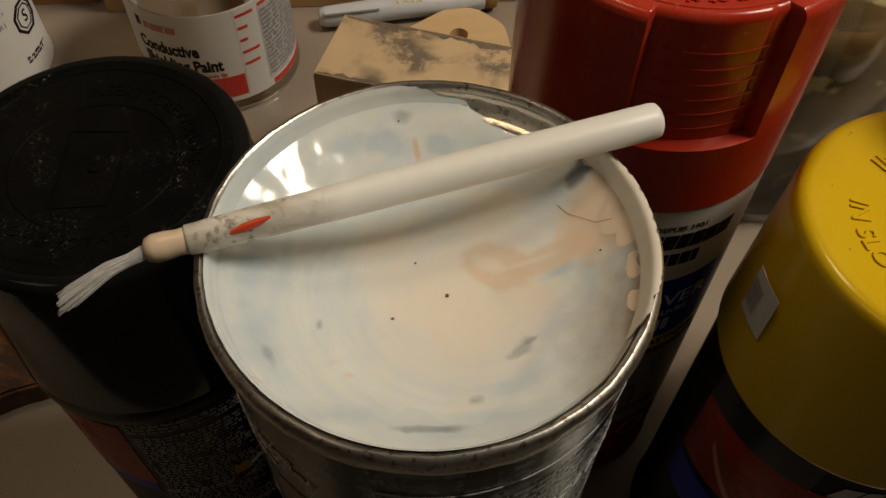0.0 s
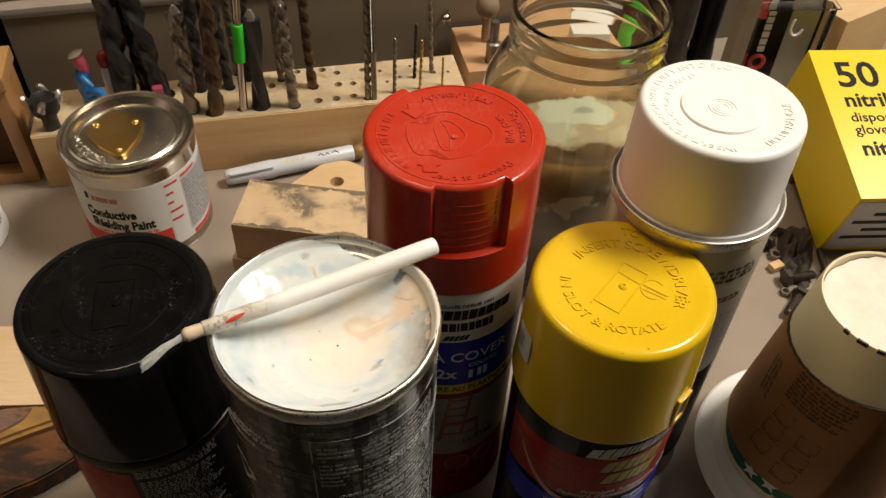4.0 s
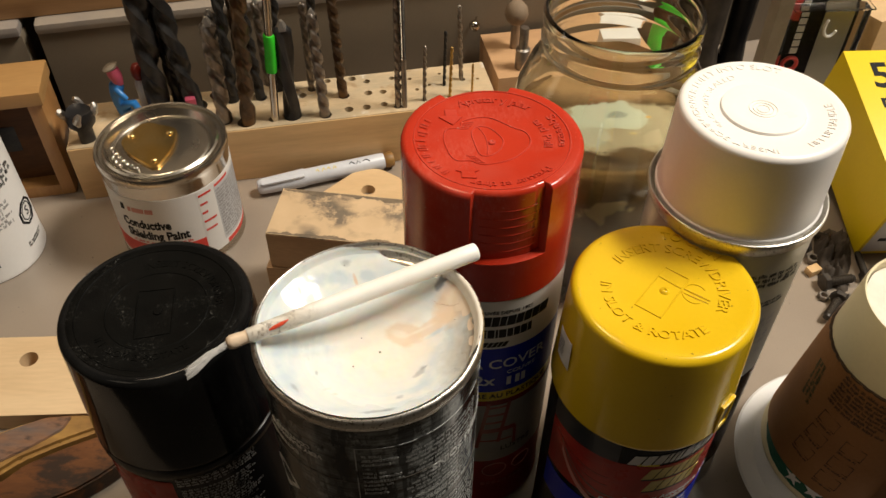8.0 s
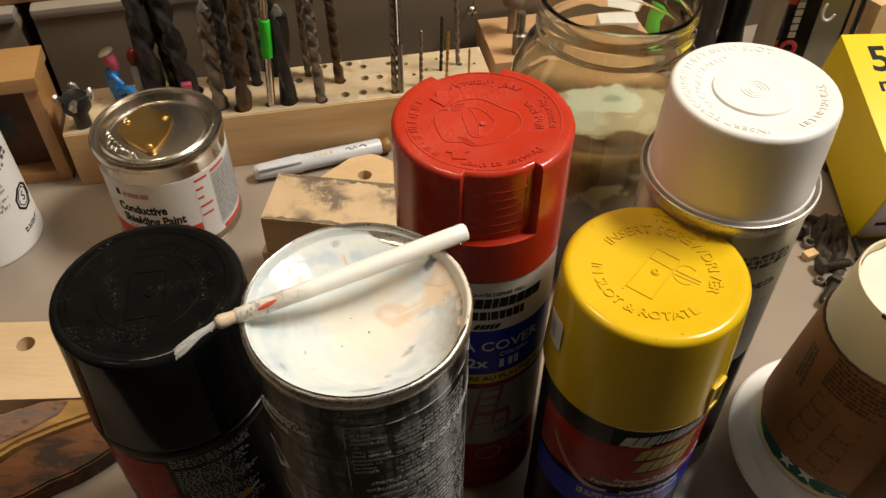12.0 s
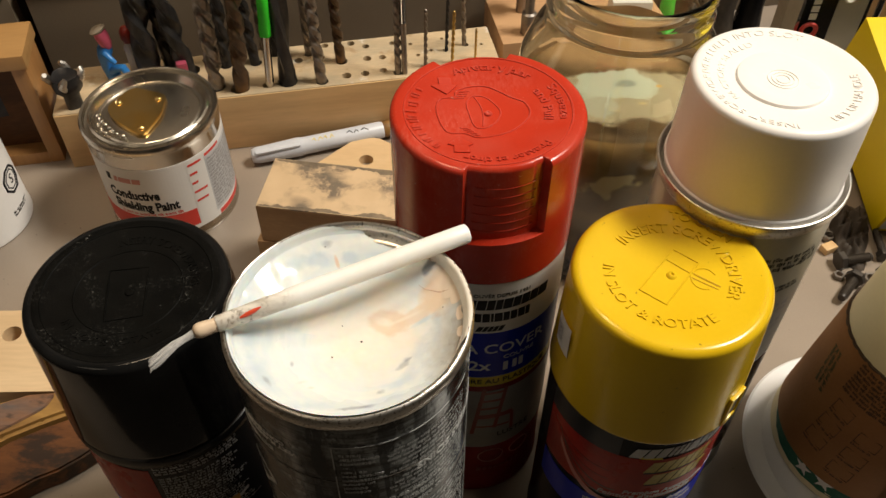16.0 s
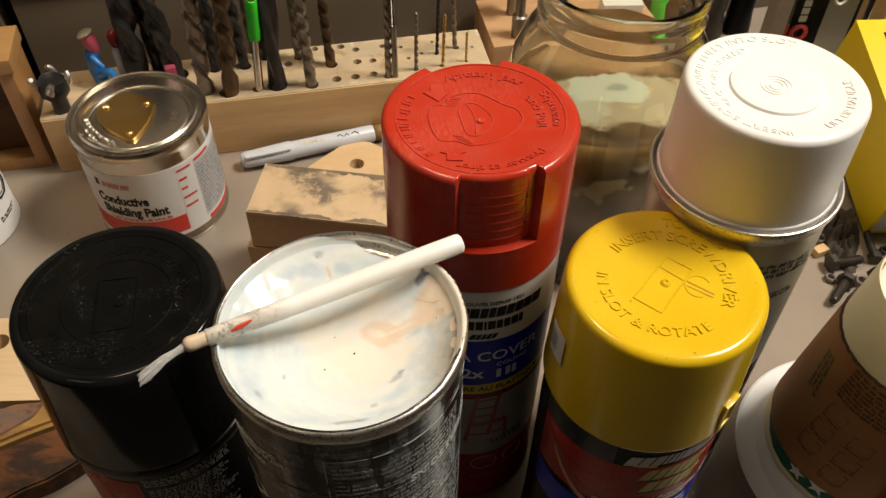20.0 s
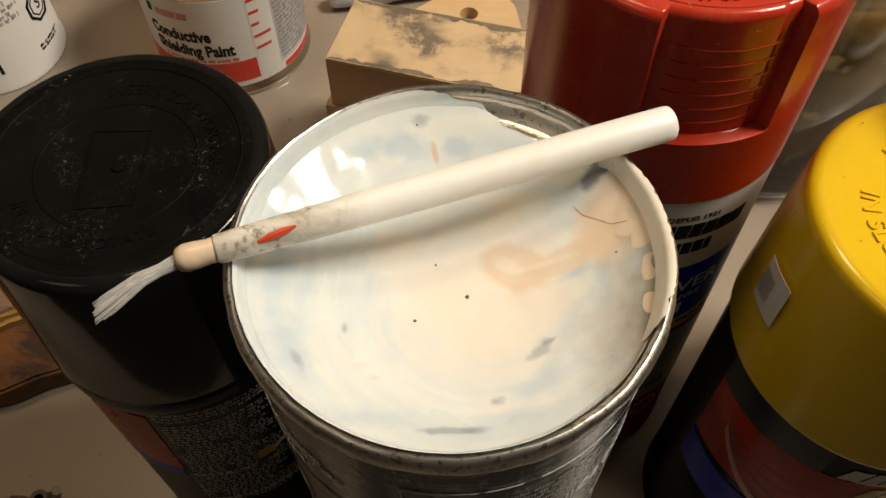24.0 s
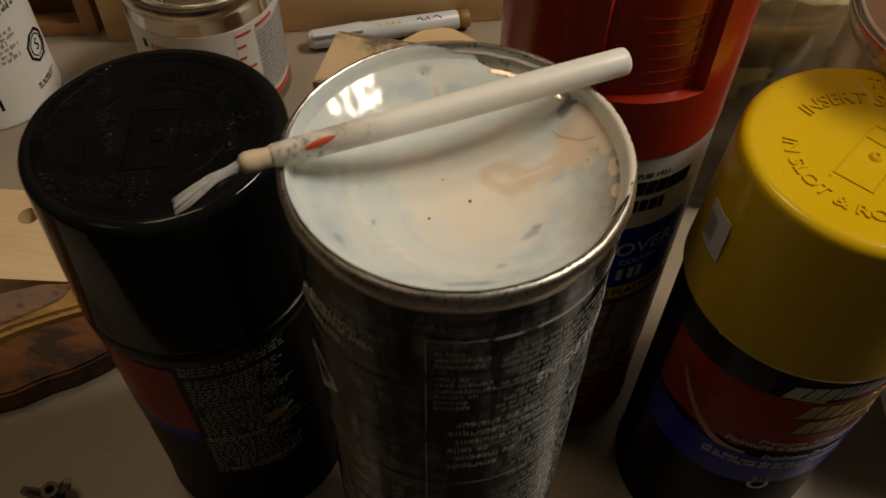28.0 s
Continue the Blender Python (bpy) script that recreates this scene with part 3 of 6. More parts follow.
# smears in the paint, and a crescent of thin paint with shade painted in: place and half-sizes in millimetres, turn,
# colour, strength, softness of the edge, raggedness
MARKS = [
    (-11.5, 23.2, 5.0, 3.0, 10, BLUE_MARK, 0.8, 0.6, 1.2), (-2.2, 24.6, 3.4, 2.2, -10, BLUE_MARK, 0.8, 0.6, 1.2), (-17.5, 21.0, 4.0, 2.4, 40, BLUE_MARK, 0.6, 0.7, 1.2),
    (-9.0, 28.0, 2.2, 1.4, 20, GREY_MARK, 0.5, 0.7, 1.4), (-26.5, -3.0, 3.0, 13.0, 0, BLUE_MARK, 0.9, 0.9, 1.2), (-29.0, 4.0, 2.0, 9.0, -8, BLUE_MARK, 0.7, 0.9, 1.0), (-22.5, 0.0, 1.2, 8.0, 8, BLUE_MARK, 0.5, 0.9, 1.2),
    (-22.0, -17.0, 4.0, 9.0, 38, BLUE_MARK, 0.9, 0.9, 1.3), (-8.0, -27.0, 9.0, 2.4, 10, BLUE_MARK, 0.7, 0.9, 1.3), (10.0, -25.5, 9.0, 3.0, 28, BLUE_MARK, 0.6, 0.9, 1.3),
    (19.0, -8.0, 2.6, 9.0, -22, BLUE_MARK, 0.55, 0.9, 1.4), (16.0, -17.0, 3.4, 7.0, -42, BLUE_MARK, 0.5, 0.9, 1.4), (24.0, 3.0, 1.6, 6.0, 10, BLUE_MARK, 0.5, 0.9, 1.2),
    (10.0, 4.4, 6.8, 4.6, -25, PEACH_MARK, 0.75, 0.25, 0.5), (19.0, 6.0, 9.0, 2.8, 24, PEACH_MARK, 0.65, 0.3, 0.6), (26.5, 14.0, 12.0, 7.6, 62, PEACH_MARK, 0.9, 0.35, 0.5), (24.5, 8.8, 4.6, 2.6, 35, PEACH_MARK, 0.9, 0.25, 0.5),
    (8.6, 4.9, 3.8, 1.7, -25, CREAM_MARK, 0.7, 0.6, 0.6), (15.0, 5.2, 6.0, 0.8, 18, CREAM_MARK, 0.6, 0.8, 0.6),
    # first, the right-hand crescent: thin paint, darkened further for the rim's shade
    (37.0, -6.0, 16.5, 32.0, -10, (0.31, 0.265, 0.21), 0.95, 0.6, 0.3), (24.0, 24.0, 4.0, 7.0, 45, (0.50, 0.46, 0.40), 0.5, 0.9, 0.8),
    (20.0, 3.2, 4.2, 1.1, 25, BLUE_MARK, 0.8, 0.8, 1.0), (15.4, -11.0, 3.4, 1.3, 52, GREY_MARK, 0.5, 0.8, 2.4), (16.6, -9.4, 1.6, 0.6, 40, GREY_MARK, 0.5, 0.6, 1.4), (9.6, -21.2, 1.8, 1.3, 20, GREY_MARK, 0.6, 0.7, 2.4),
    (4.2, -27.2, 5.6, 0.9, 8, GREY_MARK, 0.6, 0.5, 1.4), (7.0, -26.6, 2.6, 0.9, 14, GREY_MARK, 0.6, 0.8, 1.0), (-14.8, -11.4, 0.6, 1.3, 10, GREY_MARK, 0.6, 0.9, 0.8),
    (-8.6, -19.4, 1.2, 0.7, 10, TAN_MARK, 0.4, 0.9, 1.0), (-11.0, -17.6, 2.0, 0.8, 30, TAN_MARK, 0.3, 0.9, 1.2), (-19.6, -19.6, 2.6, 0.8, -50, GREY_MARK, 0.5, 0.8, 1.0),
    (-5.8, 23.2, 0.7, 2.6, 20, TAN_MARK, 0.8, 0.6, 0.8), (21.8, 20.6, 1.8, 4.2, -32, GREY_MARK, 0.85, 0.35, 1.2),
]


PAINT_FILM = waxy(paint_film_material(), 0.4, 0.005, (1.0, 0.6, 0.35))

# ---- helpers of this scene: shapes are given in millimetres ----
MM = 0.001


def part(name, bm, mat, parent=None, label="", smooth=None, at=None):
    """Links a bmesh (millimetres) as one mesh object, under a thing or as a thing of its own."""
    bmesh.ops.scale(bm, vec=(MM, MM, MM), verts=bm.verts)
    me = bpy.data.meshes.new(name)
    bm.to_mesh(me)
    bm.free()
    me.materials.append(mat)
    if smooth is not None:
        me.shade_smooth()
        me.set_sharp_from_angle(angle=radians(smooth))
    ob = new(name, me)
    if parent:
        ob.parent = parent
    if at:
        ob.matrix_world = at
    if label:
        tagged(ob, label)
    return ob


def thing(name, label, category, x, y, z=0.0, turn=0.0, group="", tilt=(0, 0)):
    ob = new(name)
    ob.empty_display_size = 0.01
    ob.matrix_world = pose(x * MM, y * MM, z * MM, tilt[0], tilt[1], turn)
    return tagged(ob, label, category, group)


def lathe(profile, seg=96, a0=0.0, a1=360.0, wob=None):
    """Turns a profile of (radius, height) about the z axis."""
    bm = bmesh.new()
    full = abs(a1 - a0) >= 359.9
    n = seg if full else seg + 1
    rings = []
    for r, z in profile:
        if r < 1e-6:
            rings.append([bm.verts.new((0, 0, z))])
            continue
        ring = []
        for i in range(n):
            a = radians(a0 + (a1 - a0) * i / seg)
            q = r + (wob(a, z, r) if wob else 0)
            ring.append(bm.verts.new((q * math.cos(a), q * math.sin(a), z)))
        rings.append(ring)
    for p, q in zip(rings, rings[1:]):
        m = seg if full else seg
        for i in range(m):
            j = (i + 1) % n
            if len(p) == 1 and len(q) == 1:
                continue
            if len(p) == 1:
                bm.faces.new((p[0], q[j], q[i]))
            elif len(q) == 1:
                bm.faces.new((p[i], p[j], q[0]))
            else:
                bm.faces.new((p[i], p[j], q[j], q[i]))
    bmesh.ops.recalc_face_normals(bm, faces=bm.faces)
    return bm


def box(sx, sy, sz, x=0, y=0, z=0, bevel=0.0, turn=0.0):
    """A box with its foot's middle at x, y, z, and rounded edges."""
    bm = bmesh.new()
    bmesh.ops.create_cube(bm, size=1)
    bmesh.ops.scale(bm, vec=(sx, sy, sz), verts=bm.verts)
    if bevel:
        bmesh.ops.bevel(bm, geom=bm.edges[:], offset=bevel, segments=2, affect="EDGES", profile=0.7)
    bmesh.ops.transform(bm, matrix=Matrix.Translation((x, y, z + sz / 2)) @ Matrix.Rotation(radians(turn), 4, "Z"), verts=bm.verts)
    return bm


def slab(points, z0, z1, bevel=0.0):
    """A flat piece of an outline, from z0 up to z1."""
    bm = bmesh.new()
    f = bm.faces.new([bm.verts.new((x, y, z0)) for x, y in points])
    up = bmesh.ops.extrude_face_region(bm, geom=[f])
    bmesh.ops.translate(bm, vec=(0, 0, z1 - z0), verts=[v for v in up["geom"] if isinstance(v, bmesh.types.BMVert)])
    bmesh.ops.recalc_face_normals(bm, faces=bm.faces)
    if bevel:
        bmesh.ops.bevel(bm, geom=bm.edges[:], offset=bevel, segments=2, affect="EDGES")
    return bm


def tube(points, radii, seg=10, closed_ends=True):
    """A round bar along points, with a radius at each."""
    bm = bmesh.new()
    pts = [Vector(p) for p in points]
    rings = []
    side = None
    for i, p in enumerate(pts):
        d = (pts[min(i + 1, len(pts) - 1)] - pts[max(i - 1, 0)]).normalized()
        if side is None:
            side = d.orthogonal().normalized()
        side = (side - d * side.dot(d)).normalized()
        up = d.cross(side)
        r = radii[i] if isinstance(radii, (list, tuple)) else radii
        rings.append([bm.verts.new(p + (side * math.cos(2 * math.pi * k / seg) + up * math.sin(2 * math.pi * k / seg)) * r) for k in range(seg)])
    for p, q in zip(rings, rings[1:]):
        for k in range(seg):
            bm.faces.new((p[k], p[(k + 1) % seg], q[(k + 1) % seg], q[k]))
    if closed_ends:
        bm.faces.new(rings[0][::-1])
        bm.faces.new(rings[-1])
    bmesh.ops.recalc_face_normals(bm, faces=bm.faces)
    return bm


def band(r, z0, z1, a0, a1, seg=24, thick=0.12, lean=0.0, bow=0.0):
    """A patch of label on a can: from z0 to z1 between two angles. lean: its rise; bow: its sag in the middle."""
    bm = bmesh.new()
    cols = []
    for i in range(seg + 1):
        a = radians(a0 + (a1 - a0) * i / seg)
        c, s = math.cos(a), math.sin(a)
        f = i / seg - 0.5
        d = lean * f - bow * (0.25 - f * f) * 4
        cols.append([bm.verts.new((q * c, q * s, z + d)) for q, z in ((r, z0), (r + thick, z0), (r + thick, z1), (r, z1))])
    for p, q in zip(cols, cols[1:]):
        for k in range(3):
            bm.faces.new((p[k], q[k], q[k + 1], p[k + 1]))
    bm.faces.new(cols[0])
    bm.faces.new(cols[-1][::-1])
    bmesh.ops.recalc_face_normals(bm, faces=bm.faces)
    return bm


def joined(bms):
    """Puts several bmeshes into one."""
    out = bmesh.new()
    for b in bms:
        me = bpy.data.meshes.new("tmp")
        b.to_mesh(me)
        b.free()
        out.from_mesh(me)
        bpy.data.meshes.remove(me)
    return out


def letters(text, size, depth=0.12, align="CENTER", bold=0.0, shear=0.0, cut=True, wide=1.0, fill=0.0):
    """Words as a bmesh, flat in x and y, depth in z."""
    cu = bpy.data.curves.new("words", "FONT")
    cu.body, cu.size, cu.align_x, cu.align_y, cu.extrude, cu.offset, cu.shear = text, size, align, "CENTER", depth / 2, bold, shear
    cu.resolution_u = 3
    ob = bpy.data.objects.new("words", cu)
    scene.collection.objects.link(ob)
    me = bpy.data.meshes.new_from_object(ob.evaluated_get(bpy.context.evaluated_depsgraph_get()))
    bm = bmesh.new()
    bm.from_mesh(me)
    bpy.data.objects.remove(ob)
    bpy.data.curves.remove(cu)
    bpy.data.meshes.remove(me)
    if fill:
        xs = [v.co.x for v in bm.verts]
        wide = fill / (max(xs) - min(xs))
    if wide != 1.0:
        bmesh.ops.scale(bm, vec=(wide, 1, 1), verts=bm.verts)
    if cut:
        bmesh.ops.bisect_plane(bm, geom=bm.verts[:] + bm.edges[:] + bm.faces[:], plane_co=(0, 0, 0), plane_no=(1, 0, 0))
    return bm


def bars(lines, width, height, gap=0.35, depth=0.1, seed=1, fill=(0.75, 1.0), words=7):
    """Small print that cannot be read: rows of upright ticks in word-long runs, from the top down, centred."""
    rnd = random.Random(seed)
    pitch = height / lines
    h = pitch * (0.9 - gap * 0.6)
    verts, faces = [], []
    for k in range(lines):
        y = height / 2 - pitch * (k + 0.5)
        x, end = -width / 2, -width / 2 + width * rnd.uniform(*fill)
        while x < end - 0.3:
            stop = min(x + rnd.uniform(0.5, 1.6) * width / words, end)
            while x < stop:
                w = h * rnd.uniform(0.20, 0.42)
                y0, y1 = y - h * rnd.choice((0.5, 0.5, 0.5, 0.75)), y + h * rnd.choice((0.35, 0.5, 0.5, 0.8))
                i = len(verts)
                verts += [(x, y0, depth / 2), (x + w, y0, depth / 2), (x + w, y1, depth / 2), (x, y1, depth / 2)]
                faces.append((i, i + 1, i + 2, i + 3))
                x += w + h * rnd.choice((0.10, 0.14, 0.22))
            x += h * 0.55
    me = bpy.data.meshes.new("rows")
    me.from_pydata(verts, [], faces)
    bm = bmesh.new()
    bm.from_mesh(me)
    bpy.data.meshes.remove(me)
    return bm


def on_can(bm, r, angle, z, flip=False, slant=0.0):
    """Wraps flat work round a can: its middle at the angle and height."""
    for v in bm.verts:
        x, y, d = v.co
        if flip:
            x, y = -x, -y
        y += x * slant
        a = radians(angle) + x / r
        v.co = ((r + d) * math.cos(a), (r + d) * math.sin(a), z + y)
    return bm


def on_top(bm, r, angle, z, inward=False):
    """Bends flat work along a circle on a cap's top. inward: letters whose feet point outwards."""
    for v in bm.verts:
        x, y, d = v.co
        a = radians(angle) + (x / r if inward else -x / r)
        q = r - y if inward else r + y
        v.co = (q * math.cos(a), q * math.sin(a), z + d)
    return bm


def bored(bm, holes):
    """Cuts round holes (x, y, from z, to z, radius) into a piece."""
    me = bpy.data.meshes.new("piece")
    bm.to_mesh(me)
    bm.free()
    cutter = bmesh.new()
    for x, y, z0, z1, r in holes:
        b = lathe([(0, z0), (r, z0), (r, z1), (0, z1)], 16)
        bmesh.ops.translate(b, vec=(x, y, 0), verts=b.verts)
        tmp = bpy.data.meshes.new("tmp")
        b.to_mesh(tmp)
        b.free()
        cutter.from_mesh(tmp)
        bpy.data.meshes.remove(tmp)
    cm = bpy.data.meshes.new("cutter")
    cutter.to_mesh(cm)
    cutter.free()
    a, c = new("piece", me), new("cutter", cm)
    mod = a.modifiers.new("bore", "BOOLEAN")
    mod.operation, mod.object, mod.solver = "DIFFERENCE", c, "EXACT"
    mod.use_self = True
    out = bmesh.new()
    made = bpy.data.meshes.new_from_object(a.evaluated_get(bpy.context.evaluated_depsgraph_get()))
    out.from_mesh(made)
    for ob in (a, c):
        bpy.data.objects.remove(ob)
    for m in (me, cm, made):
        bpy.data.meshes.remove(m)
    return out


# ---- structure ----
WALL_TURN = 13.0
U = Vector((math.cos(radians(WALL_TURN)), math.sin(radians(WALL_TURN)), 0))
V = Vector((-U.y, U.x, 0))
WALL_AT = Vector((-275, 358, 0))


def along(u, v, z=0.0):
    """A place by the wall: u along it, v out from it into the room, in millimetres."""
    p = WALL_AT + U * u - V * v
    return (p.x, p.y, z)


def setting(name, bm, mat, label, category):
    ob = part(name, bm, mat)
    return tagged(ob, label, category, kind="structure")


def wall_box(u, v, z, su, sv, sz, bevel=0.0):
    p = along(u, v)
    return box(su, sv, sz, p[0], p[1], z, bevel, WALL_TURN)


setting("floor", box(4000, 4000, 40, 0, -1000, -800), PLASTER, "plain floor of the workshop", "floor")
setting("desk", wall_box(300, 42, -30, 1700, 846, 30, 2.0), DESK, "grey-brown laminate workbench top", "desk")
setting("bench_base", wall_box(300, 20, -780, 1640, 760, 749), PLASTER, "plain dark base of the workbench", "bench base")
setting("wall_north", wall_box(300, -420, -800, 3400, 80, 2760), WALL_PAINT, "plain painted wall behind the bench", "wall")
setting("wall_south", box(4000, 60, 2600, 0, -2200, -800), PLASTER, "plain painted wall", "wall")
setting("wall_west", box(60, 4000, 2600, -1500, -500, -800), PLASTER, "plain painted wall", "wall")
setting("wall_east", box(60, 4000, 2600, 1700, -500, -800), PLASTER, "plain painted wall", "wall")
setting("ceiling", box(4000, 4000, 40, 0, -500, 1950), PLASTER, "plain white ceiling", "ceiling")

# ---- the cans ----
CANS = "spray cans on the bench"


def spray_body(parent, r, z1, mat, z0=0.0):
    """The printed steel body of a spray can, with a rolled seam at its foot."""
    return part("body", lathe([(0, z0 + 2), (r - 3, z0 + 1.5), (r - 1, z0), (r + 0.4, z0 + 0.6), (r + 0.5, z0 + 2.4), (r, z0 + 3.4), (r, z1)], 96), mat, parent, smooth=40)


def cap_shape(top_r, foot_r, z0, z1, round_r=2.6, wall=1.6, seg=128, wob=None, extra=()):
    prof = [(foot_r - wall, z0 + 0.4), (foot_r - 0.4, z0), (foot_r, z0 + 0.4), (foot_r, z0 + 1.2)]
    for f in (0.25, 0.5, 0.75):
        prof.append((foot_r + (top_r - foot_r) * f, z0 + (z1 - z0) * f))
    for z in extra:
        prof.append((top_r, z))
    prof.sort(key=lambda p: p[1] if p[1] > z0 + 1 else z0 - 3 + p[0] * 0.01)
    for k in range(7):
        a = math.pi / 2 * k / 6
        prof.append((top_r - round_r + round_r * math.cos(a), z1 - round_r + round_r * math.sin(a)))
    prof += [(top_r * f, z1) for f in (0.86, 0.78, 0.68, 0.56, 0.42, 0.28, 0.14)] + [(0, z1)]
    return lathe(prof, seg, wob=wob)


def sag(bm, z1, r, depth):
    """Dishes the top of a cap, and what is moulded on it, by a depth in the middle."""
    for v in bm.verts:
        q = math.hypot(v.co.x, v.co.y) / r
        if q < 1 and v.co.z > z1 - 1.5:
            v.co.z -= depth * (1 - q * q)
    return bm


# the upside-down can that serves as a palette
CAN_TOP = 208.0
can = thing("paint_can", "black spray can upside down, hollow base holding cream paint", "spray can", 0, 0, group=CANS)
spray_body(can, 33.2, CAN_TOP - 4.4, SMEARED)


def bowl(r):
    return CAN_TOP - 12.5 + 10.5 * (min(r, 33.0) / 33.0) ** 2.2


rim = [(33.0, CAN_TOP - 5.6), (33.9, CAN_TOP - 4.8), (34.25, CAN_TOP - 2.8), (34.2, CAN_TOP - 0.9), (33.8, CAN_TOP - 0.2), (33.2, CAN_TOP), (32.6, CAN_TOP - 0.4), (32.2, CAN_TOP - 1.8)]
part("rim", lathe(rim, 160, wob=lambda a, z, r: 0.08 * math.sin(7 * a + z) + 0.05 * math.sin(17 * a) + 0.04 * math.sin(41 * a + 2)), RIM, can, "scuffed rolled steel rim", 50)
part("base_dome", lathe([(32.3, CAN_TOP - 1.2)] + [(r, bowl(r)) for r in (31.5, 30, 28, 25, 21, 16, 10, 5, 0)], 96), STEEL_DULL, can, "bare concave steel base", 60)

seam = lathe([(29.2, CAN_TOP - 4.25), (29.7, CAN_TOP - 3.98), (30.2, CAN_TOP - 3.86), (30.7, CAN_TOP - 3.70), (31.2, CAN_TOP - 3.42), (31.6, CAN_TOP - 2.95), (31.9, CAN_TOP - 2.2), (32.1, CAN_TOP - 1.3)], 160, wob=lambda a, z, r: 0.03 * math.sin(31 * a) + 0.02 * math.sin(67 * a + z))
part("bare_seam", seam, SEAM, can, "scratched bare steel fold inside the rim", 60)


def film_edge(a):
    """How far the paint reaches out from the middle, by angle in degrees."""
    d = (a + 180) % 360 - 180
    r = 32.2
    if 40 < d < 88:
        r -= 3.0 * math.sin(math.pi * (d - 40) / 48) ** 0.45
    return r + 0.12 * math.sin(radians(a) * 9) + 0.1 * math.sin(radians(a) * 23 + 1)


def film(outer, lift, seg=180, rings=18):
    """A thin sheet of paint that lies in the hollow."""
    bm = bmesh.new()
    rows = []
    for k in range(1, rings + 1):
        f = k / rings
        row = []
        for i in range(seg):
            a = 360 * i / seg
            r = outer(a) * f
            p = Vector((r * math.cos(radians(a)), r * math.sin(radians(a)), 0))
            z = bowl(r) + lift * (1 - (max(0, f - 0.94) / 0.06 if 38 < a < 90 else 0)) + 0.10 * noise.noise(p * 0.16)
            row.append(bm.verts.new((p.x, p.y, z)))
        rows.append(row)
    mid = bm.verts.new((0, 0, bowl(0) + lift))
    for i in range(seg):
        bm.faces.new((mid, rows[0][i], rows[0][(i + 1) % seg]))
    for p, q in zip(rows, rows[1:]):
        for i in range(seg):
            bm.faces.new((p[i], q[i], q[(i + 1) % seg], p[(i + 1) % seg]))
    return bm


def paint_wall(a0, a1, lip=(), seg=150):
    """Thin paint that climbs the wall of the hollow to an uneven edge."""
    rise = [(31.0, bowl(31.0) + 0.36), (31.6, bowl(31.6) + 0.75), (31.88, CAN_TOP - 1.5), (32.12, CAN_TOP - 0.6), (32.6, CAN_TOP + 0.12), *lip]
    bm = bmesh.new()
    cols = []
    for i in range(seg + 1):
        a = a0 + (a1 - a0) * i / seg
        h = min(1.0, (a - a0) / 20, (a1 - a) / 25)
        h = max(0.0, min(1.0, h ** 0.7 + 0.55 * noise.noise(Vector((a * 0.11, 3, 0))) * (1.1 - h) + 0.12 * noise.noise(Vector((a * 0.5, 7, 0)))))
        col = []
        for k in range(9):
            f = h * k / 8 * (len(rise) - 1)
            j = min(int(f), len(rise) - 2)
            r = rise[j][0] + (rise[j + 1][0] - rise[j][0]) * (f - j)
            z = rise[j][1] + (rise[j + 1][1] - rise[j][1]) * (f - j)
            col.append(bm.verts.new((r * math.cos(radians(a)), r * math.sin(radians(a)), z)))
        cols.append(col)
    for p, q in zip(cols, cols[1:]):
        for k in range(8):
            bm.faces.new((p[k], q[k], q[k + 1], p[k + 1]))
    return bm


part("paint_wall", paint_wall(87, 326), PAINT_FILM, can, "thin bluish-white paint up the wall", 60)
part("paint_wall", paint_wall(-24, 54, ((33.2, CAN_TOP + 0.2), (33.75, CAN_TOP + 0.06))), PAINT_LIP, can, "beige paint up the wall", 60)
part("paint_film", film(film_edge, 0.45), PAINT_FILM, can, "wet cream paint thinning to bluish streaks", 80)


def daub(points, lift, fat=0.12):
    """A flat daub of paint in the hollow, from its outline; it follows the curve of the base."""
    cx, cy = sum(p[0] for p in points) / len(points), sum(p[1] for p in points) / len(points)
    n, m = len(points), 6
    ring = []
    for i in range(n):
        p0, p1, p2, p3 = (Vector((*points[(i + k) % n], 0)) for k in (-1, 0, 1, 2))
        for k in range(m):
            t = k / m
            ring.append(0.5 * ((2 * p1) + (p2 - p0) * t + (2 * p0 - 5 * p1 + 4 * p2 - p3) * t * t + (3 * p1 - p0 - 3 * p2 + p3) * t ** 3))
    bm = bmesh.new()
    rows = []
    for f, h in ((1.0, 0.0), (0.93, fat), (0.7, fat), (0.35, fat)):
        row = []
        for p in ring:
            x, y = cx + (p.x - cx) * f, cy + (p.y - cy) * f
            row.append(bm.verts.new((x, y, bowl(math.hypot(x, y)) + lift + h)))
        rows.append(row)
    mid = bm.verts.new((cx, cy, bowl(math.hypot(cx, cy)) + lift + fat))
    k = len(ring)
    for p, q in zip(rows, rows[1:]):
        for i in range(k):
            bm.faces.new((p[i], p[(i + 1) % k], q[(i + 1) % k], q[i]))
    for i in range(k):
        bm.faces.new((rows[-1][i], rows[-1][(i + 1) % k], mid))
    return bm


def oval(x, y, a, b, turn=0.0, n=9, rough=0.12, seed=0):
    rnd = random.Random(seed)
    c, s = math.cos(radians(turn)), math.sin(radians(turn))
    out = []
    for i in range(n):
        t, k = 2 * math.pi * i / n, 1 + rnd.uniform(-rough, rough)
        u, v = a * k * math.cos(t), b * k * math.sin(t)
        out.append((x + u * c - v * s, y + u * s + v * c))
    return out


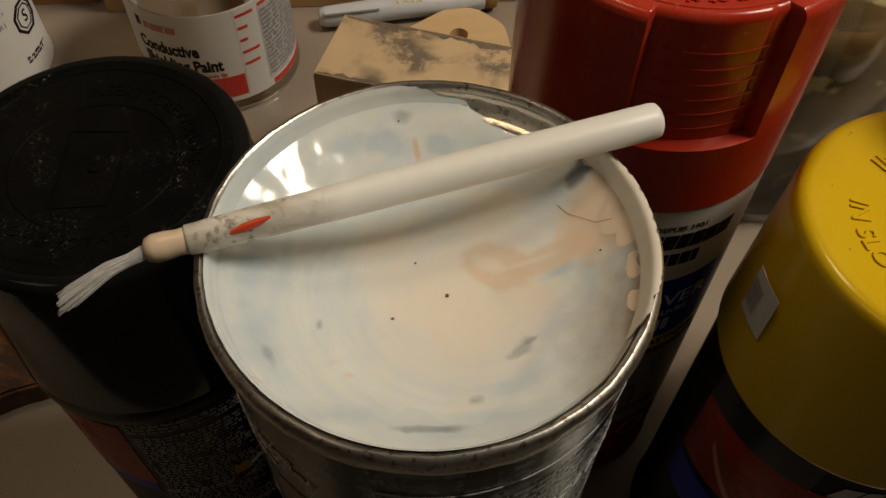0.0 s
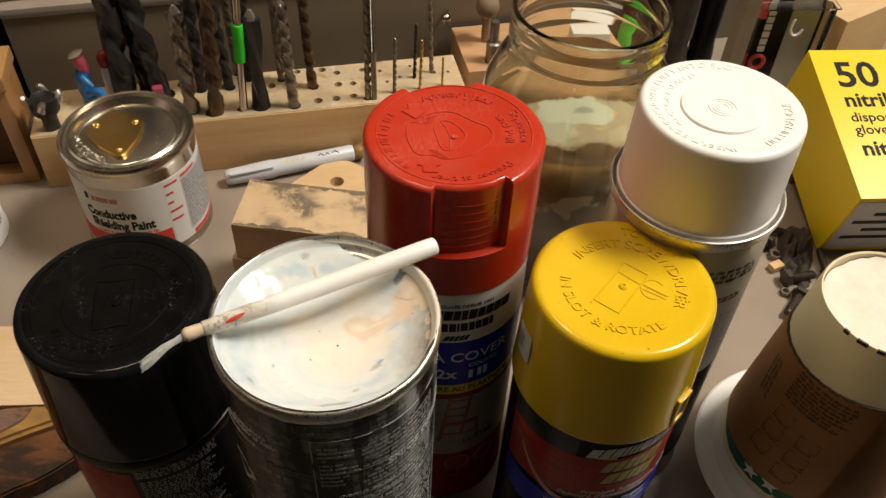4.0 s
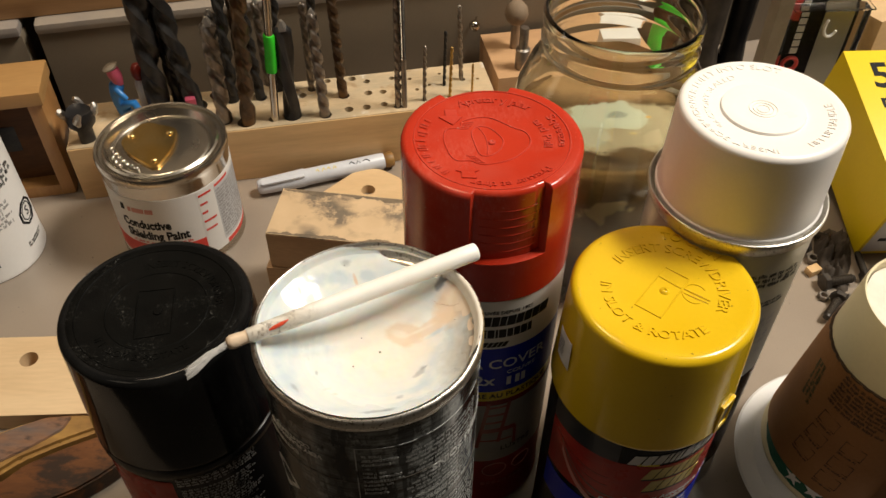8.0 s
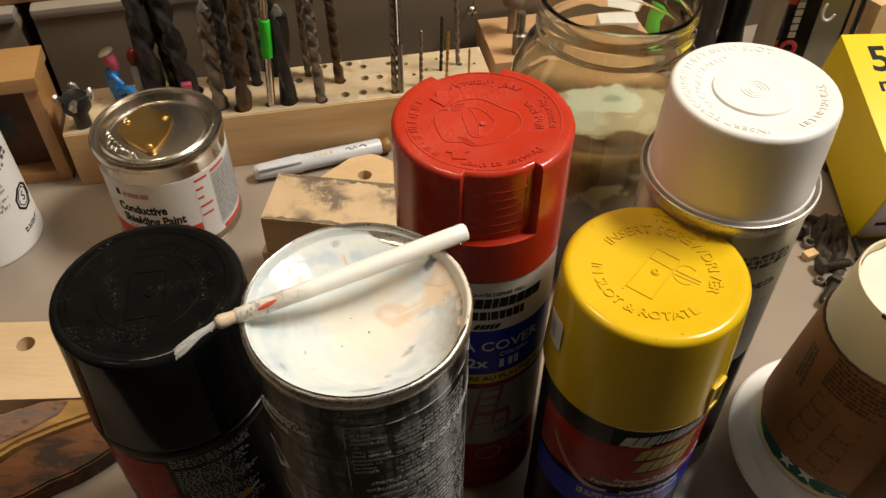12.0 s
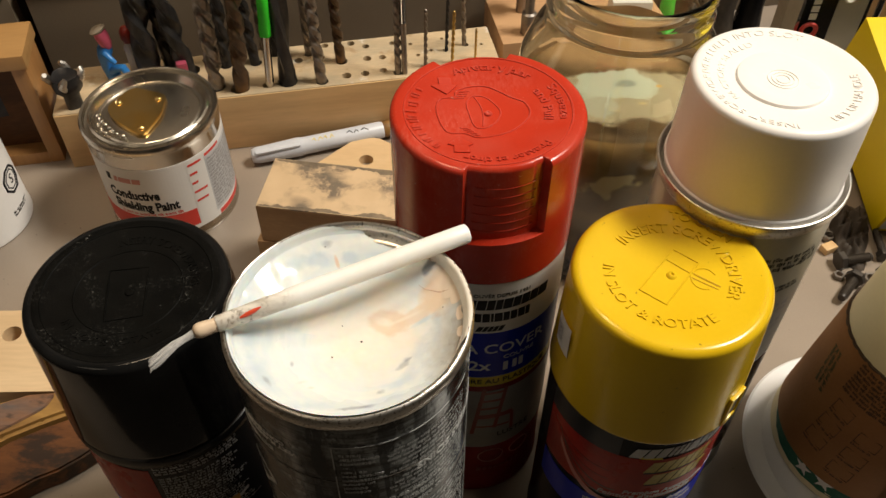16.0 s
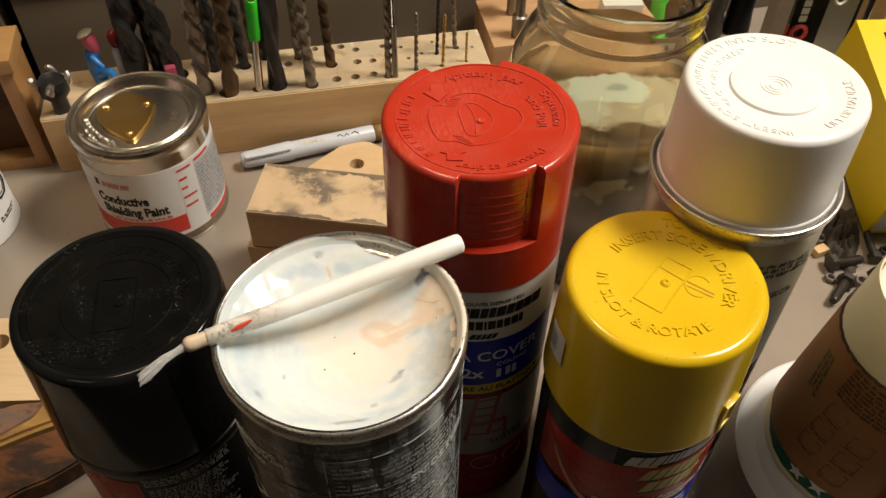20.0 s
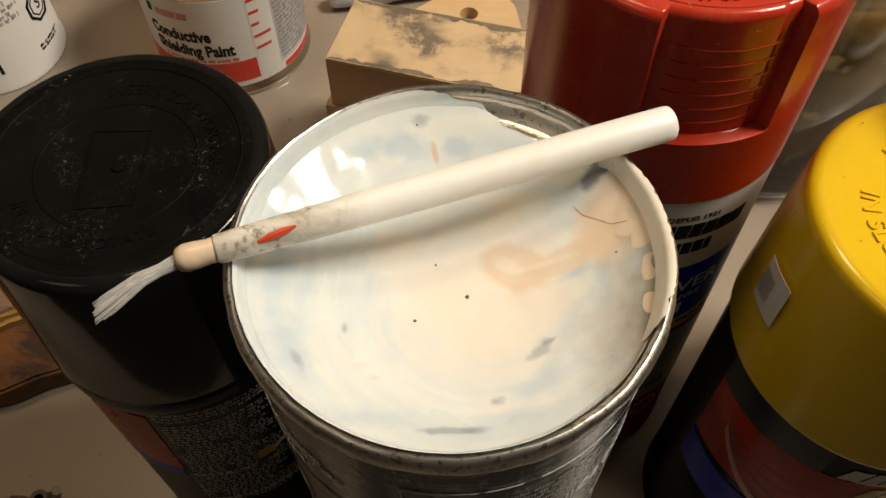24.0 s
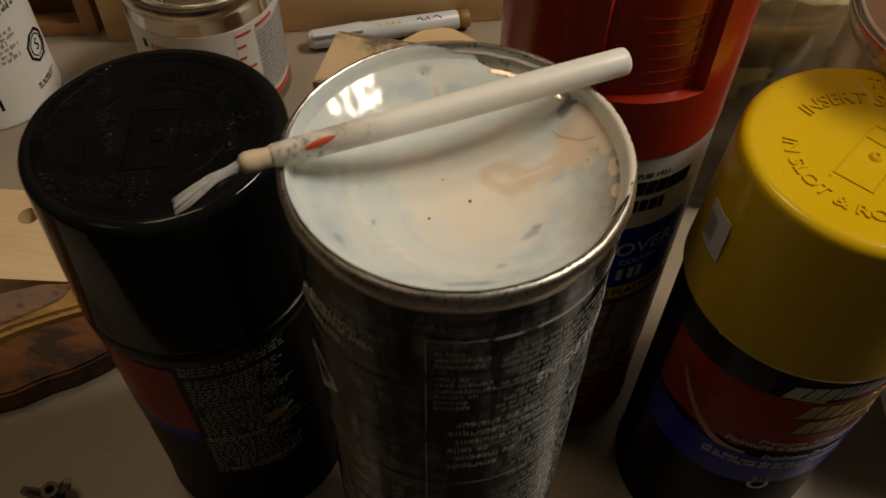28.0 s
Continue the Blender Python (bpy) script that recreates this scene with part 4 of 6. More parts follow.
for seed, (x, y, a, b, turn) in enumerate([(28.0, 12.4, 4.4, 2.6, 62), (29.2, 8.2, 2.4, 1.6, 70), (30.4, 2.4, 2.2, 1.4, 86), (30.6, -4.0, 2.0, 1.2, 92)]):
    part("paint_drip", daub(oval(x, y, a, b, turn, 9, 0.16, seed), 0.46, 0.03), PAINT_PEACH, can, "peach drip at the edge of the paint", 70)
for seed, (x, y, r) in enumerate([(-2.9, 3.6, 0.18), (3.0, -1.7, 0.33), (-4.6, -7.4, 0.25), (25.6, 6.0, 0.15), (-9.5, 27.0, 0.15)]):
    part("speck", daub(oval(x, y, r, r, 0, 8, 0.1, seed), 0.5, 0.1), SPECK, can, "dark speck", 70)
hair = [(18.5, 15.0), (20.2, 13.2), (22.4, 12.2), (24.6, 11.0), (26.9, 11.1)]
part("hair", tube([(x, y, bowl(math.hypot(x, y)) + 0.55) for x, y in hair], 0.035, 6), PAINT_RUST, can, "loose rusty hair", 60)

LR = 33.35
part("label_frame", band(LR, 193.2, 193.6, -94.5, 10, 40), PRINT_WORN, can, "thin white line")
part("label_frame", band(LR, 90, 193.6, -94.9, -94.3, 2), PRINT_WORN, can, "thin white line")
part("small_print", on_can(bars(15, 30, 34, 0.74, 0.06, 3, (0.8, 1.0), 12), LR, -46, 172, True), PRINT_DIM, can, "worn upside-down small print")
part("small_print", on_can(bars(22, 26, 62, 0.74, 0.06, 4, (0.8, 1.0), 9), LR, -38, 118, True), PRINT_DIM, can, "worn upside-down small print")
part("small_print", on_can(bars(62, 26, 112, 0.74, 0.06, 5, (0.85, 1.0), 16), LR, 8, 134, True), PRINT_DIM, can, "dense upside-down small print")
part("heading", on_can(letters("PREMIERS SOINS", 4.6, 0.12, "CENTER", 0.10), LR + 0.08, -27, 173.5, True, 0.02), PRINT_WHITE, can, "upside-down white heading")
part("heading", on_can(letters("VERY FLAMMABLE\nCONTENTS", 2.7, 0.16, "CENTER", 0.06), LR + 0.05, -131, 186, True), LABEL_WHITE, can, "upside-down white heading")
part("heading", on_can(letters("EXTREMELY", 3.0, 0.12, "CENTER", 0.03), LR + 0.05, -141, 180, True), LABEL_WHITE, can, "upside-down white heading")
for k, words in enumerate(("frais la", "transporter", "vêtements", "bien", "de l'eau", "contact avec", "vernissement", "un centre", "éthanol", "acétone")):
    part("small_print", on_can(letters(words, 2.3, 0.08, "RIGHT", 0.02), LR + 0.06, -92, 189.2 - 2.3 * k, True), PRINT_DIM, can, "upside-down worn words")
for k, words in enumerate(("sources de chaleur", "moteur électrique", "de tout objet produisant", "flammes telle", "du masque", "entrepôt")):
    part("small_print", on_can(letters(words, 3.3, 0.08, "RIGHT", 0.03), LR + 0.06, -84 - 3 * (k % 2), 161 - 4.0 * k, True), PRINT_DIM, can, "larger upside-down worn words")
sign = bmesh.new()
for a, b in (((-7, 0), (0, 7)), ((0, 7), (7, 0)), ((7, 0), (0, -7)), ((0, -7), (-7, 0))):
    pa, pb = Vector((*a, 0)), Vector((*b, 0))
    d = (pb - pa).normalized()
    nn = Vector((-d.y, d.x, 0)) * 0.95
    sign.faces.new([sign.verts.new(v) for v in (pa - nn - d * 0.5, pb - nn + d * 0.5, pb + nn + d * 0.5, pa + nn - d * 0.5)])
part("warning_sign", on_can(sign, LR + 0.1, -148, 154, False), LABEL_WHITE, can, "white diamond outline")
for k, z in enumerate((174.5, 150.2, 131.0)):
    part("wire_groove", band(LR - 0.12, z, z + 0.35, -150, 20, 40, 0.14, 1.5 - k), SPECK, can, "dark scored line")

# ---- yellow can ----
YT = 175.6
Y_SAG = 2.2
yellow = thing("yellow_spray_can", "spray can with glossy yellow cap and dark racing label", "spray can", 101.6, 43.3, group=CANS)
spray_body(yellow, 34.5, 127, LABEL_BLACK)
ycap = part("cap", sag(cap_shape(33.6, 35.9, 124.2, YT, 3.0), YT, 30.4, Y_SAG), YELLOW, yellow, "glossy yellow plastic cap", 50)


def on_yellow(bm, mat=None, label="raised lettering", name="cap_lettering"):
    return part(name, sag(bm, YT, 30.4, Y_SAG), mat or YELLOW, ycap, label)


on_yellow(on_top(letters("INSERT SCREWDRIVER", 5.6, 0.9, "CENTER", 0.04, fill=61), 20.6, 53.5, YT))
on_yellow(on_top(letters("TO OPEN", 5.0, 0.8, "CENTER", 0.04, fill=23), 26.6, 58, YT))
on_yellow(on_top(letters("IN SLOT & ROTATE", 5.5, 0.9, "CENTER", 0.04, fill=48.5), 21.2, -124.5, YT, True))


def eased(points, closed=True, m=5):
    """More points along a smooth line through the given ones."""
    n = len(points)
    out = []
    for i in range(n if closed else n - 1):
        p = [Vector(points[(i + k) % n if closed else min(max(i + k, 0), n - 1)]) for k in (-1, 0, 1, 2)]
        for k in range(m):
            t = k / m
            q = 0.5 * ((2 * p[1]) + (p[2] - p[0]) * t + (2 * p[0] - 5 * p[1] + 4 * p[2] - p[3]) * t * t + (3 * p[1] - p[0] - 3 * p[2] + p[3]) * t ** 3)
            out.append((q.x, q.y))
    return out if closed else out + [tuple(points[-1])]


def outline(points, r, z, closed=True):
    pts = [(x, y, z) for x, y in points]
    return tube(pts + ([pts[0]] if closed else []), r, 6)


for pts, r, shut in (([(2.3, 11.6), (9.9, 5.4), (-3.8, -12.9), (-11.8, -6.6)], 0.34, True), ([(-0.7, 7.3), (6.6, 0.9)], 0.34, False), ([(6.6, 1.6), (15.2, -5.1)], 0.45, False), ([(5.8, -0.2), (14.4, -6.4)], 0.34, False),
                     ([(10.5 + 4.2 * math.cos(radians(t)), -1.5 + 4.6 * math.sin(radians(t))) for t in range(20, 300, 20)], 0.34, False)):
    on_yellow(outline(pts, r, YT, shut), None, "raised outline", "cap_drawing")
nub = sag(lathe([(1.9, YT - 0.1), (1.5, YT + 0.6), (0.8, YT + 0.9), (0.35, YT + 0.3), (0, YT + 0.25)], 24), YT, 30.4, Y_SAG)
part("cap_nub", nub, YELLOW, ycap, "", 40)
tab = joined([box(1.5, 17, 1.5, -3.4, 0, -0.6, 0.5), box(1.5, 17, 1.5, 3.4, 0, -0.6, 0.5), box(5.6, 3.4, 1.5, 0, -6.8, -0.6, 0.5), box(5.6, 2.0, 1.5, 0, 7.5, -0.6, 0.5)])
part("cap_tab", on_can(tab, 35.6, -45, 133), YELLOW, ycap, "moulded loop with an opening", 50)
# no hole is cut; a dark sheet draws the shade inside the loop
part("tab_slot_shade", on_can(box(5.4, 11.6, 0.4, 0, 0.7, -0.15), 35.6, -45, 133), SPECK, ycap, "dark patch for the shade in the slot")
st = box(10.5, 15.5, 0.12, 0, 0, 0)
bmesh.ops.subdivide_edges(st, edges=st.edges[:], cuts=3, use_grid_fill=True)
part("price_sticker", on_can(st, 35.25, -167, 150.5, False, 0.1), LABEL_WHITE, ycap, "white paper sticker")
part("sticker_print", on_can(bars(12, 5.4, 9, 0.45, 0.08, 2, (1, 1), 1), 35.42, -171, 150, False, 0.1), LABEL_GREY, ycap, "grey bar print")
YR = 34.62
part("label_sky", band(YR - 0.02, 108, 124, -165, -110, 24, 0.08), LABEL_DUSK, yellow, "dull blue-grey photographic sky")
part("label_red", band(YR, 80, 111, -165, -20, 40, 0.1, 4), LABEL_RED, yellow, "red photographic band")
for z0, z1, a0, a1, lean, bow, m in ((84, 87.4, -150, -104, -22, 7, PRINT_PINK), (88.6, 89.4, -148, -108, -20, 6, SPECK), (93, 93.8, -152, -106, -18, 5, SPECK), (97.5, 98, -155, -112, -12, 4, PRINT_MAROON), (101.5, 102, -158, -112, -8, 3, PRINT_MAROON)):
    part("label_streak", band(YR + 0.1, z0, z1, a0, a1, 20, 0.06, lean, bow), m, yellow, "curved streak on the printed bonnet")
part("label_blue", band(YR + 0.12, 62, 80, -165, -20, 40, 0.14, 8, 5), PRINT_BLUE, yellow, "blue curved band")


def blocks(parent, r, angle, z, widths, h, mat, label, slant=0.0, shear=0.25, gap=0.7):
    """A brand's lettering as plain slanting blocks."""
    total = sum(widths) + gap * (len(widths) - 1)
    x = -total / 2
    for w in widths:
        bm = bmesh.new()
        n = 3
        lo = [bm.verts.new((x + w * i / n - shear * h / 2, -h / 2, 0.1)) for i in range(n + 1)]
        hi = [bm.verts.new((x + w * i / n + shear * h / 2, h / 2, 0.1)) for i in range(n + 1)]
        for i in range(n):
            bm.faces.new((lo[i], lo[i + 1], hi[i + 1], hi[i]))
        ext = bmesh.ops.extrude_face_region(bm, geom=bm.faces[:])
        bmesh.ops.translate(bm, vec=(0, 0, -0.1), verts=[v for v in ext["geom"] if isinstance(v, bmesh.types.BMVert)])
        bmesh.ops.recalc_face_normals(bm, faces=bm.faces)
        part("label_block", on_can(bm, r, angle, z, False, slant), mat, parent, label)
        x += w + gap


blocks(yellow, YR + 0.1, -70, 117.4, [4.4, 3.6, 3.6, 1.5, 1.5, 1.6, 4.2, 3.6, 1.5, 3.6, 3.2], 6.2, PRINT_WHITE, "white brand block", 0.14, 0.35)
part("label_rule", band(YR + 0.1, 111.5, 112.6, -98, -84, 6, 0.08), PRINT_YELLOW, yellow, "yellow rule")
blocks(yellow, YR + 0.1, -70, 105.6, [4.6, 4.0, 3.4, 3.4, 3.8, 3.4], 8.0, INK, "black shadow block", 0.1, 0.4, 0.3)
blocks(yellow, YR + 0.1, -69, 96.3, [5.4, 4.2, 3.2, 3.8, 4.2], 8.0, INK, "black shadow block", 0.1, 0.4, 0.3)
blocks(yellow, YR + 0.22, -71, 106.5, [4.2, 3.6, 3.0, 3.0, 3.4, 3.0], 7.2, PRINT_GOLD, "gold slanting block", 0.1, 0.4)
blocks(yellow, YR + 0.22, -70, 97.2, [5.0, 3.8, 2.8, 3.4, 3.8], 7.2, PRINT_GOLD, "gold slanting block", 0.1, 0.4)
for words, size, angle, z in (("Premium Automotive Paint", 3.9, -66, 86.6), ("Peinture d'automobile", 4.2, -86, 82.6), ("Duplicates Original", 3.4, -74, 76.6), ("Equipment", 3.0, -60, 72.6)):
    part("label_word", on_can(letters(words, size, 0.1, "CENTER", 0.03, 0.2), YR + 0.34, angle, z, False, 0.08), PRINT_WHITE, yellow, "white slanting words")
part("small_print", on_can(bars(2, 34, 4.6, 0.4, 0.1, 9, (0.9, 1), 12), YR + 0.3, -96, 70, False, 0.05), PRINT_WHITE, yellow, "white small print")
part("emblem", on_can(letters("o", 15, 0.1), YR + 0.2, -88, 57), PRINT_WHITE, yellow, "round white emblem")
part("emblem", on_can(box(5, 3, 0.2, 0, 0, 0), YR + 0.1, -88, 60), PRINT_RED, yellow, "red emblem")

# ---- black can ----
BT = 171.0
black = thing("black_spray_can", "spray can with dusty black cap and black label", "spray can", -80.1, 37.7, group=CANS)
spray_body(black, 35.4, 122, LABEL_BLACK)
part("collar", lathe([(35.3, 112), (36.3, 113), (36.5, 116), (36.2, 118.2), (35.3, 118.6)], 96), LABEL_BLACK, black, "", 50)
B_SAG = 3.6
bcap = part("cap", sag(cap_shape(34.1, 36.3, 119.5, BT, 2.8), BT, 31, B_SAG), BLACK, black, "glossy black plastic cap", 50)
top_rings = [(30.6, BT + 0.02), (30.4, BT + 0.18)] + [(r, BT + 0.2) for r in (28, 25, 21, 17, 13, 9, 5)] + [(0, BT + 0.2)]
part("cap_top", sag(lathe(top_rings, 96), BT, 31, B_SAG), BLACK_TOP, bcap, "dusty grained cap top", 50)
for r in (18.0, 28.0):
    part("cap_ring", sag(lathe([(r - 0.4, BT + 0.15), (r, BT + 0.42), (r + 0.4, BT + 0.15)], 72), BT, 31, B_SAG), BLACK_TOP, bcap, "faint raised ring", 60)
part("cap_nub", sag(lathe([(1.7, BT + 0.1), (1.4, BT + 0.7), (0.7, BT + 0.9), (0, BT + 0.6)], 24), BT, 31, B_SAG), BLACK_TOP, bcap, "", 40)
part("cap_drawing", sag(outline([(-9, 9), (4, 11), (7, -10), (-5, -13)], 0.22, BT + 0.2), BT, 31, B_SAG), BLACK_TOP, bcap, "faint raised outline")
part("cap_lettering", sag(on_top(letters("INSERT SCREWDRIVER", 4.2, 0.5), 22, 60, BT + 0.2), BT, 31, B_SAG), BLACK_TOP, bcap, "faint raised lettering")
part("cap_lettering", sag(on_top(letters("IN SLOT & ROTATE", 4.2, 0.5), 22, -95, BT + 0.2, True), BT, 31, B_SAG), BLACK_TOP, bcap, "faint raised lettering")
BR = 35.5
part("label_red", band(BR, 72, 111, -160, -90, 20, 0.1, -3), LABEL_RED, black, "red label band")
part("label_blue", band(BR, 66, 72, -160, -91, 20, 0.12, -3), PRINT_BLUE, black, "blue label band")
part("small_print", on_can(bars(4, 34, 7, 0.55, 0.1, 11, (0.9, 1), 20), BR + 0.05, -60, 109.5), PRINT_WORN, black, "white small print")
part("small_print", on_can(bars(22, 33, 40, 0.58, 0.1, 12, (0.75, 1), 22), BR + 0.05, -60, 84), PRINT_DIM, black, "dim small print")
part("small_print", on_can(bars(14, 33, 26, 0.58, 0.1, 13, (0.75, 1), 22), BR + 0.05, -62, 54), PRINT_DIM, black, "dim small print")
part("emblem", on_can(box(5.0, 4.4, 0.2, 0, 0, 0), BR, -50, 71), PRINT_ORANGE, black, "small orange emblem")
part("emblem", on_can(box(4.5, 1.6, 0.2, 0, 0, 0), BR, -42, 72, False, 0.4), PRINT_WHITE, black, "small white emblem")
part("label_line", band(BR, 63.8, 64.3, -92, -30, 20), SPECK, black, "dark groove")
part("small_print", on_can(letters("FIRST AID TREATMENT", 2.6, 0.1), BR + 0.05, -60, 44, False, 0.08), PRINT_WHITE, black, "white heading")

# ---- red can ----
RT = 211.2
red = thing("red_spray_can", "tall spray can with glossy red cap and blue label", "spray can", 39.7, 83.8, group=CANS)
spray_body(red, 32.6, 160, DARK_RED)


def grip(a, z, r):
    d = (math.degrees(a) + 180) % 360 - 180
    inside = -104.2 < d < -54.8 or 76 < d < 126
    if not inside or r < 27.5 or z < 179.5:
        return 0.0
    return -2.7 - (0.5 if d > -62 else 0.0)


R_SAG = 2.8
rcap = part("cap", sag(cap_shape(33.2, 33.1, 158.2, RT, 2.2, 1.4, 288, grip, (179.0, 179.6, 190, 200)), RT, 29.5, R_SAG), RED, red, "glossy red plastic cap with finger grips", 40)
for k in range(6):
    part("grip_ridge", band(30.3, 183.4 + 3.9 * k, 183.8 + 3.9 * k, -101 + k * 0.5, -60, 14, 0.4, 0, 0.7), RED, rcap)


def on_red(bm, label="raised lettering", name="cap_lettering", smooth=None):
    return part(name, sag(bm, RT, 29.5, R_SAG), RED_WORN, rcap, label, smooth)


on_red(lathe([(28.6, RT - 0.05), (28.4, RT + 0.25), (28.0, RT + 0.25), (27.8, RT - 0.05)], 96), "fine raised ring", "cap_rim", 40)
on_red(lathe([(1.5, RT - 0.1), (1.2, RT + 0.6), (0.6, RT + 0.7), (0, RT + 0.2)], 20), "moulding nub", "cap_nub", 40)
face = [(-16.4, 6.2), (-17.2, -1.0), (-13.8, -10.6), (-8.0, -11.0), (-4.0, -12.8), (1.2, -12.0), (8.0, -8.8), (13.8, -1.4), (12.8, 5.2), (8.2, 8.4), (0.8, 13.6), (-5.0, 14.0), (-10.6, 11.4), (-11.4, 8.0)]
lens_edge = [(-7.2, 5.4), (-6.2, -1.0), (-4.4, -7.0), (-1.2, -7.6), (2.2, -4.8), (4.2, 0.0), (3.2, 3.8), (-0.6, 8.4), (-5.0, 9.0)]
for pts, r, shut in ((face, 0.36, True), (lens_edge, 0.32, True), ([(-5.0, 9.0), (-2.6, 4.4), (-1.6, -1.0), (-1.8, -6.6)], 0.28, False)):
    on_red(outline(eased(pts, shut), r, RT, shut), "raised outline", "cap_drawing")
for k in range(4):
    on_red(outline([(-11.8 + 0.7 * k, 7.2 + 1.2 * k), (-8.2 + 0.6 * k, 7.8 + 1.2 * k)], 0.3, RT, False), "raised hatching", "cap_drawing")
    on_red(outline([(-9.4 + 1.1 * k, -8.0 - 1.1 * k), (-5.8 + 1.0 * k, -8.6 - 1.1 * k)], 0.3, RT, False), "raised hatching", "cap_drawing")
on_red(slab([(-14.0, 9.0), (-10.6, 13.8), (-12.4, 14.0), (-12.8, 17.4), (-17.2, 17.0), (-16.8, 13.6), (-19.4, 12.6)], RT - 0.05, RT + 0.4), "raised arrow", "cap_arrow")
on_red(slab([(-9.8, -13.0), (-13.4, -17.6), (-11.4, -18.2), (-11.2, -21.8), (-6.2, -21.6), (-6.8, -18.0), (-5.2, -16.8)], RT - 0.05, RT + 0.4), "raised arrow", "cap_arrow")
for words, r, a, length in (("Apretar y Jalar", 23.6, 86, 29), ("Squeeze", 25.4, 11, 19), ("and Pull", 20.2, 11.5, 16.5), ("Presser et tirer", 25.2, -74, 30.5)):
    on_red(on_top(letters(words, 4.4, 0.7, "CENTER", 0.05, fill=length), r, a, RT))
on_red(on_top(bars(1, 34, 3.6, 0.12, 0.6, 4, (0.97, 1), 17), 25.6, 192, RT), "raised brand blocks")
RR = 32.7
part("label_white", band(RR, 129, 158, -200, 20, 60), LABEL_WHITE, red, "white label band")
part("label_blue", band(RR, 99, 129, -200, 20, 60), PRINT_BLUE, red, "blue label band")
part("label_yellow", band(RR, 92.3, 99, -200, 20, 60), PRINT_YELLOW, red, "yellow label band")
part("label_picture", band(RR, 46, 92.3, -200, 20, 60, 0.12, 0, 4), LABEL_PHOTO, red, "pale photographic band")
RL = RR + 0.16
part("label_word", on_can(letters("APPROUVÉE DEPUIS 1921", 2.5, 0.12, "CENTER", 0.03), RL, -82, 151.3), INK, red, "black words")
blocks(red, RL, -72, 146.2, [3.7, 3.5, 2.9, 2.5, 3.5, 3.1, 3.3, 3.5, 4.3], 5.6, INK, "black brand block", 0, 0.12, 0.35)
blocks(red, RL, -76, 138.7, [2.6, 2.8, 1.0, 3.0, 2.4, 2.6, 2.8, 1.8], 5.0, INK, "black brand block", 0, 0.0, 0.4)
blocks(red, RL, -84, 131.8, [2.0, 1.6, 1.6, 1.6, 1.8], 3.0, INK, "black brand block", 0, 0.5, 0.4)
part("label_word", on_can(letters("COVER", 8.4, 0.12, "CENTER", 0.05), RL, -64, 118.2), PRINT_PALE, red, "white word")
part("label_word", on_can(letters("ULTRA", 8.4, 0.12, "CENTER", 0.05), RL, -114, 118.2), PRINT_PALE, red, "white word")
part("label_word", on_can(letters("COUVRE", 3.6), RL, -61, 111.8), PRINT_PALE, red, "white word")
part("label_word", on_can(letters("2x", 9.0, 0.12, "CENTER", 0.15), RL, -90, 106.8), PRINT_PALE, red, "white figure")
for k, a in enumerate((-71, -64, -59)):
    part("label_word", on_can(box(2.0, 5.6, 0.2, 0, 0, 0, 0.05), RL - 0.1, a, 105.6), PRINT_PALE, red, "pale bar")
part("label_word", on_can(letters("ADHERE AU PLASTIQUE", 4.4, 0.12, "CENTER", 0.05), RL, -75, 95.6), INK, red, "black words")
for x0, y0, x1, y1, w in ((-4.5, 18, -9, -18, 0.9), (5.0, 18, 1.0, -14, 0.9), (-5, 14.5, 4.5, 14.5, 0.8), (-6, 8.5, 4, 8.5, 0.8), (-6.6, 2.5, 3.2, 2.5, 0.8), (-7.4, -4, 9, -4, 1.6), (9, -4, 9.5, -19, 0.8), (-9, -12, 8, -13, 0.6)):
    p, q = Vector((x0, y0, 0)), Vector((x1, y1, 0))
    n = (q - p).normalized()
    n = Vector((-n.y, n.x, 0)) * w
    bm = bmesh.new()
    vs = [[bm.verts.new((p.lerp(q, i / 4) + n * s)) for s in (-1, 1)] for i in range(5)]
    for a, b in zip(vs, vs[1:]):
        bm.faces.new((a[0], b[0], b[1], a[1]))
    part("chair_rail", on_can(bm, RL + 0.06, -77, 72), PRINT_MAROON, red, "printed red chair rail")
part("label_word", on_can(letters("LUSTRÉ", 5.0), RL, -58, 51.5), INK, red, "dark word")
for a, r0 in ((-76, 5.5), (-50, 5.0)):
    em = tube([(r0 * math.cos(t * math.pi / 8) * 1.1, r0 * math.sin(t * math.pi / 8), 0) for t in range(17)], 0.3, 5)
    part("emblem", on_can(em, RL, a, 33), PRINT_PINK, red, "pale printed outline")
blocks(red, RL, -68, 21, [2.2, 2, 2.2, 2, 2.4, 2, 2.2, 2], 3, PRINT_MAROON, "dim block", 0, 0)

# ---- white-capped can ----
WT = 220.4
white = thing("silver_spray_can", "silver-labelled spray can with a white cap", "spray can", 137.0, 90.3, group=CANS)
spray_body(white, 32.6, 178, LABEL_SILVER)
part("collar", lathe([(32.4, 176), (33.5, 178), (34.2, 180.6), (34.4, 182.2), (34.1, 183.0), (33.6, 183.1), (33.2, 182.6), (32.9, 180.6), (32.2, 179.6), (31, 179.4), (28, 179.4)], 96), STEEL_DULL, white, "dull rolled steel collar", 50)
WCAP_LIP = [(31.2, 182.2), (31.75, 182.5), (31.9, 183.0), (31.75, 183.5), (31.1, 183.8)]
W_SAG = 2.6
wcap = part("cap", sag(cap_shape(30.2, 31.3, 179.5, WT, 2.4), WT, 27.6, W_SAG), WHITE, white, "white plastic cap", 50)
part("cap_lip", lathe(WCAP_LIP, 96), WHITE, wcap, "rounded lip", 60)
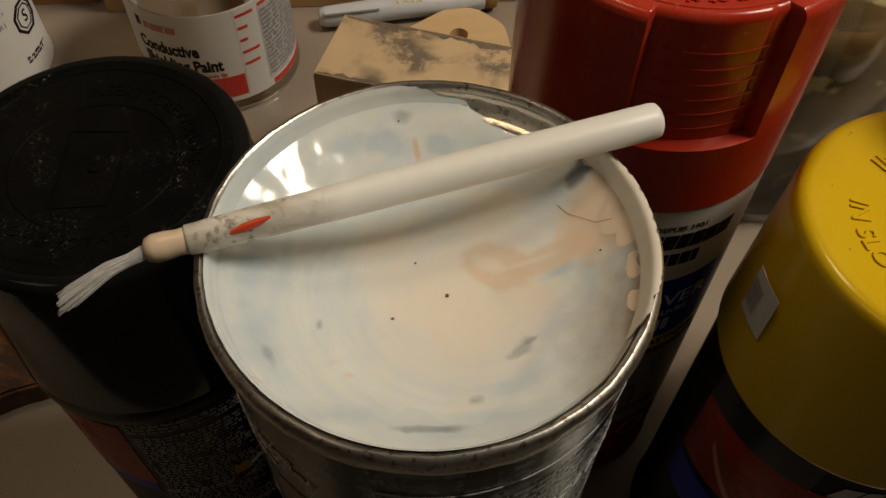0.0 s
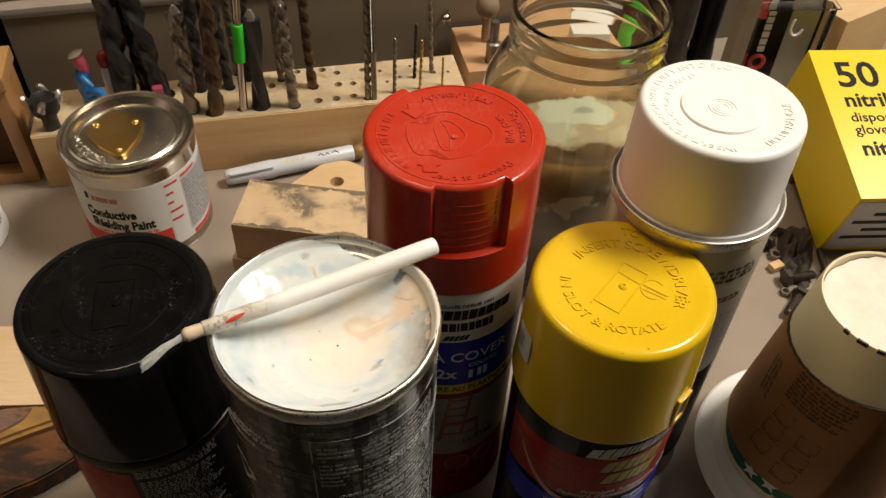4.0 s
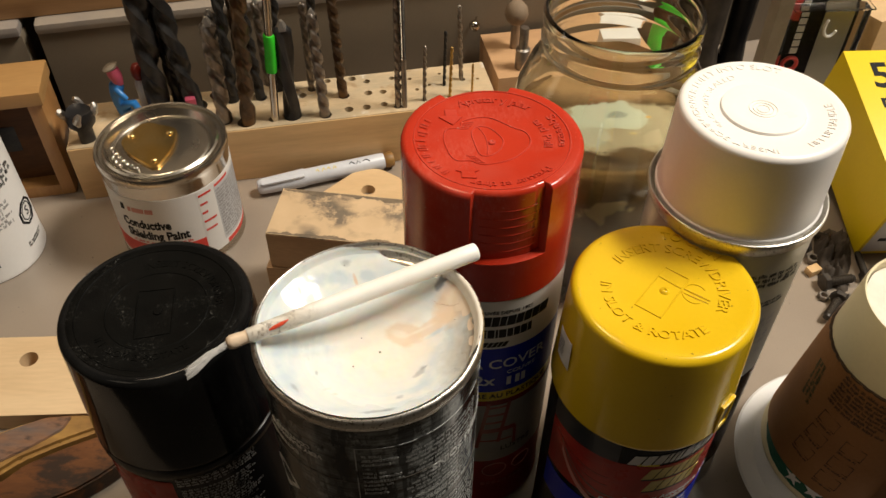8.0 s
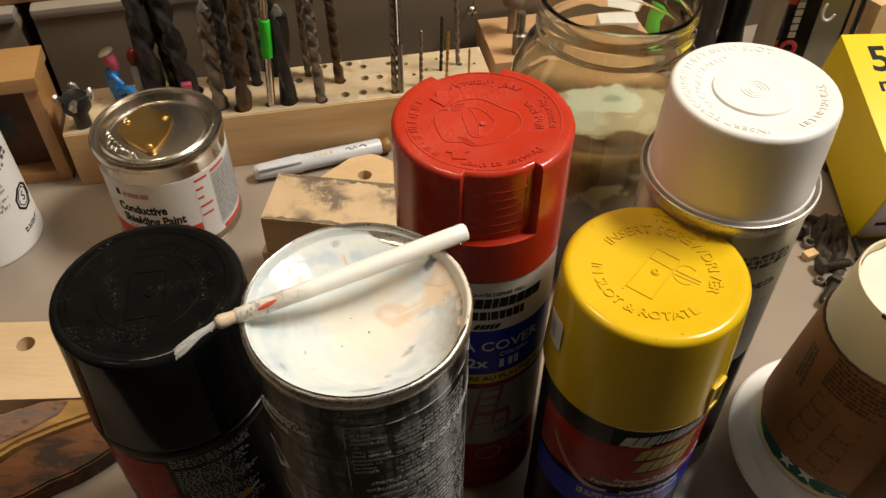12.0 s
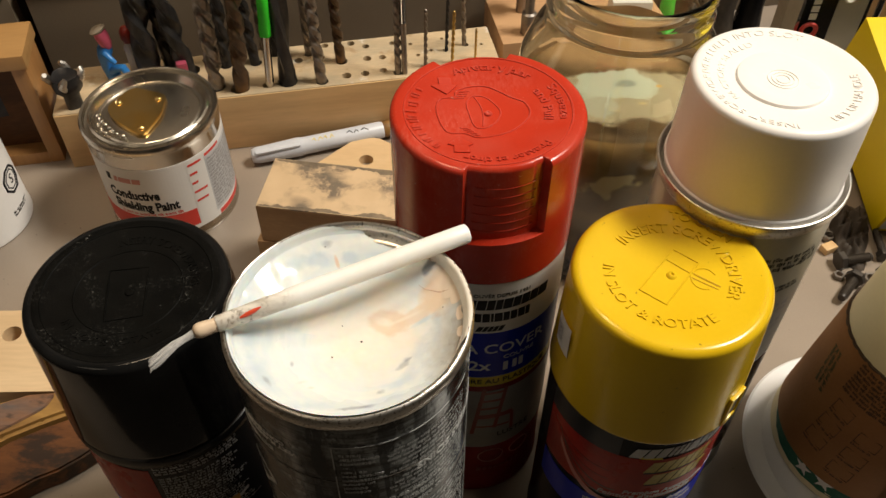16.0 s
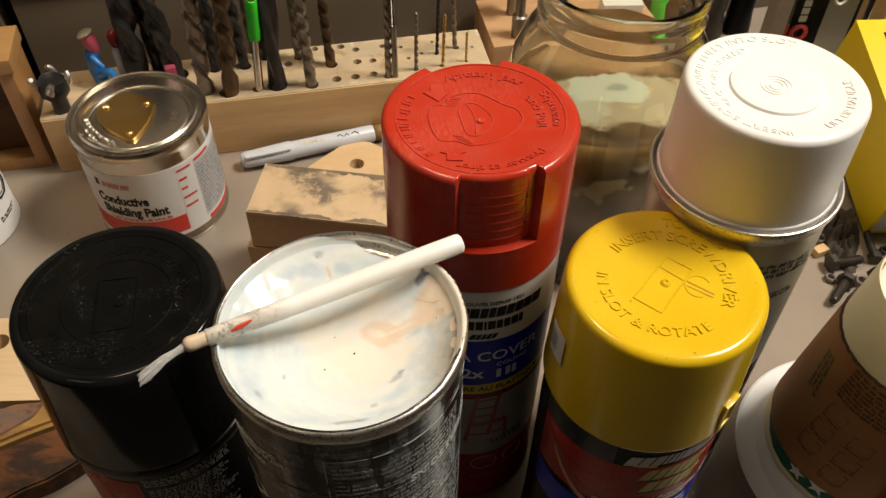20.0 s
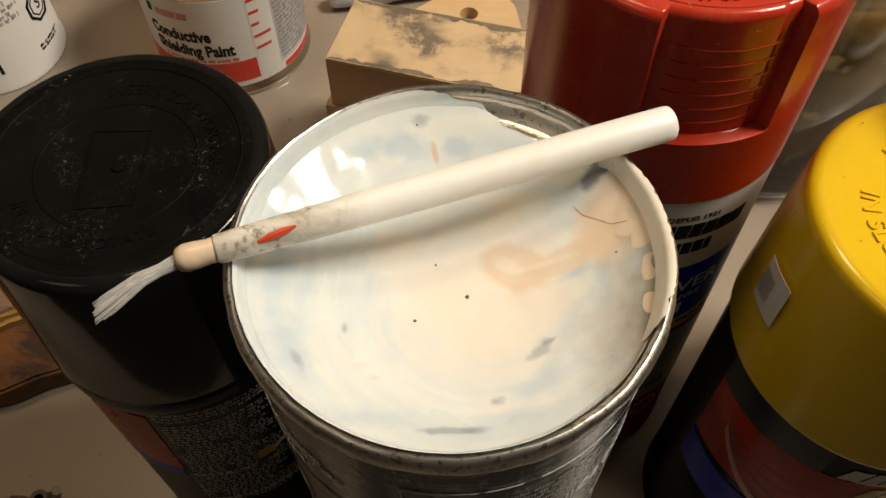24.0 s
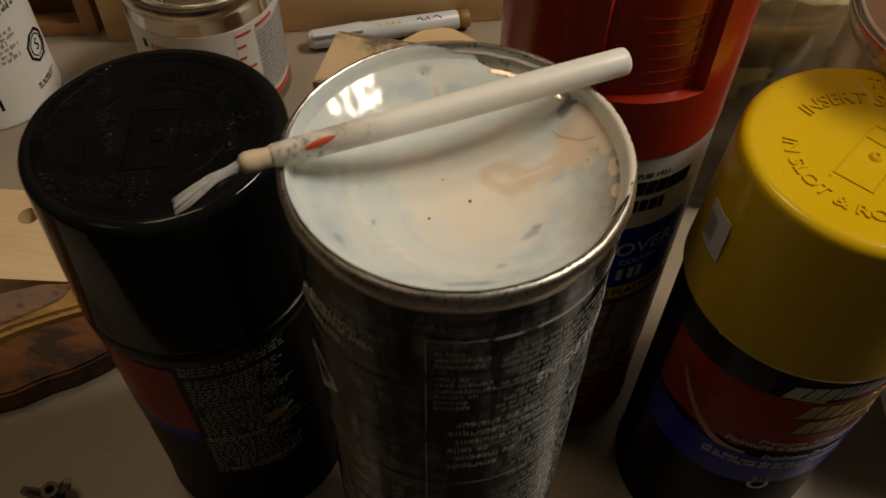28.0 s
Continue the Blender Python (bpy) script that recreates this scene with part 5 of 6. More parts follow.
part("cap_disc", sag(lathe([(15.4, WT - 0.6), (14.8, WT + 1.0), (14.2, WT + 1.2), (10, WT + 1.2), (6, WT + 1.2), (0, WT + 1.2)], 64), WT, 27.6, W_SAG), WHITE, wcap, "raised round", 40)
for r in (2.2, 3.6, 5.0):
    part("cap_ring", sag(lathe([(r - 0.25, WT + 1.1), (r, WT + 1.5), (r + 0.25, WT + 1.1)], 40), WT, 27.6, W_SAG), WHITE, wcap, "fine raised ring", 40)
part("cap_lettering", sag(on_top(letters("INSERT SCREWDRIVER FULLY INTO SLOT", 3.8, 0.5, "CENTER", -0.03, fill=90), 25.2, 164, WT), WT, 27.6, W_SAG), WHITE, wcap, "raised lettering")
part("cap_lettering", sag(on_top(letters("LIFT UP HANDLE", 3.9, 0.6, "CENTER", -0.02), 23.8, -30, WT, True), WT, 27.6, W_SAG), WHITE, wcap, "raised lettering")
part("cap_lettering", sag(on_top(letters("FACTORY SEALED", 3.3, 0.45, "CENTER", -0.03, fill=37), 20.2, 159, WT), WT, 27.6, W_SAG), WHITE, wcap, "raised lettering")
WR = 32.65
part("small_print", on_can(bars(3, 26, 8, 0.45, 0.1, 31, (0.8, 1), 9), WR, -64, 162), INK, white, "black small print")
part("small_print", on_can(bars(2, 22, 4, 0.45, 0.1, 32, (0.8, 1), 9), WR, -66, 147), INK, white, "black small print")
part("small_print", on_can(bars(8, 26, 30, 0.5, 0.1, 33, (0.5, 1), 9), WR, -62, 122), LABEL_GREY, white, "grey small print")
part("label_band", band(WR - 0.05, 20, 95, -200, 20, 60, 0.1), LABEL_BLACK, white, "dark label band")

# ---- paint tin ----
TR = 39.0
tin = thing("paint_tin", "small steel paint tin with a white and red label", "paint tin", -151, 252)
part("body", lathe([(0, 0.8), (38, 0.8), (39.2, 0), (39.9, 1.2), (39.7, 3), (TR, 4), (TR, 68), (39.4, 70)], 96), STEEL, tin, "bare tinplate body", 40)
tlid = part("lid", lathe([(39.2, 69.6), (40.1, 71), (40.1, 74.6), (39.3, 75.8), (38.0, 75.5), (37.2, 72.8), (35.6, 72.4), (35.0, 74.8), (33.8, 75.6), (32.6, 73.2), (31.4, 71.2), (29.8, 71.0), (28.9, 72.0), (28.0, 72.2), (15, 72.2), (0, 72.2)], 128), STEEL_LID, tin, "pressed steel lid with a double rim", 40)
part("label", band(TR, 7, 60.5, -230, 110, 120, 0.15), LABEL_WHITE, tin, "white paper label")
part("label_red", band(TR + 0.1, 10, 23, -230, -52, 60, 0.12, 0, 0), PRINT_RED, tin, "red label band")
part("label_red", band(TR + 0.1, 7.2, 10.6, -30, 110, 40, 0.12), PRINT_RED, tin, "red label edge")
part("label_panel", band(TR + 0.15, 9, 60, -51, -34, 10, 0.12), LABEL_WHITE, tin, "white panel")
part("label_panel", band(TR + 0.1, 12, 56, -33, 60, 30, 0.12), LABEL_GREY2, tin, "grey panel of small print")
part("small_print", on_can(bars(16, 50, 40, 0.5, 0.1, 41, (0.7, 1), 9), TR + 0.3, 5, 34), LABEL_GREY, tin, "grey small print")
for k, w in enumerate((9, 5, 4, 9, 8)):
    part("label_mark", band(TR + 0.25, 55.2 - 7.0 * k, 56.8 - 7.0 * k, -50, -50 + 1.5 * w, 6, 0.1), PRINT_RED, tin, "red printed line")
part("label_mark", band(TR + 0.25, 56, 57.8, -32, -12, 8, 0.1), PRINT_RED, tin, "red printed line")
part("label_word", on_can(letters("Conductive", 9.4, 0.14, "CENTER", 0.36, 0, True, 0.73), TR + 0.25, -103, 39.8), INK, tin, "bold black word")
part("label_word", on_can(letters("Shielding Paint", 9.4, 0.14, "CENTER", 0.36, 0, True, 0.74), TR + 0.25, -95, 30.8), INK, tin, "bold black words")
part("small_print", on_can(bars(1, 38, 2.0, 0.1, 0.12, 42, (1, 1), 10), TR + 0.25, -92, 24.8), PRINT_RED, tin, "red small print")
blocks(tin, TR + 0.25, -104, 51.5, [2.4, 8, 5], 3.6, PRINT_PINK, "pale red brand block", 0, 0.1)
part("label_mark", on_can(box(2.6, 5.0, 0.2), TR + 0.2, -122, 52), INK, tin, "dark mark")

pick = thing("brass_plate", "polished brass three-cornered plate lying on the tin lid", "brass plate", -156, 251, 72.4, 0)


def rounded(points, r=3.0, n=5):
    out = []
    k = len(points)
    for i in range(k):
        p0, p, p1 = (Vector(points[(i + j) % k]) for j in (-1, 0, 1))
        a, b = p + (p0 - p).normalized() * r, p + (p1 - p).normalized() * r
        for s in range(n + 1):
            t = s / n
            q = a * (1 - t) ** 2 + p * 2 * t * (1 - t) + b * t * t
            out.append((q.x, q.y))
    return out


part("plate", slab(rounded([(-21, 2), (-10, 22), (13, 15), (14, -4), (8, -25), (-12, -11)], 6), 0, 2.2, 0.5), GOLD, pick, "", 40)
for x, y in ((-14, 6), (8.5, 10), (5.5, -17)):
    part("stud", lathe([(2.2, 2.1), (1.9, 3.0), (1.0, 3.6), (0, 3.7)], 20), GOLD, pick, "round brass stud", 50, pose((-156 + x) * MM, (251 + y) * MM, 72.4 * MM))
chain = thing("bead_chain", "little coil of bright ball chain on the tin lid", "chain", -176, 243, 72.4)
for k, (x, y) in enumerate([(-3, 3), (-1, 0), (1, -3), (4, -6), (7, -9), (10, -12), (13, -14), (17, -16), (0, -6), (3, -10), (6, -13)]):
    part("bead", lathe([(0, 0), (0.9, 0.3), (1.5, 1.1), (1.6, 1.7), (1.2, 2.7), (0.6, 3.1), (0, 3.2)], 12), STEEL, chain, "", 60, pose((-176 + x) * MM, (243 + y) * MM, 72.3 * MM))

# ---- brush ----
brush = thing("paint_brush", "small white-handled brush caked with cream paint", "paint brush", 0, 0, CAN_TOP)
A0, A1 = Vector((-35.2, -7.4, 2.0)), Vector((32.4, 26.0, 3.5))


def axis(f):
    return A0.lerp(A1, f)


part("handle", tube([axis(f) for f in (0.02, 0.1, 0.2, 0.3, 0.36, 0.5, 0.7, 0.9, 0.985, 0.996, 1.0)], [2.25, 2.4, 2.55, 2.68, 2.735, 2.8, 2.88, 2.92, 2.9, 2.75, 2.4], 28), HANDLE_DIRTY, brush, "white handle stained grey and brown towards the bristles", 40)
d = (A1 - A0).normalized()
up = Vector((0, 0, 1))
side = d.cross(up).normalized()
part("paint_mark", tube([axis(0.10) + side * 1.75 + up * 1.35, axis(0.125) + side * 1.65 + up * 1.6, axis(0.155) + side * 1.5 + up * 1.85, axis(0.18) + side * 1.3 + up * 2.1], [0.3, 0.65, 0.6, 0.2], 8), PAINT_RED, brush, "smear of red paint", 50)
part("ferrule", tube([axis(f) for f in (-0.062, -0.056, -0.042, -0.02, 0.004, 0.028, 0.036)], [1.0, 1.75, 2.15, 2.1, 1.9, 2.05, 1.95], 24), FERRULE, brush, "ferrule caked with dried paint", 40)
rnd = random.Random(3)
B0, B1 = axis(-0.05), Vector((-48.8, -17.2, -1.0))
hairs = []
for k in range(190):
    a, q = rnd.uniform(0, 6.283), math.sqrt(rnd.random())
    off = (side * math.cos(a) + up * math.sin(a)) * q
    spread = (side * math.cos(a) * 2.1 + up * math.sin(a) * 0.8) * q
    end = B1 + spread + (B1 - B0).normalized() * rnd.uniform(-2.0, 1.4)
    mid = B0.lerp(end, 0.5) + up * 0.5 + off * 0.3 + Vector((-0.3, 0.2, 0))
    hairs.append(tube([B0 + off * 1.2, B0.lerp(mid, 0.5) + off * 0.3, mid, mid.lerp(end, 0.55), end], [0.10, 0.10, 0.10, 0.09, 0.05], 4, False))
tagged(part("bristles", joined(hairs), BRISTLE, brush, "splayed pale bristles"), kind="stuff")

# ---- glass jar ----
jar = thing("glass_jar", "big glass jar with murky tan residue inside", "jar", 116.0, 233.4)
outer = [(0, 0), (48, 0), (53, 3), (55, 10), (55, 98), (54.5, 116), (52, 130), (47, 142), (42.5, 150), (41.0, 154), (41.0, 156.5), (41.9, 158.2), (41.9, 160.8), (41.1, 163.0), (41.0, 168), (41.8, 170), (41.7, 174.5), (40.8, 177)]
inner = [(39.6, 176.8), (39.0, 174), (38.9, 155), (40.6, 149.4), (45.2, 141.2), (50.2, 129.2), (52.7, 115.4), (53.2, 98), (53.2, 12), (49, 6), (0, 5)]
part("glass", lathe(outer + inner, 96), GLASS, jar, "clear glass with a screw neck", 45).visible_shadow = False
part("sediment", lathe([(0, 5.2), (48.6, 6.2), (52.9, 12.2), (52.9, 97.0), (52.2, 102.6), (50.6, 106.8), (48.4, 109.2), (46, 110.2), (20, 110.5), (0, 110.5)], 96), RESIDUE_DARK, jar, "murky amber-brown residue", 50)


part("residue_top", lathe([(48.5, 109.4), (47.4, 110.2), (45.8, 110.9)] + [(r, 111.0) for r in (43, 38, 30, 22, 14, 7)] + [(0, 111.0)], 96, wob=lambda a, z, r: 0.4 * math.sin(5 * a) * (r < 50) * (r > 2)), RESIDUE_TOP, jar, "brown and olive surface with a pale grey-green skin", 60)
rows, n, bm = [], 90, bmesh.new()
for i in range(n + 1):
    a = radians(-20 + 250 * i / n)
    top = 128 - 12 * abs(noise.noise(Vector((i * 0.09, 7, 0)))) - 16 * abs(2 * i / n - 1) ** 4
    col = []
    for j in range(7):
        z = 110.6 + (top - 110.6) * j / 6
        r = 52.9 - max(0, z - 98) * 0.022 - max(0, z - 115) * 0.155 - max(0, z - 129) * 0.24
        col.append(bm.verts.new((r * math.cos(a), r * math.sin(a), z)))
    rows.append(col)
for p, q in zip(rows, rows[1:]):
    for j in range(6):
        bm.faces.new((p[j], q[j], q[j + 1], p[j + 1]))
part("film", bm, RESIDUE, jar, "tan film on the glass", 60)

eraser = tagged(part("white_eraser", box(32, 17, 13, 0, 0, 0, 1.5), LABEL_WHITE, smooth=40, at=pose(0.160, 0.418, 0.0422, 0, 0, 4)), "worn white eraser on the peg block behind the jar", "eraser")
gcap = thing("green_cap", "bright green plastic cap behind the jar", "cap", 196, 436)
part("cap", lathe([(0, 0), (6.5, 0), (6.5, 38), (5.5, 50), (4, 52), (0, 52)], 24), GREEN_TAPE, gcap, smooth=40)

# ---- drill block and bits ----
block = thing("drill_block", "pine block full of drilled holes holding drill bits", "drill stand", -228, 281.5, 0, 11.3)
TURN_B = Matrix.Rotation(radians(-11.3), 4, "Z")


def in_block(x, y):
    p = TURN_B @ Vector((x + 228, y - 281.5, 0))
    return p.x, p.y


BITS = [  # x, y, lean of the top in x, height over the block, radius, look, turns
    (-176.9, 327.3, 5, 112, 8.0, "blue", 1.4), (-150.5, 331, -9, 104, 6.6, "blue", 1.5), (-128.6, 314.1, 2, 80, 5.4, "grey", 2.0), (-139.4, 344.2, 5, 68, 4.6, "blue", 2.0),
    (-113.3, 312.1, 9, 104, 5.4, "brown", 2.2), (-103.5, 358.2, -1, 68, 3.2, "grey", 3.0), (-82.2, 320.4, 1, 74, 6.2, "blue", 0.35), (-59.2, 321.0, -1.5, 82, 3.8, "grey", 3.2),
    (-48.4, 344.0, -2, 86, 3.6, "brown", 3.5), (-9.1, 331.5, 1.4, 96, 2.4, "grey", 6.0), (9.4, 339, 0.6, 45, 1.4, "grey", 5.0), (23.2, 357.9, 1, 45, 1.3, "blue", 5.0),
    (27.3, 343.8, 1, 41, 1.2, "brass", 5.0), (37.0, 365.1, -2.5, 61, 1.7, "grey", 4.0), (43.8, 349.3, 0, 24, 0.9, "brass", 5.0), (-95.5, 352, 4, 78, 3.6, "blue", 2.6), (-64.0, 348, -1, 88, 3.0, "blue", 3.0), (-119, 347, 2, 92, 4.4, "brown", 2.4), (-164, 338, -3, 98, 5.0, "blue", 1.8), (-127, 338, 3, 84, 4.2, "blue", 2.0), (-72, 352, 0, 70, 2.8, "grey", 3.0), (-107, 341, -2, 82, 3.6, "blue", 2.4)]
MATS = {"blue": DRILL_BLUE, "grey": DRILL, "brown": DRILL_BROWN, "brass": BRASS_BIT}
NAMES = {"blue": "black-oxide twist drill bit standing in a pine block", "grey": "grey steel twist drill bit standing in a pine block", "brown": "bronze-tinted twist drill bit standing in a pine block", "brass": "thin gold-coated drill bit standing in a pine block"}
holes = [(*in_block(b[0], b[1]), 22, 60, b[4] + 0.5) for b in BITS] + [(*in_block(-95, 315.9), 22, 60, 3.2)]
for x, y, r in ((-43.4, 327.6, 3.2), (-31.1, 330.3, 3.0), (-31, 347.4, 3.0), (-33.2, 361.7, 2.6), (-20.5, 349, 2.6), (-2, 365.2, 1.6), (12.8, 357.9, 1.4), (-19, 334, 2.6), (-44, 365, 2.8), (-15, 366, 2.2), (-62, 362, 2.6), (4, 352, 1.6), (-5, 352, 1.8), (48, 366, 1.2), (20, 372, 1.3), (-78, 344, 3.0)):
    holes.append((*in_block(x, y), 24, 60, r))
part("wood", bored(box(296, 50, 44, 148, 25, 0, 1.0), holes), PINE_TOP, block, "pine block bored with many holes", 35)


# thin slab over the front; its warmer colour stands in for bounced light
part("front_face", box(295, 1.0, 43, 148, -0.52, 0.4, 0.3), PINE, block, "sawn front face with bounce warmth in its colour", 35)


def twist(length, r, turns, shank=0.22, seg=20, step=26):
    """The fluted part of a drill bit, point up."""
    bm = bmesh.new()
    rings = []
    z0 = length * shank
    n = int(step * max(1, turns))
    for k in range(n + 1):
        f = k / n
        z = z0 + (length - z0 - r * 1.1) * f
        ring = []
        for i in range(seg):
            a = 2 * math.pi * i / seg
            deep = 1 - 0.55 * max(0.0, math.cos(2 * a)) ** 0.8 * min(1, f * 8)
            b = a - turns * 2 * math.pi * f + r * 2.7
            ring.append(bm.verts.new((r * deep * math.cos(b), r * deep * math.sin(b), z)))
        rings.append(ring)
    for p, q in zip(rings, rings[1:]):
        for i in range(seg):
            bm.faces.new((p[i], p[(i + 1) % seg], q[(i + 1) % seg], q[i]))
    tip = bm.verts.new((0, 0, length))
    for i in range(seg):
        bm.faces.new((rings[-1][i], rings[-1][(i + 1) % seg], tip))
    return bm


for x, y, lean, h, r, look_, turns in BITS:
    m = pose(x * MM, y * MM, 23 * MM, 0, math.degrees(math.atan2(lean, h)), 0)
    bit = tagged(new("drill_bit"), NAMES[look_], "drill bit", "drill bits in the block")
    bit.matrix_world = m
    part("shank", lathe([(0, 0), (r * 0.92, 0), (r * 0.94, (h + 21) * 0.24), (0, (h + 21) * 0.24)], 20), MATS[look_], bit, smooth=40)
    part("fluted_body", twist(h + 21, r, turns), MATS[look_], bit, smooth=50)
    if r > 3:
        part("cutting_tip", lathe([(r * 0.72, h + 21 - r * 0.95), (r * 0.55, h + 21 - r * 0.55), (r * 0.2, h + 21.3), (0, h + 21.6)], 7), STEEL_DULL, bit, "bright ground tip", 20)
thread = thing("threaded_rod", "thin bright threaded rod standing in the pine block", "rod", -4.2, 331.0, 44)
part("thread", lathe([(0, 40)] + [(q, 40 + 0.9 * k + d) for k in range(88) for q, d in ((2.3, 0.0), (1.9, 0.45))] + [(0, 120)], 14), STEEL, thread, "bright rolled thread", 50)
part("shank", lathe([(0, -20), (1.9, -20), (1.9, 40.5), (0, 40.5)], 14), DRILL, thread, "dark plain shank", 40)
rod = thing("steel_rod", "bright steel rod wrapped with green tape in the block", "rod", -95.0, 315.9, 23)
rod.matrix_world = pose(-0.095, 0.3159, 0.023, 0, 4.2, 0)
part("shaft", lathe([(0, 0), (2.8, 0), (2.8, 160), (2.2, 162), (0, 162)], 24), STEEL, rod, smooth=40)
part("tape", lathe([(2.8, 60), (3.6, 60.3), (3.9, 66), (3.6, 78), (3.9, 87), (3.5, 88), (2.8, 88.2)], 24, wob=lambda a, z, r: 0.2 * math.sin(3 * a + z)), GREEN_TAPE, rod, "bright green tape", 40)

spur = thing("spur_bit", "dark toothed cutter with bright tips in the pine block", "cutter", -216.4, 292.3, 44)
part("stem", lathe([(0, 0), (5, 0), (5, 10), (8.6, 15), (9.4, 20), (8.4, 24), (5, 22.5), (0, 22)], 18, wob=lambda a, z, r: 0.10 * r * math.sin(3 * a + 1.2)), DRILL_BLUE, spur, smooth=40)
for k in range(4):
    a = radians(100 + 90 * k)
    part("tooth", tube([(7 * math.cos(a), 7 * math.sin(a), 17), (10.2 * math.cos(a), 10.2 * math.sin(a), 22), (11.0 * math.cos(a + 0.15), 11.0 * math.sin(a + 0.15), 25.0), (10.6 * math.cos(a + 0.3), 10.6 * math.sin(a + 0.3), 27)], [1.8, 2.6, 2.4, 1.5], 8), STEEL_DULL, spur, "bright worn tip", 40)


def flat_ring(x, y, z, r, h, lean):
    """A small round brim, leaning sideways."""
    bm = lathe([(0, 0), (r, 0), (r + 0.4, h * 0.5), (r * 0.8, h), (0, h)], 16)
    bmesh.ops.transform(bm, matrix=Matrix.Translation((x, y, z)) @ Matrix.Rotation(radians(lean), 4, "Y"), verts=bm.verts)
    return bm


toy = joined([tube([(0, 0, 0), (-1.5, 0, 4), (-3.5, 0.5, 10), (-3.5, 1, 17), (-1.5, 0.5, 23), (0.5, 0, 27)], [4.6, 4.4, 4.0, 4.4, 5.0, 2.4], 12), tube([(-1, -1, 7), (4, -3, 10.5), (9, -4.5, 12), (11, -5, 7), (11, -5, 1)], [3.0, 2.8, 2.8, 2.4, 2.6], 10), tube([(-1, -3, 22), (2.5, -5.5, 20), (5.5, -6, 16.5)], [2.6, 2.1, 1.6], 8)])
tagged(part("toy_figure", toy, BLUE_TOY, smooth=60, at=pose(-0.1975, 0.3215, 0.044)), "small bright blue plastic toy on the pine block", "toy")
peg = thing("pink_peg", "dull pink plastic peg with a dark brim behind the tin", "peg", -196.5, 322.0, 69.5)
part("peg_body", tube([(0, 0, -1.5), (-0.5, 0, 2), (-1.6, 0, 7), (-2.4, 0, 11)], [2.6, 3.9, 4.6, 4.2], 14), PINK, peg, "pink plastic", 60)
part("brim", flat_ring(-3.0, 0.4, 11.2, 5.2, 2.2, -22), CARD_TAN, peg, "dark grey-brown brim", 50)
tagged(part("pink_eraser", box(7, 6, 12, 0, 0, 0, 1.5), PINK, smooth=60, at=pose(-0.1522, 0.3240, 0.044, 0, 0, 20)), "small pink and white scrap on the pine block", "scrap")
tagged(part("white_plug", lathe([(0, 0), (4.2, 0), (4.4, 17), (3, 20.6), (0, 21.0)], 14), LABEL_WHITE, smooth=60, at=pose(-0.187, 0.334, 0.044)), "small off-white plastic plug in the block", "plug")
tagged(part("red_stopper", lathe([(0, 0), (3.4, 0), (4.6, 3), (4.4, 8), (2.6, 11), (0, 11.6)], 14), PRINT_MAROON, smooth=60, at=pose(-0.187, 0.334, 0.0650)), "dark red stopper on an off-white plug", "stopper")

# ---- pegs on the second block ----
block2 = thing("peg_block", "pale pine block with steel pegs beside the jar", "peg block", 66, 358, 0, 11)
part("wood", box(130, 62, 42, 65, 42, 0, 1.0), PINE_ROSY, block2, "", 40)
peg = thing("ball_mandrel", "dark mandrel with a round tan grinding ball", "mandrel", 78, 412, 42)
part("stem", lathe([(0, 0), (3.4, 0), (3.4, 22), (0, 22)], 20), DRILL, peg, smooth=40)
part("ball", lathe([(0, 20), (4, 20.6), (7.4, 24), (9, 29), (8, 34), (4.6, 38), (0, 39.4)], 32), TAN_STONE, peg, "round tan stone", 60)
peg2 = thing("steel_peg", "dark steel peg with a collar in the pine block", "peg", 82, 384, 42)
part("stem", lathe([(0, 0), (5.4, 0), (5.4, 16), (3.4, 17), (3.4, 33), (2.8, 34), (0, 34)], 24), DRILL, peg2, smooth=40)
pin = thing("push_pin", "steel ball-headed pin in the grey panel", "pin", *along(328, 11, 55), 0)
part("head", lathe([(0, -4.4), (2.4, -3.7), (4.2, -1.2), (4.2, 1.2), (2.4, 3.7), (0, 4.4)], 24), STEEL, pin, "bright steel ball", 60)
part("shaft", tube([(0, 0, 0), (2, 14, 0)], 0.8, 8), STEEL, pin)

# ---- panel behind ----
panel = thing("drawer_panel", "grey plastic panel with a rounded lip along the bench", "panel", *along(14, 0), WALL_TURN)
part("panel_face", box(1000, 18, 82, 500, 10, 0, 2.0), WALLP, panel, "", 40)
part("lip", box(1000, 22, 8, 500, 9, 82.2, 3.5), WALL_LIP, panel, "rounded pale grey lip", 40)
panel2 = thing("drawer_panel", "grey plastic panel beside a narrow gap", "panel", *along(-406, 0), WALL_TURN)
part("panel_face", box(410, 18, 82, 205, 10, 0, 2.0), WALLP, panel2, "", 40)
part("lip", box(410, 22, 8, 205, 9, 82.2, 3.5), WALL_LIP, panel2, "rounded pale grey lip", 40)
shelf = thing("shelf_board", "brown wooden shelf board above the grey panels", "shelf", *along(-400, -9, 90.6), WALL_TURN)
part("board", box(1400, 360, 22, 700, 180, 0, 1.5), SHELFW, shelf, "", 40)
packet = thing("paper_packet", "pale paper packet with green print on the shelf board", "packet", *along(-60, -44, 112.7), WALL_TURN)
part("packet", box(110, 34, 9, 0, 0, 0, 2.0), LABEL_GREY2, packet, "", 40)
part("green_stripe", box(40, 34.6, 9.6, 28, 0, -0.1, 2.0), PRINT_GREEN, packet, "faded green stripe", 40)

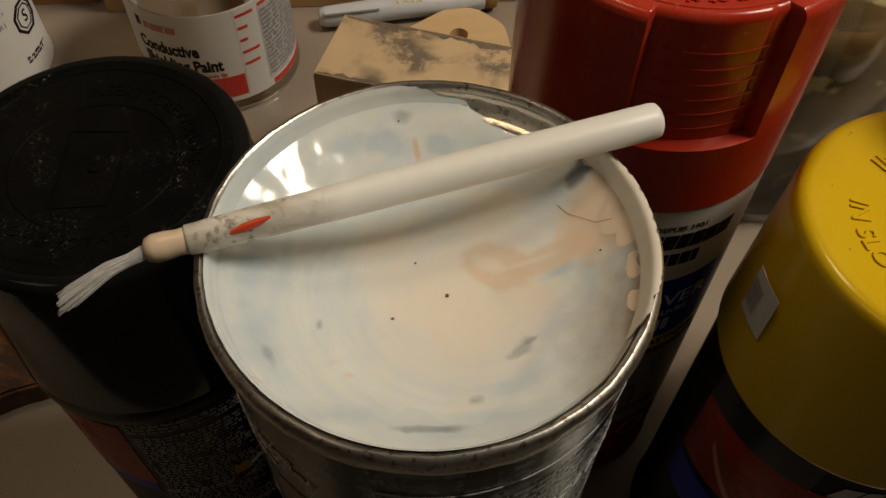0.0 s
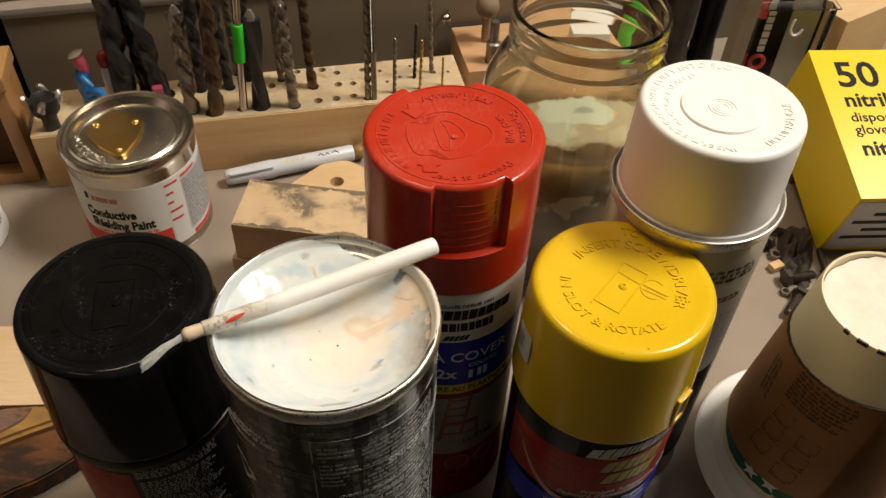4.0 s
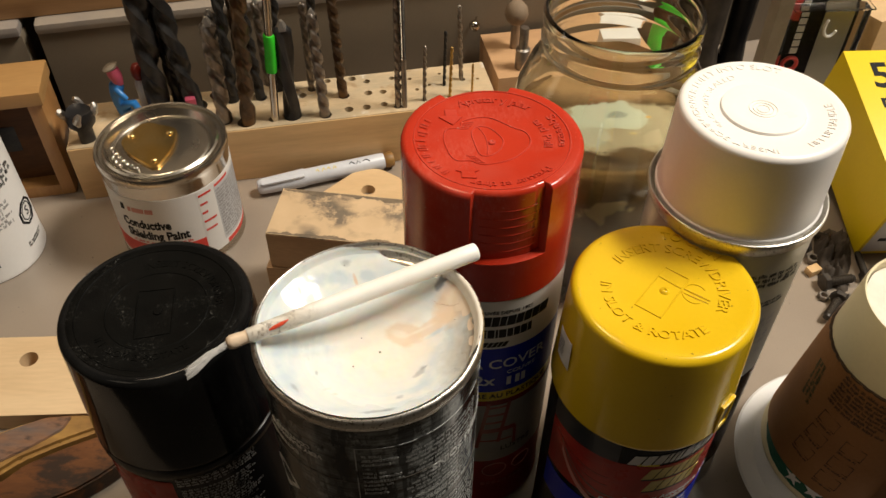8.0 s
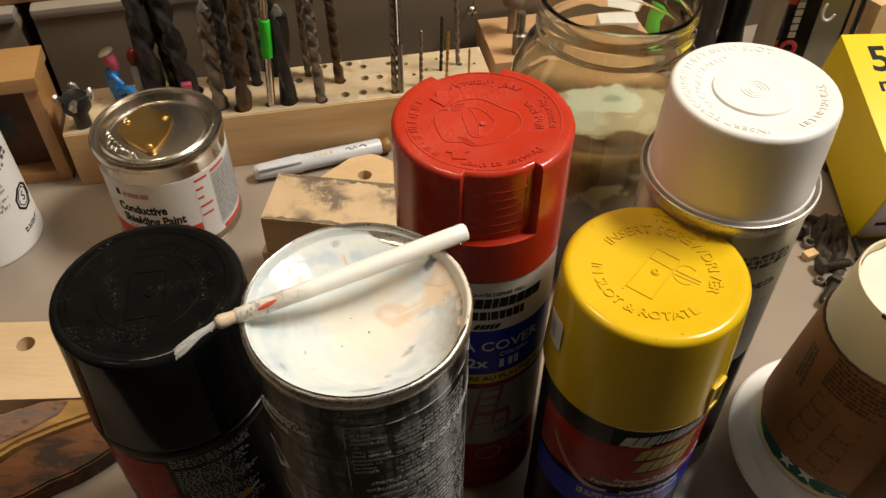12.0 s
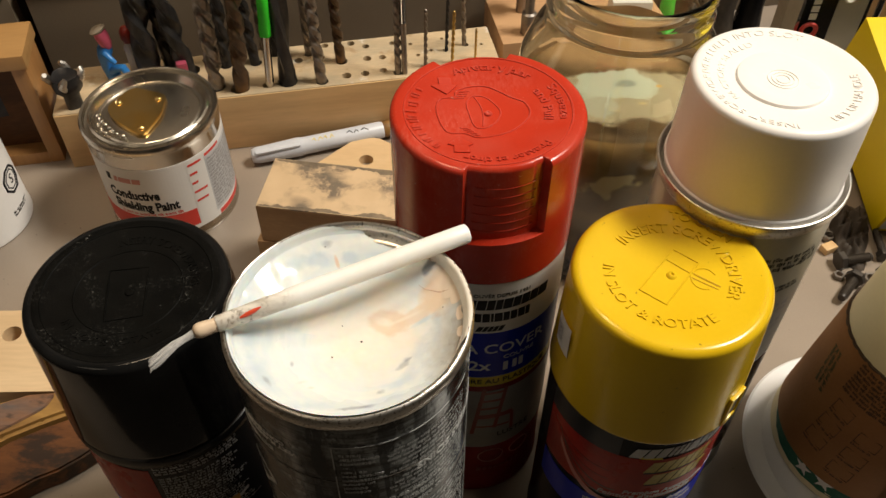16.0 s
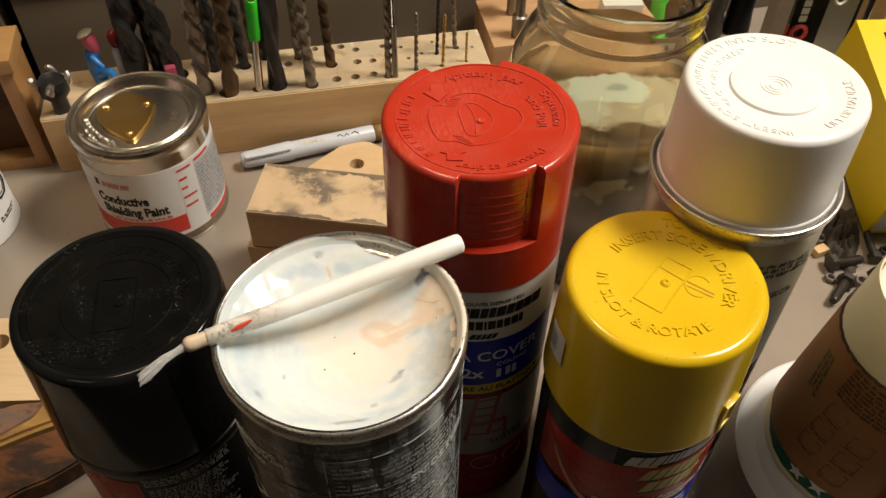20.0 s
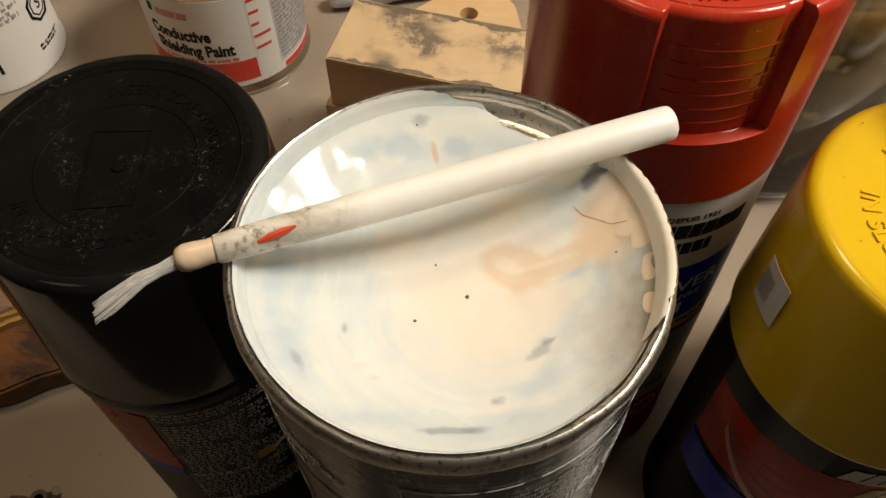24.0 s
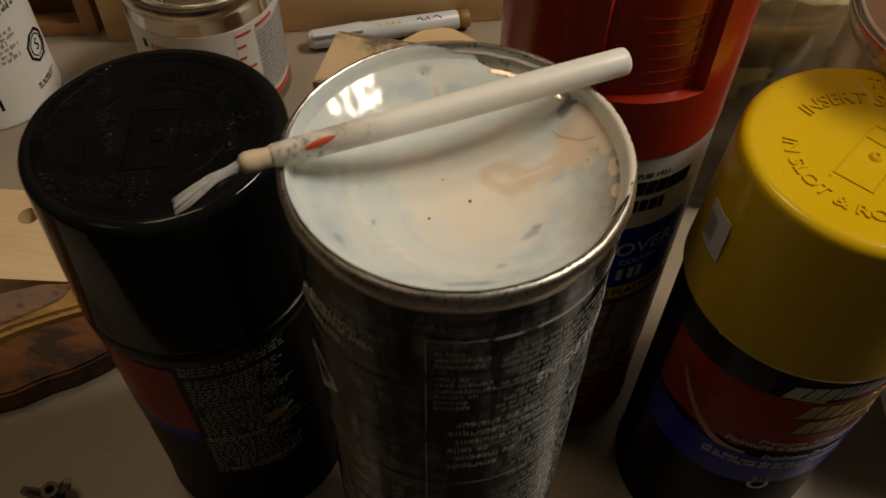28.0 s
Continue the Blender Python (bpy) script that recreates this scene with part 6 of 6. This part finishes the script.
# ---- left group ----
LC = (-275, 231)
lcan = thing("white_spray_can", "white spray can with black print and a warning sign", "spray can", *LC, group=CANS)
spray_body(lcan, 34, 168, LABEL_WHITE)
part("cap", cap_shape(30, 31.5, 168, 208, 2.4), WHITE, lcan, "white plastic cap", 50)
LL = 34.1
part("label_red", band(LL, 84, 92, -90, 60, 30, 0.1, 10), PRINT_RED, lcan, "red label stripe")
part("small_print", on_can(bars(4, 26, 15, 0.45, 0.1, 51, (0.6, 1), 7), LL, -8, 70), INK, lcan, "black small print")
part("small_print", on_can(bars(6, 20, 18, 0.5, 0.1, 52, (0.6, 1), 7), LL, -32, 46), LABEL_GREY, lcan, "grey small print")
part("bar_print", on_can(bars(1, 12, 9, 0.0, 0.1, 53, (1, 1), 18), LL, -60, 16), INK, lcan, "black bar print")
for r0, w in ((8.6, 0.9), (6.2, 0.5)):
    octo = tube([(r0 * math.cos(math.pi / 8 + k * math.pi / 4), r0 * math.sin(math.pi / 8 + k * math.pi / 4), 0) for k in range(9)], w, 6)
    part("warning_sign", on_can(octo, LL - 0.2, 4, 34), INK, lcan, "black octagon outline")
part("warning_sign", on_can(letters("S", 9, 0.12, "CENTER", 0.1), LL + 0.05, 4, 34), INK, lcan, "black warning symbol")
part("small_print", on_can(bars(2, 18, 4, 0.4, 0.1, 54, (0.7, 1), 6), LL, 0, 14), INK, lcan, "black small print")

wbox = thing("wooden_box", "small varnished wooden box with a dark recessed front", "box", -236, 288, 0, 12)
for x, y, sx, sy, sz, z in ((-4.5, 18, 9, 36, 76, 0), (-75.5, 18, 9, 36, 76, 0), (-40, 18, 62, 36, 9, 0)):
    part("side", box(sx, sy, sz, x, y, z, 0.8), OAK, wbox, smooth=40)
part("top", box(84, 39, 10, -40, 17.5, 76.1, 1.2), OAK_TOP, wbox, "pale brown wooden top", 40)
# the recess is filled by a near-black board
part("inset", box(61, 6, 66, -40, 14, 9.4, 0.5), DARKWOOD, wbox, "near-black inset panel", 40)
# a thin shape added to draw the sheen on the inset
part("inset_sheen", slab([(-58, 10.4), (-30, 10.4), (-26, 10.9), (-60, 10.9)], 34, 54), DRILL_BLUE, wbox, "dull dark plate added as a sheen", 40)

board = thing("wood_board", "pale pine board with a round hole", "board", -345, 88.4, 0, 2.2)
part("wood", bored(box(216, 54, 13, 108, 28, 0, 0.8), [(134.5, 38.5, -5, 30, 5.2)]), PINE_PALE, board, "", 35)
slab1 = thing("live_edge_slab", "scorched dark slab with a yellow sapwood edge", "wood slab", 0, 0, 0)
part("slab", slab([(-330, -22), (-250, 10), (-181, 39), (-171, 46.5), (-161, 51.5), (-152, 58.5), (-144, 66), (-147, 76), (-159, 83), (-176, 75), (-192, 66), (-201, 56), (-240, 32), (-330, 0)], 0, 12.5, 1.2), DARKWOOD_RED, slab1, "", 40)
part("sapwood", slab([(-330, 5), (-240, 37), (-203, 57), (-193, 66.5), (-176, 76), (-159, 84), (-153, 88), (-156, 93), (-172, 94.5), (-186, 93), (-199, 89), (-211, 83), (-250, 66), (-330, 36)], 0, 16.0, 2.2), BARK, slab1, "yellow sapwood edge", 50)
part("burl", slab(rounded([(-330, 12), (-250, 42), (-204, 64), (-193, 71), (-182, 79.5), (-176.5, 84), (-174, 92.5), (-188, 91), (-199, 86), (-211, 80), (-250, 62), (-330, 33)], 2.0, 3), 2, 17.0, 0.5), SLATE, slab1, "charred bluish face", 40)

# ---- middle scraps ----
scrap = thing("wood_block", "stacked brown wooden block with paint-stained pale top", "wood block", -76.2, 175.6, 0, -7.6)
part("upper_piece", box(112, 38.5, 26, 56, 19.25, 44.2, 0.5), WALNUT, scrap, "brown upper piece", 40)
part("top_face", box(111.6, 38.1, 0.9, 56, 19.25, 70.1, 0.3), STAINED, scrap, "pale top stained with grey paint", 40)


def ragged(x0, x1, edge, side, width, seed, n=110):
    """The outline of a stain that follows an edge with an uneven inner side."""
    outer_ = [(x0 + (x1 - x0) * i / n, edge) for i in range(n + 1)]
    inner_ = [(x, edge + side * max(0.3, width * (0.55 + 0.9 * noise.noise(Vector((x * 0.07, seed, 0))) + 0.4 * noise.noise(Vector((x * 0.3, seed, 3))) + 0.25 * noise.noise(Vector((x * 1.1, seed, 6))))) * min(1, (x - x0) / 4 + 0.1, (x1 - x) / 4 + 0.1)) for x, _ in outer_]
    return outer_ + inner_[::-1]


for x0, x1, e, s, w, seed in ((0.8, 111, 37.9, -1, 4.2, 2), (0.8, 108, 0.6, 1, 3.4, 8)):
    part("stain", slab(ragged(x0, x1, e, s, w, seed), 71.0, 71.06), STAIN, scrap, "grey weathered stain")
part("lower_piece", box(116, 42, 44, 55, 20, 0, 0.6), WALNUT, scrap, "brown lower piece", 40)
tri = thing("wood_offcut", "thin pale plywood offcut with a round hole", "offcut", 0, 0)
part("wood", bored(slab(rounded([(-66, 276), (-40, 304), (-24, 308), (-6, 296), (2, 268), (-20, 262)], 6), 0, 7), [(-29.4, 284.2, -5, 20, 5.0)]), PLY, tri, "", 35)
mark = thing("marker_pen", "grey marker pen with black and yellow scribbles", "marker", -63.5, 301.2, 7, 18.9)
part("barrel", tube([(-12, 0, 0), (44, 0, 0), (46, 0, 0)], [6.0, 6.0, 5.4], 24), MARKER, mark, smooth=40)
part("pen_cap", tube([(-46, 0, 0), (-45, 0, 0), (-42, 0, 0), (-14, 0, 0), (-12, 0, 0)], [3.4, 4.8, 5.6, 6.6, 6.6], 24), MARKER, mark, "rounded cap", 40)
part("end_plug", tube([(46, 0, 0), (47, 0, 0), (52, 0, 0), (53, 0, 0)], [4.8, 5.6, 5.6, 5.0], 24), BARK, mark, "yellowish brown end plug", 40)
part("clip", box(30, 3.2, 1.6, -28, -4.2, 4.6, 0.5), MARKER, mark, "pocket clip", 40)
for k, (x, w, m) in enumerate(((-4, 2, PRINT_YELLOW), (0, 3, PRINT_YELLOW), (4, 2, PRINT_YELLOW), (8, 2.4, PRINT_YELLOW), (20, 4, INK), (25, 3, INK), (30, 5, INK))):
    part("scribble", tube([(x, -2.4 - (k % 2), 5.65 - (k % 2) * 0.5), (x + w * 0.5, -1.2, 6.0), (x + w, -3.2, 5.2)], 0.35, 6), m, mark, "scribbled mark")

# ---- right group ----
gbox = thing("glove_box", "yellow carton of disposable gloves with black print", "carton", 294, 228, 2.2, 2.8, tilt=(13.8, 0))
part("carton", box(220, 120, 63, 110, 60, 0, 0.7), BOX_YELLOW, gbox, "", 40)
part("front_print", box(216, 0.4, 55, 110, -0.3, 4), LABEL_GREY2, gbox, "pale printed front")
for k in range(4):
    part("front_print", box(90 + 20 * (k % 2), 0.4, 3.2, 62, -0.65, 44 - 9 * k), INK, gbox, "dark unreadable line")
rest = thing("tool_pouch", "dark folded tool pouch under the tilted carton", "pouch", 390, 322, 0, 4)
part("pouch", box(190, 40, 24, 0, 0, 0, 4), RUBBLE, rest, "", 40)


def flat(bm, x, y, z, turn=0.0):
    bmesh.ops.transform(bm, matrix=Matrix.Translation((x, y, z)) @ Matrix.Rotation(radians(turn), 4, "Z"), verts=bm.verts)
    return bm


for words, size, y, bold in (("50", 30, 97, 0.5), ("nitrile", 16, 76, 0.35), ("disposable", 10.5, 62, 0.05), ("gloves", 10.5, 52, 0.05), ("nitrilo", 16, 37, 0.35)):
    part("box_words", flat(letters(words, size, 0.3, "LEFT", bold, 0, False), 12, y, 63.1), INK, gbox, "black printed words")

CX, CY = 229, 70
cup = thing("paper_cup", "upside-down paper coffee cup with a brown card sleeve", "cup", CX, CY)
CH = 135.0


def cup_r(z):
    return 43.2 - (z - 14) * 0.106


part("cup_wall", lathe([(cup_r(23) - 1.6, 22.8), (cup_r(23) + 0.3, 22.2), (cup_r(23) + 0.6, 23.2), (cup_r(24) + 0.4, 25.0), (cup_r(26), 25.6), (cup_r(60), 60), (cup_r(CH - 1), CH - 1), (cup_r(CH) - 0.4, CH), (cup_r(CH) - 1.2, CH - 0.6), (cup_r(CH) - 1.6, CH - 9), (0, CH - 9)], 96), PAPER, cup, "cream paper wall", 40)
lumps = lathe([(cup_r(CH) - 1.8, CH - 3.4)] + [(r, CH - 4.6) for r in (25, 21, 17, 13, 9, 5)] + [(0, CH - 4.4)], 60)
for v in lumps.verts:
    v.co.z += 2.6 * noise.noise(Vector((v.co.x * 0.09, v.co.y * 0.09, 5))) + 1.0 * noise.noise(Vector((v.co.x * 0.3, v.co.y * 0.3, 8)))
part("paint", lumps, FROTH, cup, "lumpy white dried paint in the hollow base", 60)
for a, w in ((-152, 5), (-140, 9), (-124, 6)):
    part("rim_stain", band(cup_r(CH) - 0.7, CH - 1.6, CH + 0.25, a, a + w, 6, 0.9), SLEEVE_INK, cup, "dark brown nick in the rim")
SLEEVE_FOOT, SLEEVE_TOP = 34.0, 105.0
part("sleeve", lathe([(cup_r(SLEEVE_FOOT) + 0.2, SLEEVE_FOOT), (cup_r(SLEEVE_FOOT) + 1.2, SLEEVE_FOOT), (cup_r(SLEEVE_TOP) + 1.2, SLEEVE_TOP), (cup_r(SLEEVE_TOP) + 0.2, SLEEVE_TOP)], 96), CARD, cup, "corrugated brown card sleeve", 40)
part("sleeve_edge", lathe([(cup_r(SLEEVE_TOP) + 0.1, SLEEVE_TOP + 0.1), (cup_r(SLEEVE_TOP) + 1.3, SLEEVE_TOP + 0.1), (cup_r(SLEEVE_TOP) + 1.3, SLEEVE_TOP - 0.6)], 96, wob=lambda a, z, r: 0.15 * math.sin(60 * a)), SLEEVE_INK, cup, "dark cut edge of the card", 40)
flap = bmesh.new()
cols = []
for i in range(13):
    col = []
    for j in range(9):
        z = SLEEVE_FOOT - 3.5 + (SLEEVE_TOP + 3.0 - SLEEVE_FOOT) * j / 8
        a = radians(-108 + 12 * j / 8 + 60 * i / 12)
        r = cup_r(z) + 1.5 + (0.9 if i else 0.2)
        col.append(flap.verts.new((r * math.cos(a), r * math.sin(a), z)))
    cols.append(col)
for p, q in zip(cols, cols[1:]):
    for j in range(8):
        flap.faces.new((p[j], q[j], q[j + 1], p[j + 1]))
bmesh.ops.solidify(flap, geom=flap.faces[:], thickness=0.7)
part("sleeve_flap", flap, CARD, cup, "lapped end of the sleeve", 40)


def on_cup(bm, angle, z, flip=False, turn=0.0, d0=1.3):
    c, s = math.cos(radians(turn)), math.sin(radians(turn))
    for v in bm.verts:
        x, y, d = v.co
        x, y = x * c - y * s, x * s + y * c
        r = cup_r(z + y) + d0
        a = radians(angle) + x / 38.0
        v.co = ((r + d) * math.cos(a), (r + d) * math.sin(a), z + y)
    return bm


part("sleeve_print", on_cup(bars(8, 38, 19, 0.55, 0.1, 61, (0.6, 1), 11), -131, 93, turn=-4), SLEEVE_INK, cup, "dark small print")
part("sleeve_print", on_cup(bars(3, 26, 8, 0.5, 0.1, 63, (0.8, 1), 5), -178, 82, turn=-82), SLEEVE_GREEN, cup, "green print at the seam")
for c in range(2):
    for k in range(3):
        x, y = c * 15.5 - 10, 13 - 12 * k - 5 * c
        part("sleeve_box", on_cup(tube([(x - 4.8, y - 3.4, 0), (x + 4.8, y - 3.4, 0), (x + 4.8, y + 3.4, 0), (x - 4.8, y + 3.4, 0), (x - 4.8, y - 3.4, 0)], 0.18, 5), -138, 62, turn=-6), SLEEVE_INK, cup, "printed tick box")
        line = bars(1, 10, 1.2, 0.1, 0.1, 70 + k + 3 * c, (0.9, 1), 4)
        bmesh.ops.translate(line, vec=(x, y - 5.0, 0), verts=line.verts)
        part("sleeve_print", on_cup(line, -138, 62, turn=-6), SLEEVE_INK, cup, "dark small print")


def disc(rx, ry, rings=7, seg=28, d=0.12, cut=1e9):
    """A round patch with enough faces to be bent round a curve."""
    bm = bmesh.new()
    rows = [[bm.verts.new((rx * k / rings * math.cos(2 * math.pi * i / seg), min(cut, ry * k / rings * math.sin(2 * math.pi * i / seg)), d)) for i in range(seg)] for k in range(1, rings + 1)]
    mid = bm.verts.new((0, 0, d))
    for i in range(seg):
        bm.faces.new((mid, rows[0][i], rows[0][(i + 1) % seg]))
    for p, q in zip(rows, rows[1:]):
        for i in range(seg):
            bm.faces.new((p[i], q[i], q[(i + 1) % seg], p[(i + 1) % seg]))
    return bm


part("green_emblem", on_cup(disc(38, 14), -148, 38.5, d0=0.1), PRINT_GREEN, cup, "round green emblem")
star = [((4.6 if k % 2 == 0 else 1.8) * math.cos(math.pi / 2 + k * math.pi / 5), (4.6 if k % 2 == 0 else 1.8) * math.sin(math.pi / 2 + k * math.pi / 5)) for k in range(10)]
for dx, dy in ((-7, -8.0), (3, -7.0)):
    bm = bmesh.new()
    mid = bm.verts.new((dx, dy, 0))
    ring = [bm.verts.new((x + dx, y + dy, 0)) for x, y in star]
    for k in range(10):
        bm.faces.new((mid, ring[k], ring[(k + 1) % 10]))
    part("emblem_star", on_cup(bm, -140, 38.5, d0=0.36), LABEL_WHITE, cup, "white star")
saucer = thing("saucer", "white ceramic saucer under an upside-down paper cup", "saucer", 233, 65)
part("dish", lathe([(0, 6), (30, 6), (32, 0), (36, 0), (38, 5), (58, 13.4), (59.4, 15), (58.2, 16), (50, 15.6), (45, 21.4), (42, 22.0), (0, 22.0)], 96), CERAMIC, saucer, "", 40)

# hardware in front of the carton
rnd = random.Random(5)
taken = [(262, 213, 6)]


def free_spot(r, length=0):
    """A place and a turn in the heap of hardware where nothing lies yet."""
    for _ in range(900):
        x, y, turn = rnd.uniform(262, 306), rnd.uniform(186, 250), rnd.uniform(0, 360)
        if x > 288 and y > 214 or abs(x - 279) < 11 and abs(y - 226) < 24:
            continue
        a = radians(turn)
        spots = [(x + math.sin(a) * s * length, y - math.cos(a) * s * length, r) for s in ((0, 0.33, 0.66, 1) if length else (0,))]
        if all(math.hypot(p[0] - q[0], p[1] - q[1]) > p[2] + q[2] for p in spots for q in taken):
            taken.extend(spots)
            return x, y, turn
    return None


def threaded(r, z0, h):
    prof = [(0, z0)]
    for q in range(int(h / 1.1)):
        prof += [(r, z0 + q * 1.1), (r * 0.86, z0 + 0.55 + q * 1.1)]
    return prof + [(r * 0.8, z0 + h), (0, z0 + h + 0.2)]


for k in range(7):
    r, h = rnd.uniform(4.6, 6.0), rnd.uniform(11, 22)
    spot = free_spot(4.6, h)
    if spot:
        bolt = thing("hex_bolt", "dark oily hex bolt lying on the bench", "bolt", spot[0], spot[1], r * 0.866, spot[2], "bolts on the bench", tilt=(90, 0))
        part("bolt_head", lathe([(0, 0), (r * 0.9, 0), (r, 0.6), (r, 3.9), (0, 4.0)], 6), RUBBLE, bolt, smooth=30)
        part("thread", lathe(threaded(r * 0.5, 3.8, h), 14), RUBBLE, bolt, smooth=50)
for k in range(16):
    r = rnd.choice((3.6, 4.6, 5.6, 6.4))
    spot = free_spot(r * 0.98)
    if spot:
        nut = thing("hex_nut", "dark oily hex nut lying among bolts on the bench", "nut", spot[0], spot[1], 0, spot[2], "nuts on the bench")
        b = bored(lathe([(0, 0), (r * 0.9, 0), (r, 0.7), (r, r * 0.75), (r * 0.9, r * 0.85), (0, r * 0.85)], 6), [(0, 0, -2, 20, r * 0.55)])
        part("nut", b, rnd.choice((RUBBLE, RUBBLE, DRILL)), nut, "", 30)
for k in range(7):
    r = rnd.choice((3.4, 4.4, 5.4))
    spot = free_spot(r)
    if spot:
        tagged(part("washer", bored(lathe([(0, 0), (r, 0), (r, 1.2), (0, 1.2)], 24), [(0, 0, -2, 20, r * 0.5)]), DRILL, smooth=30, at=pose(spot[0] * MM, spot[1] * MM, 0)), "dull steel washer lying flat on the bench", "washer", "washers on the bench")
rag = bmesh.new()
rings = []
for k in range(15):
    f, row = k / 14, []
    for i in range(56):
        a = 2 * math.pi * i / 56
        c, s = math.cos(a), math.sin(a)
        reach = (0.1 + 0.9 * f) * (1 + 0.22 * noise.noise(Vector((c * 1.6, s * 1.6, 3))) + 0.1 * noise.noise(Vector((c * 5, s * 5, 7))))
        x, y = 12.5 * reach * c + 2.5 * math.sin(s * reach * 2.4), 27 * reach * s
        fold = 0.5 + 1.1 * abs(noise.noise(Vector((x * 0.13, y * 0.09, 1)))) + 0.5 * noise.noise(Vector((x * 0.3, y * 0.3, 5)))
        row.append(rag.verts.new((x, y, 0.05 if k == 14 else 0.3 + 14 * max(0.12, fold) * (1 - f ** 3))))
    rings.append(row)
for p, q in zip(rings, rings[1:]):
    for i in range(56):
        rag.faces.new((p[i], q[i], q[(i + 1) % 56], p[(i + 1) % 56]))
rag.faces.new(rings[0])
rag.faces.new(rings[-1][::-1])
tagged(part("rag", rag, RAG, smooth=70, at=pose(0.279, 0.226, 0.0, 0, 0, -8)), "dark oily crumpled rag in front of the yellow carton", "rag")
tagged(part("pale_chip", box(9, 6, 5, 0, 0, 0, 1), PINE, smooth=40, at=pose(0.262, 0.213, 0.0, 0, 0, 25)), "small pale wood chip beside the nuts", "chip")
wing = thing("wing_nut", "small dark wing nut lying on the bench", "wing nut", -154, 3, 0, 20)
part("hub", bored(lathe([(0, 0), (3.8, 0), (3.4, 6), (0, 6)], 24), [(0, 0, -2, 10, 1.8)]), RUBBLE, wing, smooth=40)
for s in (-1, 1):
    part("wing", tube([(s * 2.5, 0, 3), (s * 6, 0, 6), (s * 8, 0, 10)], [1.6, 2.4, 1.8], 8), DRILL, wing, smooth=40)

# blister pack and odds by the wall
pack = thing("blister_pack", "clear plastic pack with a dark printed card", "package", 264, 399, 0, 4)
part("card", box(56, 1.2, 150, 39, 4, 0, 0.3), LABEL_BLACK, pack, "black printed card")
part("card_strip", box(22, 0.5, 148, 53, 3.1, 1), LABEL_SILVER, pack, "pale card strip")
part("card_fold", box(11, 14, 150, 4, -4, 0, 0.6), CARD_TAN, pack, "tan folded card edge")
for k in range(7):
    part("brand_block", box(5.4, 0.5, 4.8, 27, 3.0, 44 + 6.2 * k), LABEL_WHITE, pack, "white brand block")
part("brand_ring", tube([(27 + 5.5 * math.cos(t * math.pi / 8), 2.6, 35 + 5.5 * math.sin(t * math.pi / 8)) for t in range(17)], 1.7, 6), PRINT_RED, pack, "red brand ring")
part("brand_block", box(6, 0.5, 16, 20, 3.0, 72), PRINT_RED, pack, "red printed block")
part("blister", box(58, 12, 84, 41, -4.2, 2, 2.5), CLEAR, pack, "clear plastic bubble", 40)
part("ledge", box(60, 15, 1.4, 41, -5.0, 86.6, 0.5), CLEAR, pack, "clear plastic ledge", 40)
part("hook", tube([(42 + 5 * math.cos(t * math.pi / 8), -12.5, 74 + 8 * math.sin(t * math.pi / 8)) for t in range(6, 16)], 1.1, 8), LABEL_WHITE, pack, "pale plastic hook")
chunk = thing("wood_chunk", "pale sawn wooden block behind the yellow carton", "wood block", 349, 400, 0, 32)
part("wood", box(70, 44, 72, 35, 22, 0, 1.0), PLY, chunk, "", 40)
for x, y, r, h, m, l in ((238, 452, 15, 150, RUBBLE, "dark tool handle standing behind the jar"), (266, 458, 11, 170, LABEL_BLACK, "black tool handle standing behind the jar"), (208, 446, 12, 120, DARKWOOD, "dark brown tool handle standing behind the jar")):
    tool = thing("hand_tool", l, "tool", x, y)
    part("grip", lathe([(0, 0), (r, 0), (r, 6), (r * 0.86, 20), (r * 0.95, h * 0.6), (r * 0.7, h - 8), (r * 0.3, h), (0, h)], 24), m, tool, smooth=40)
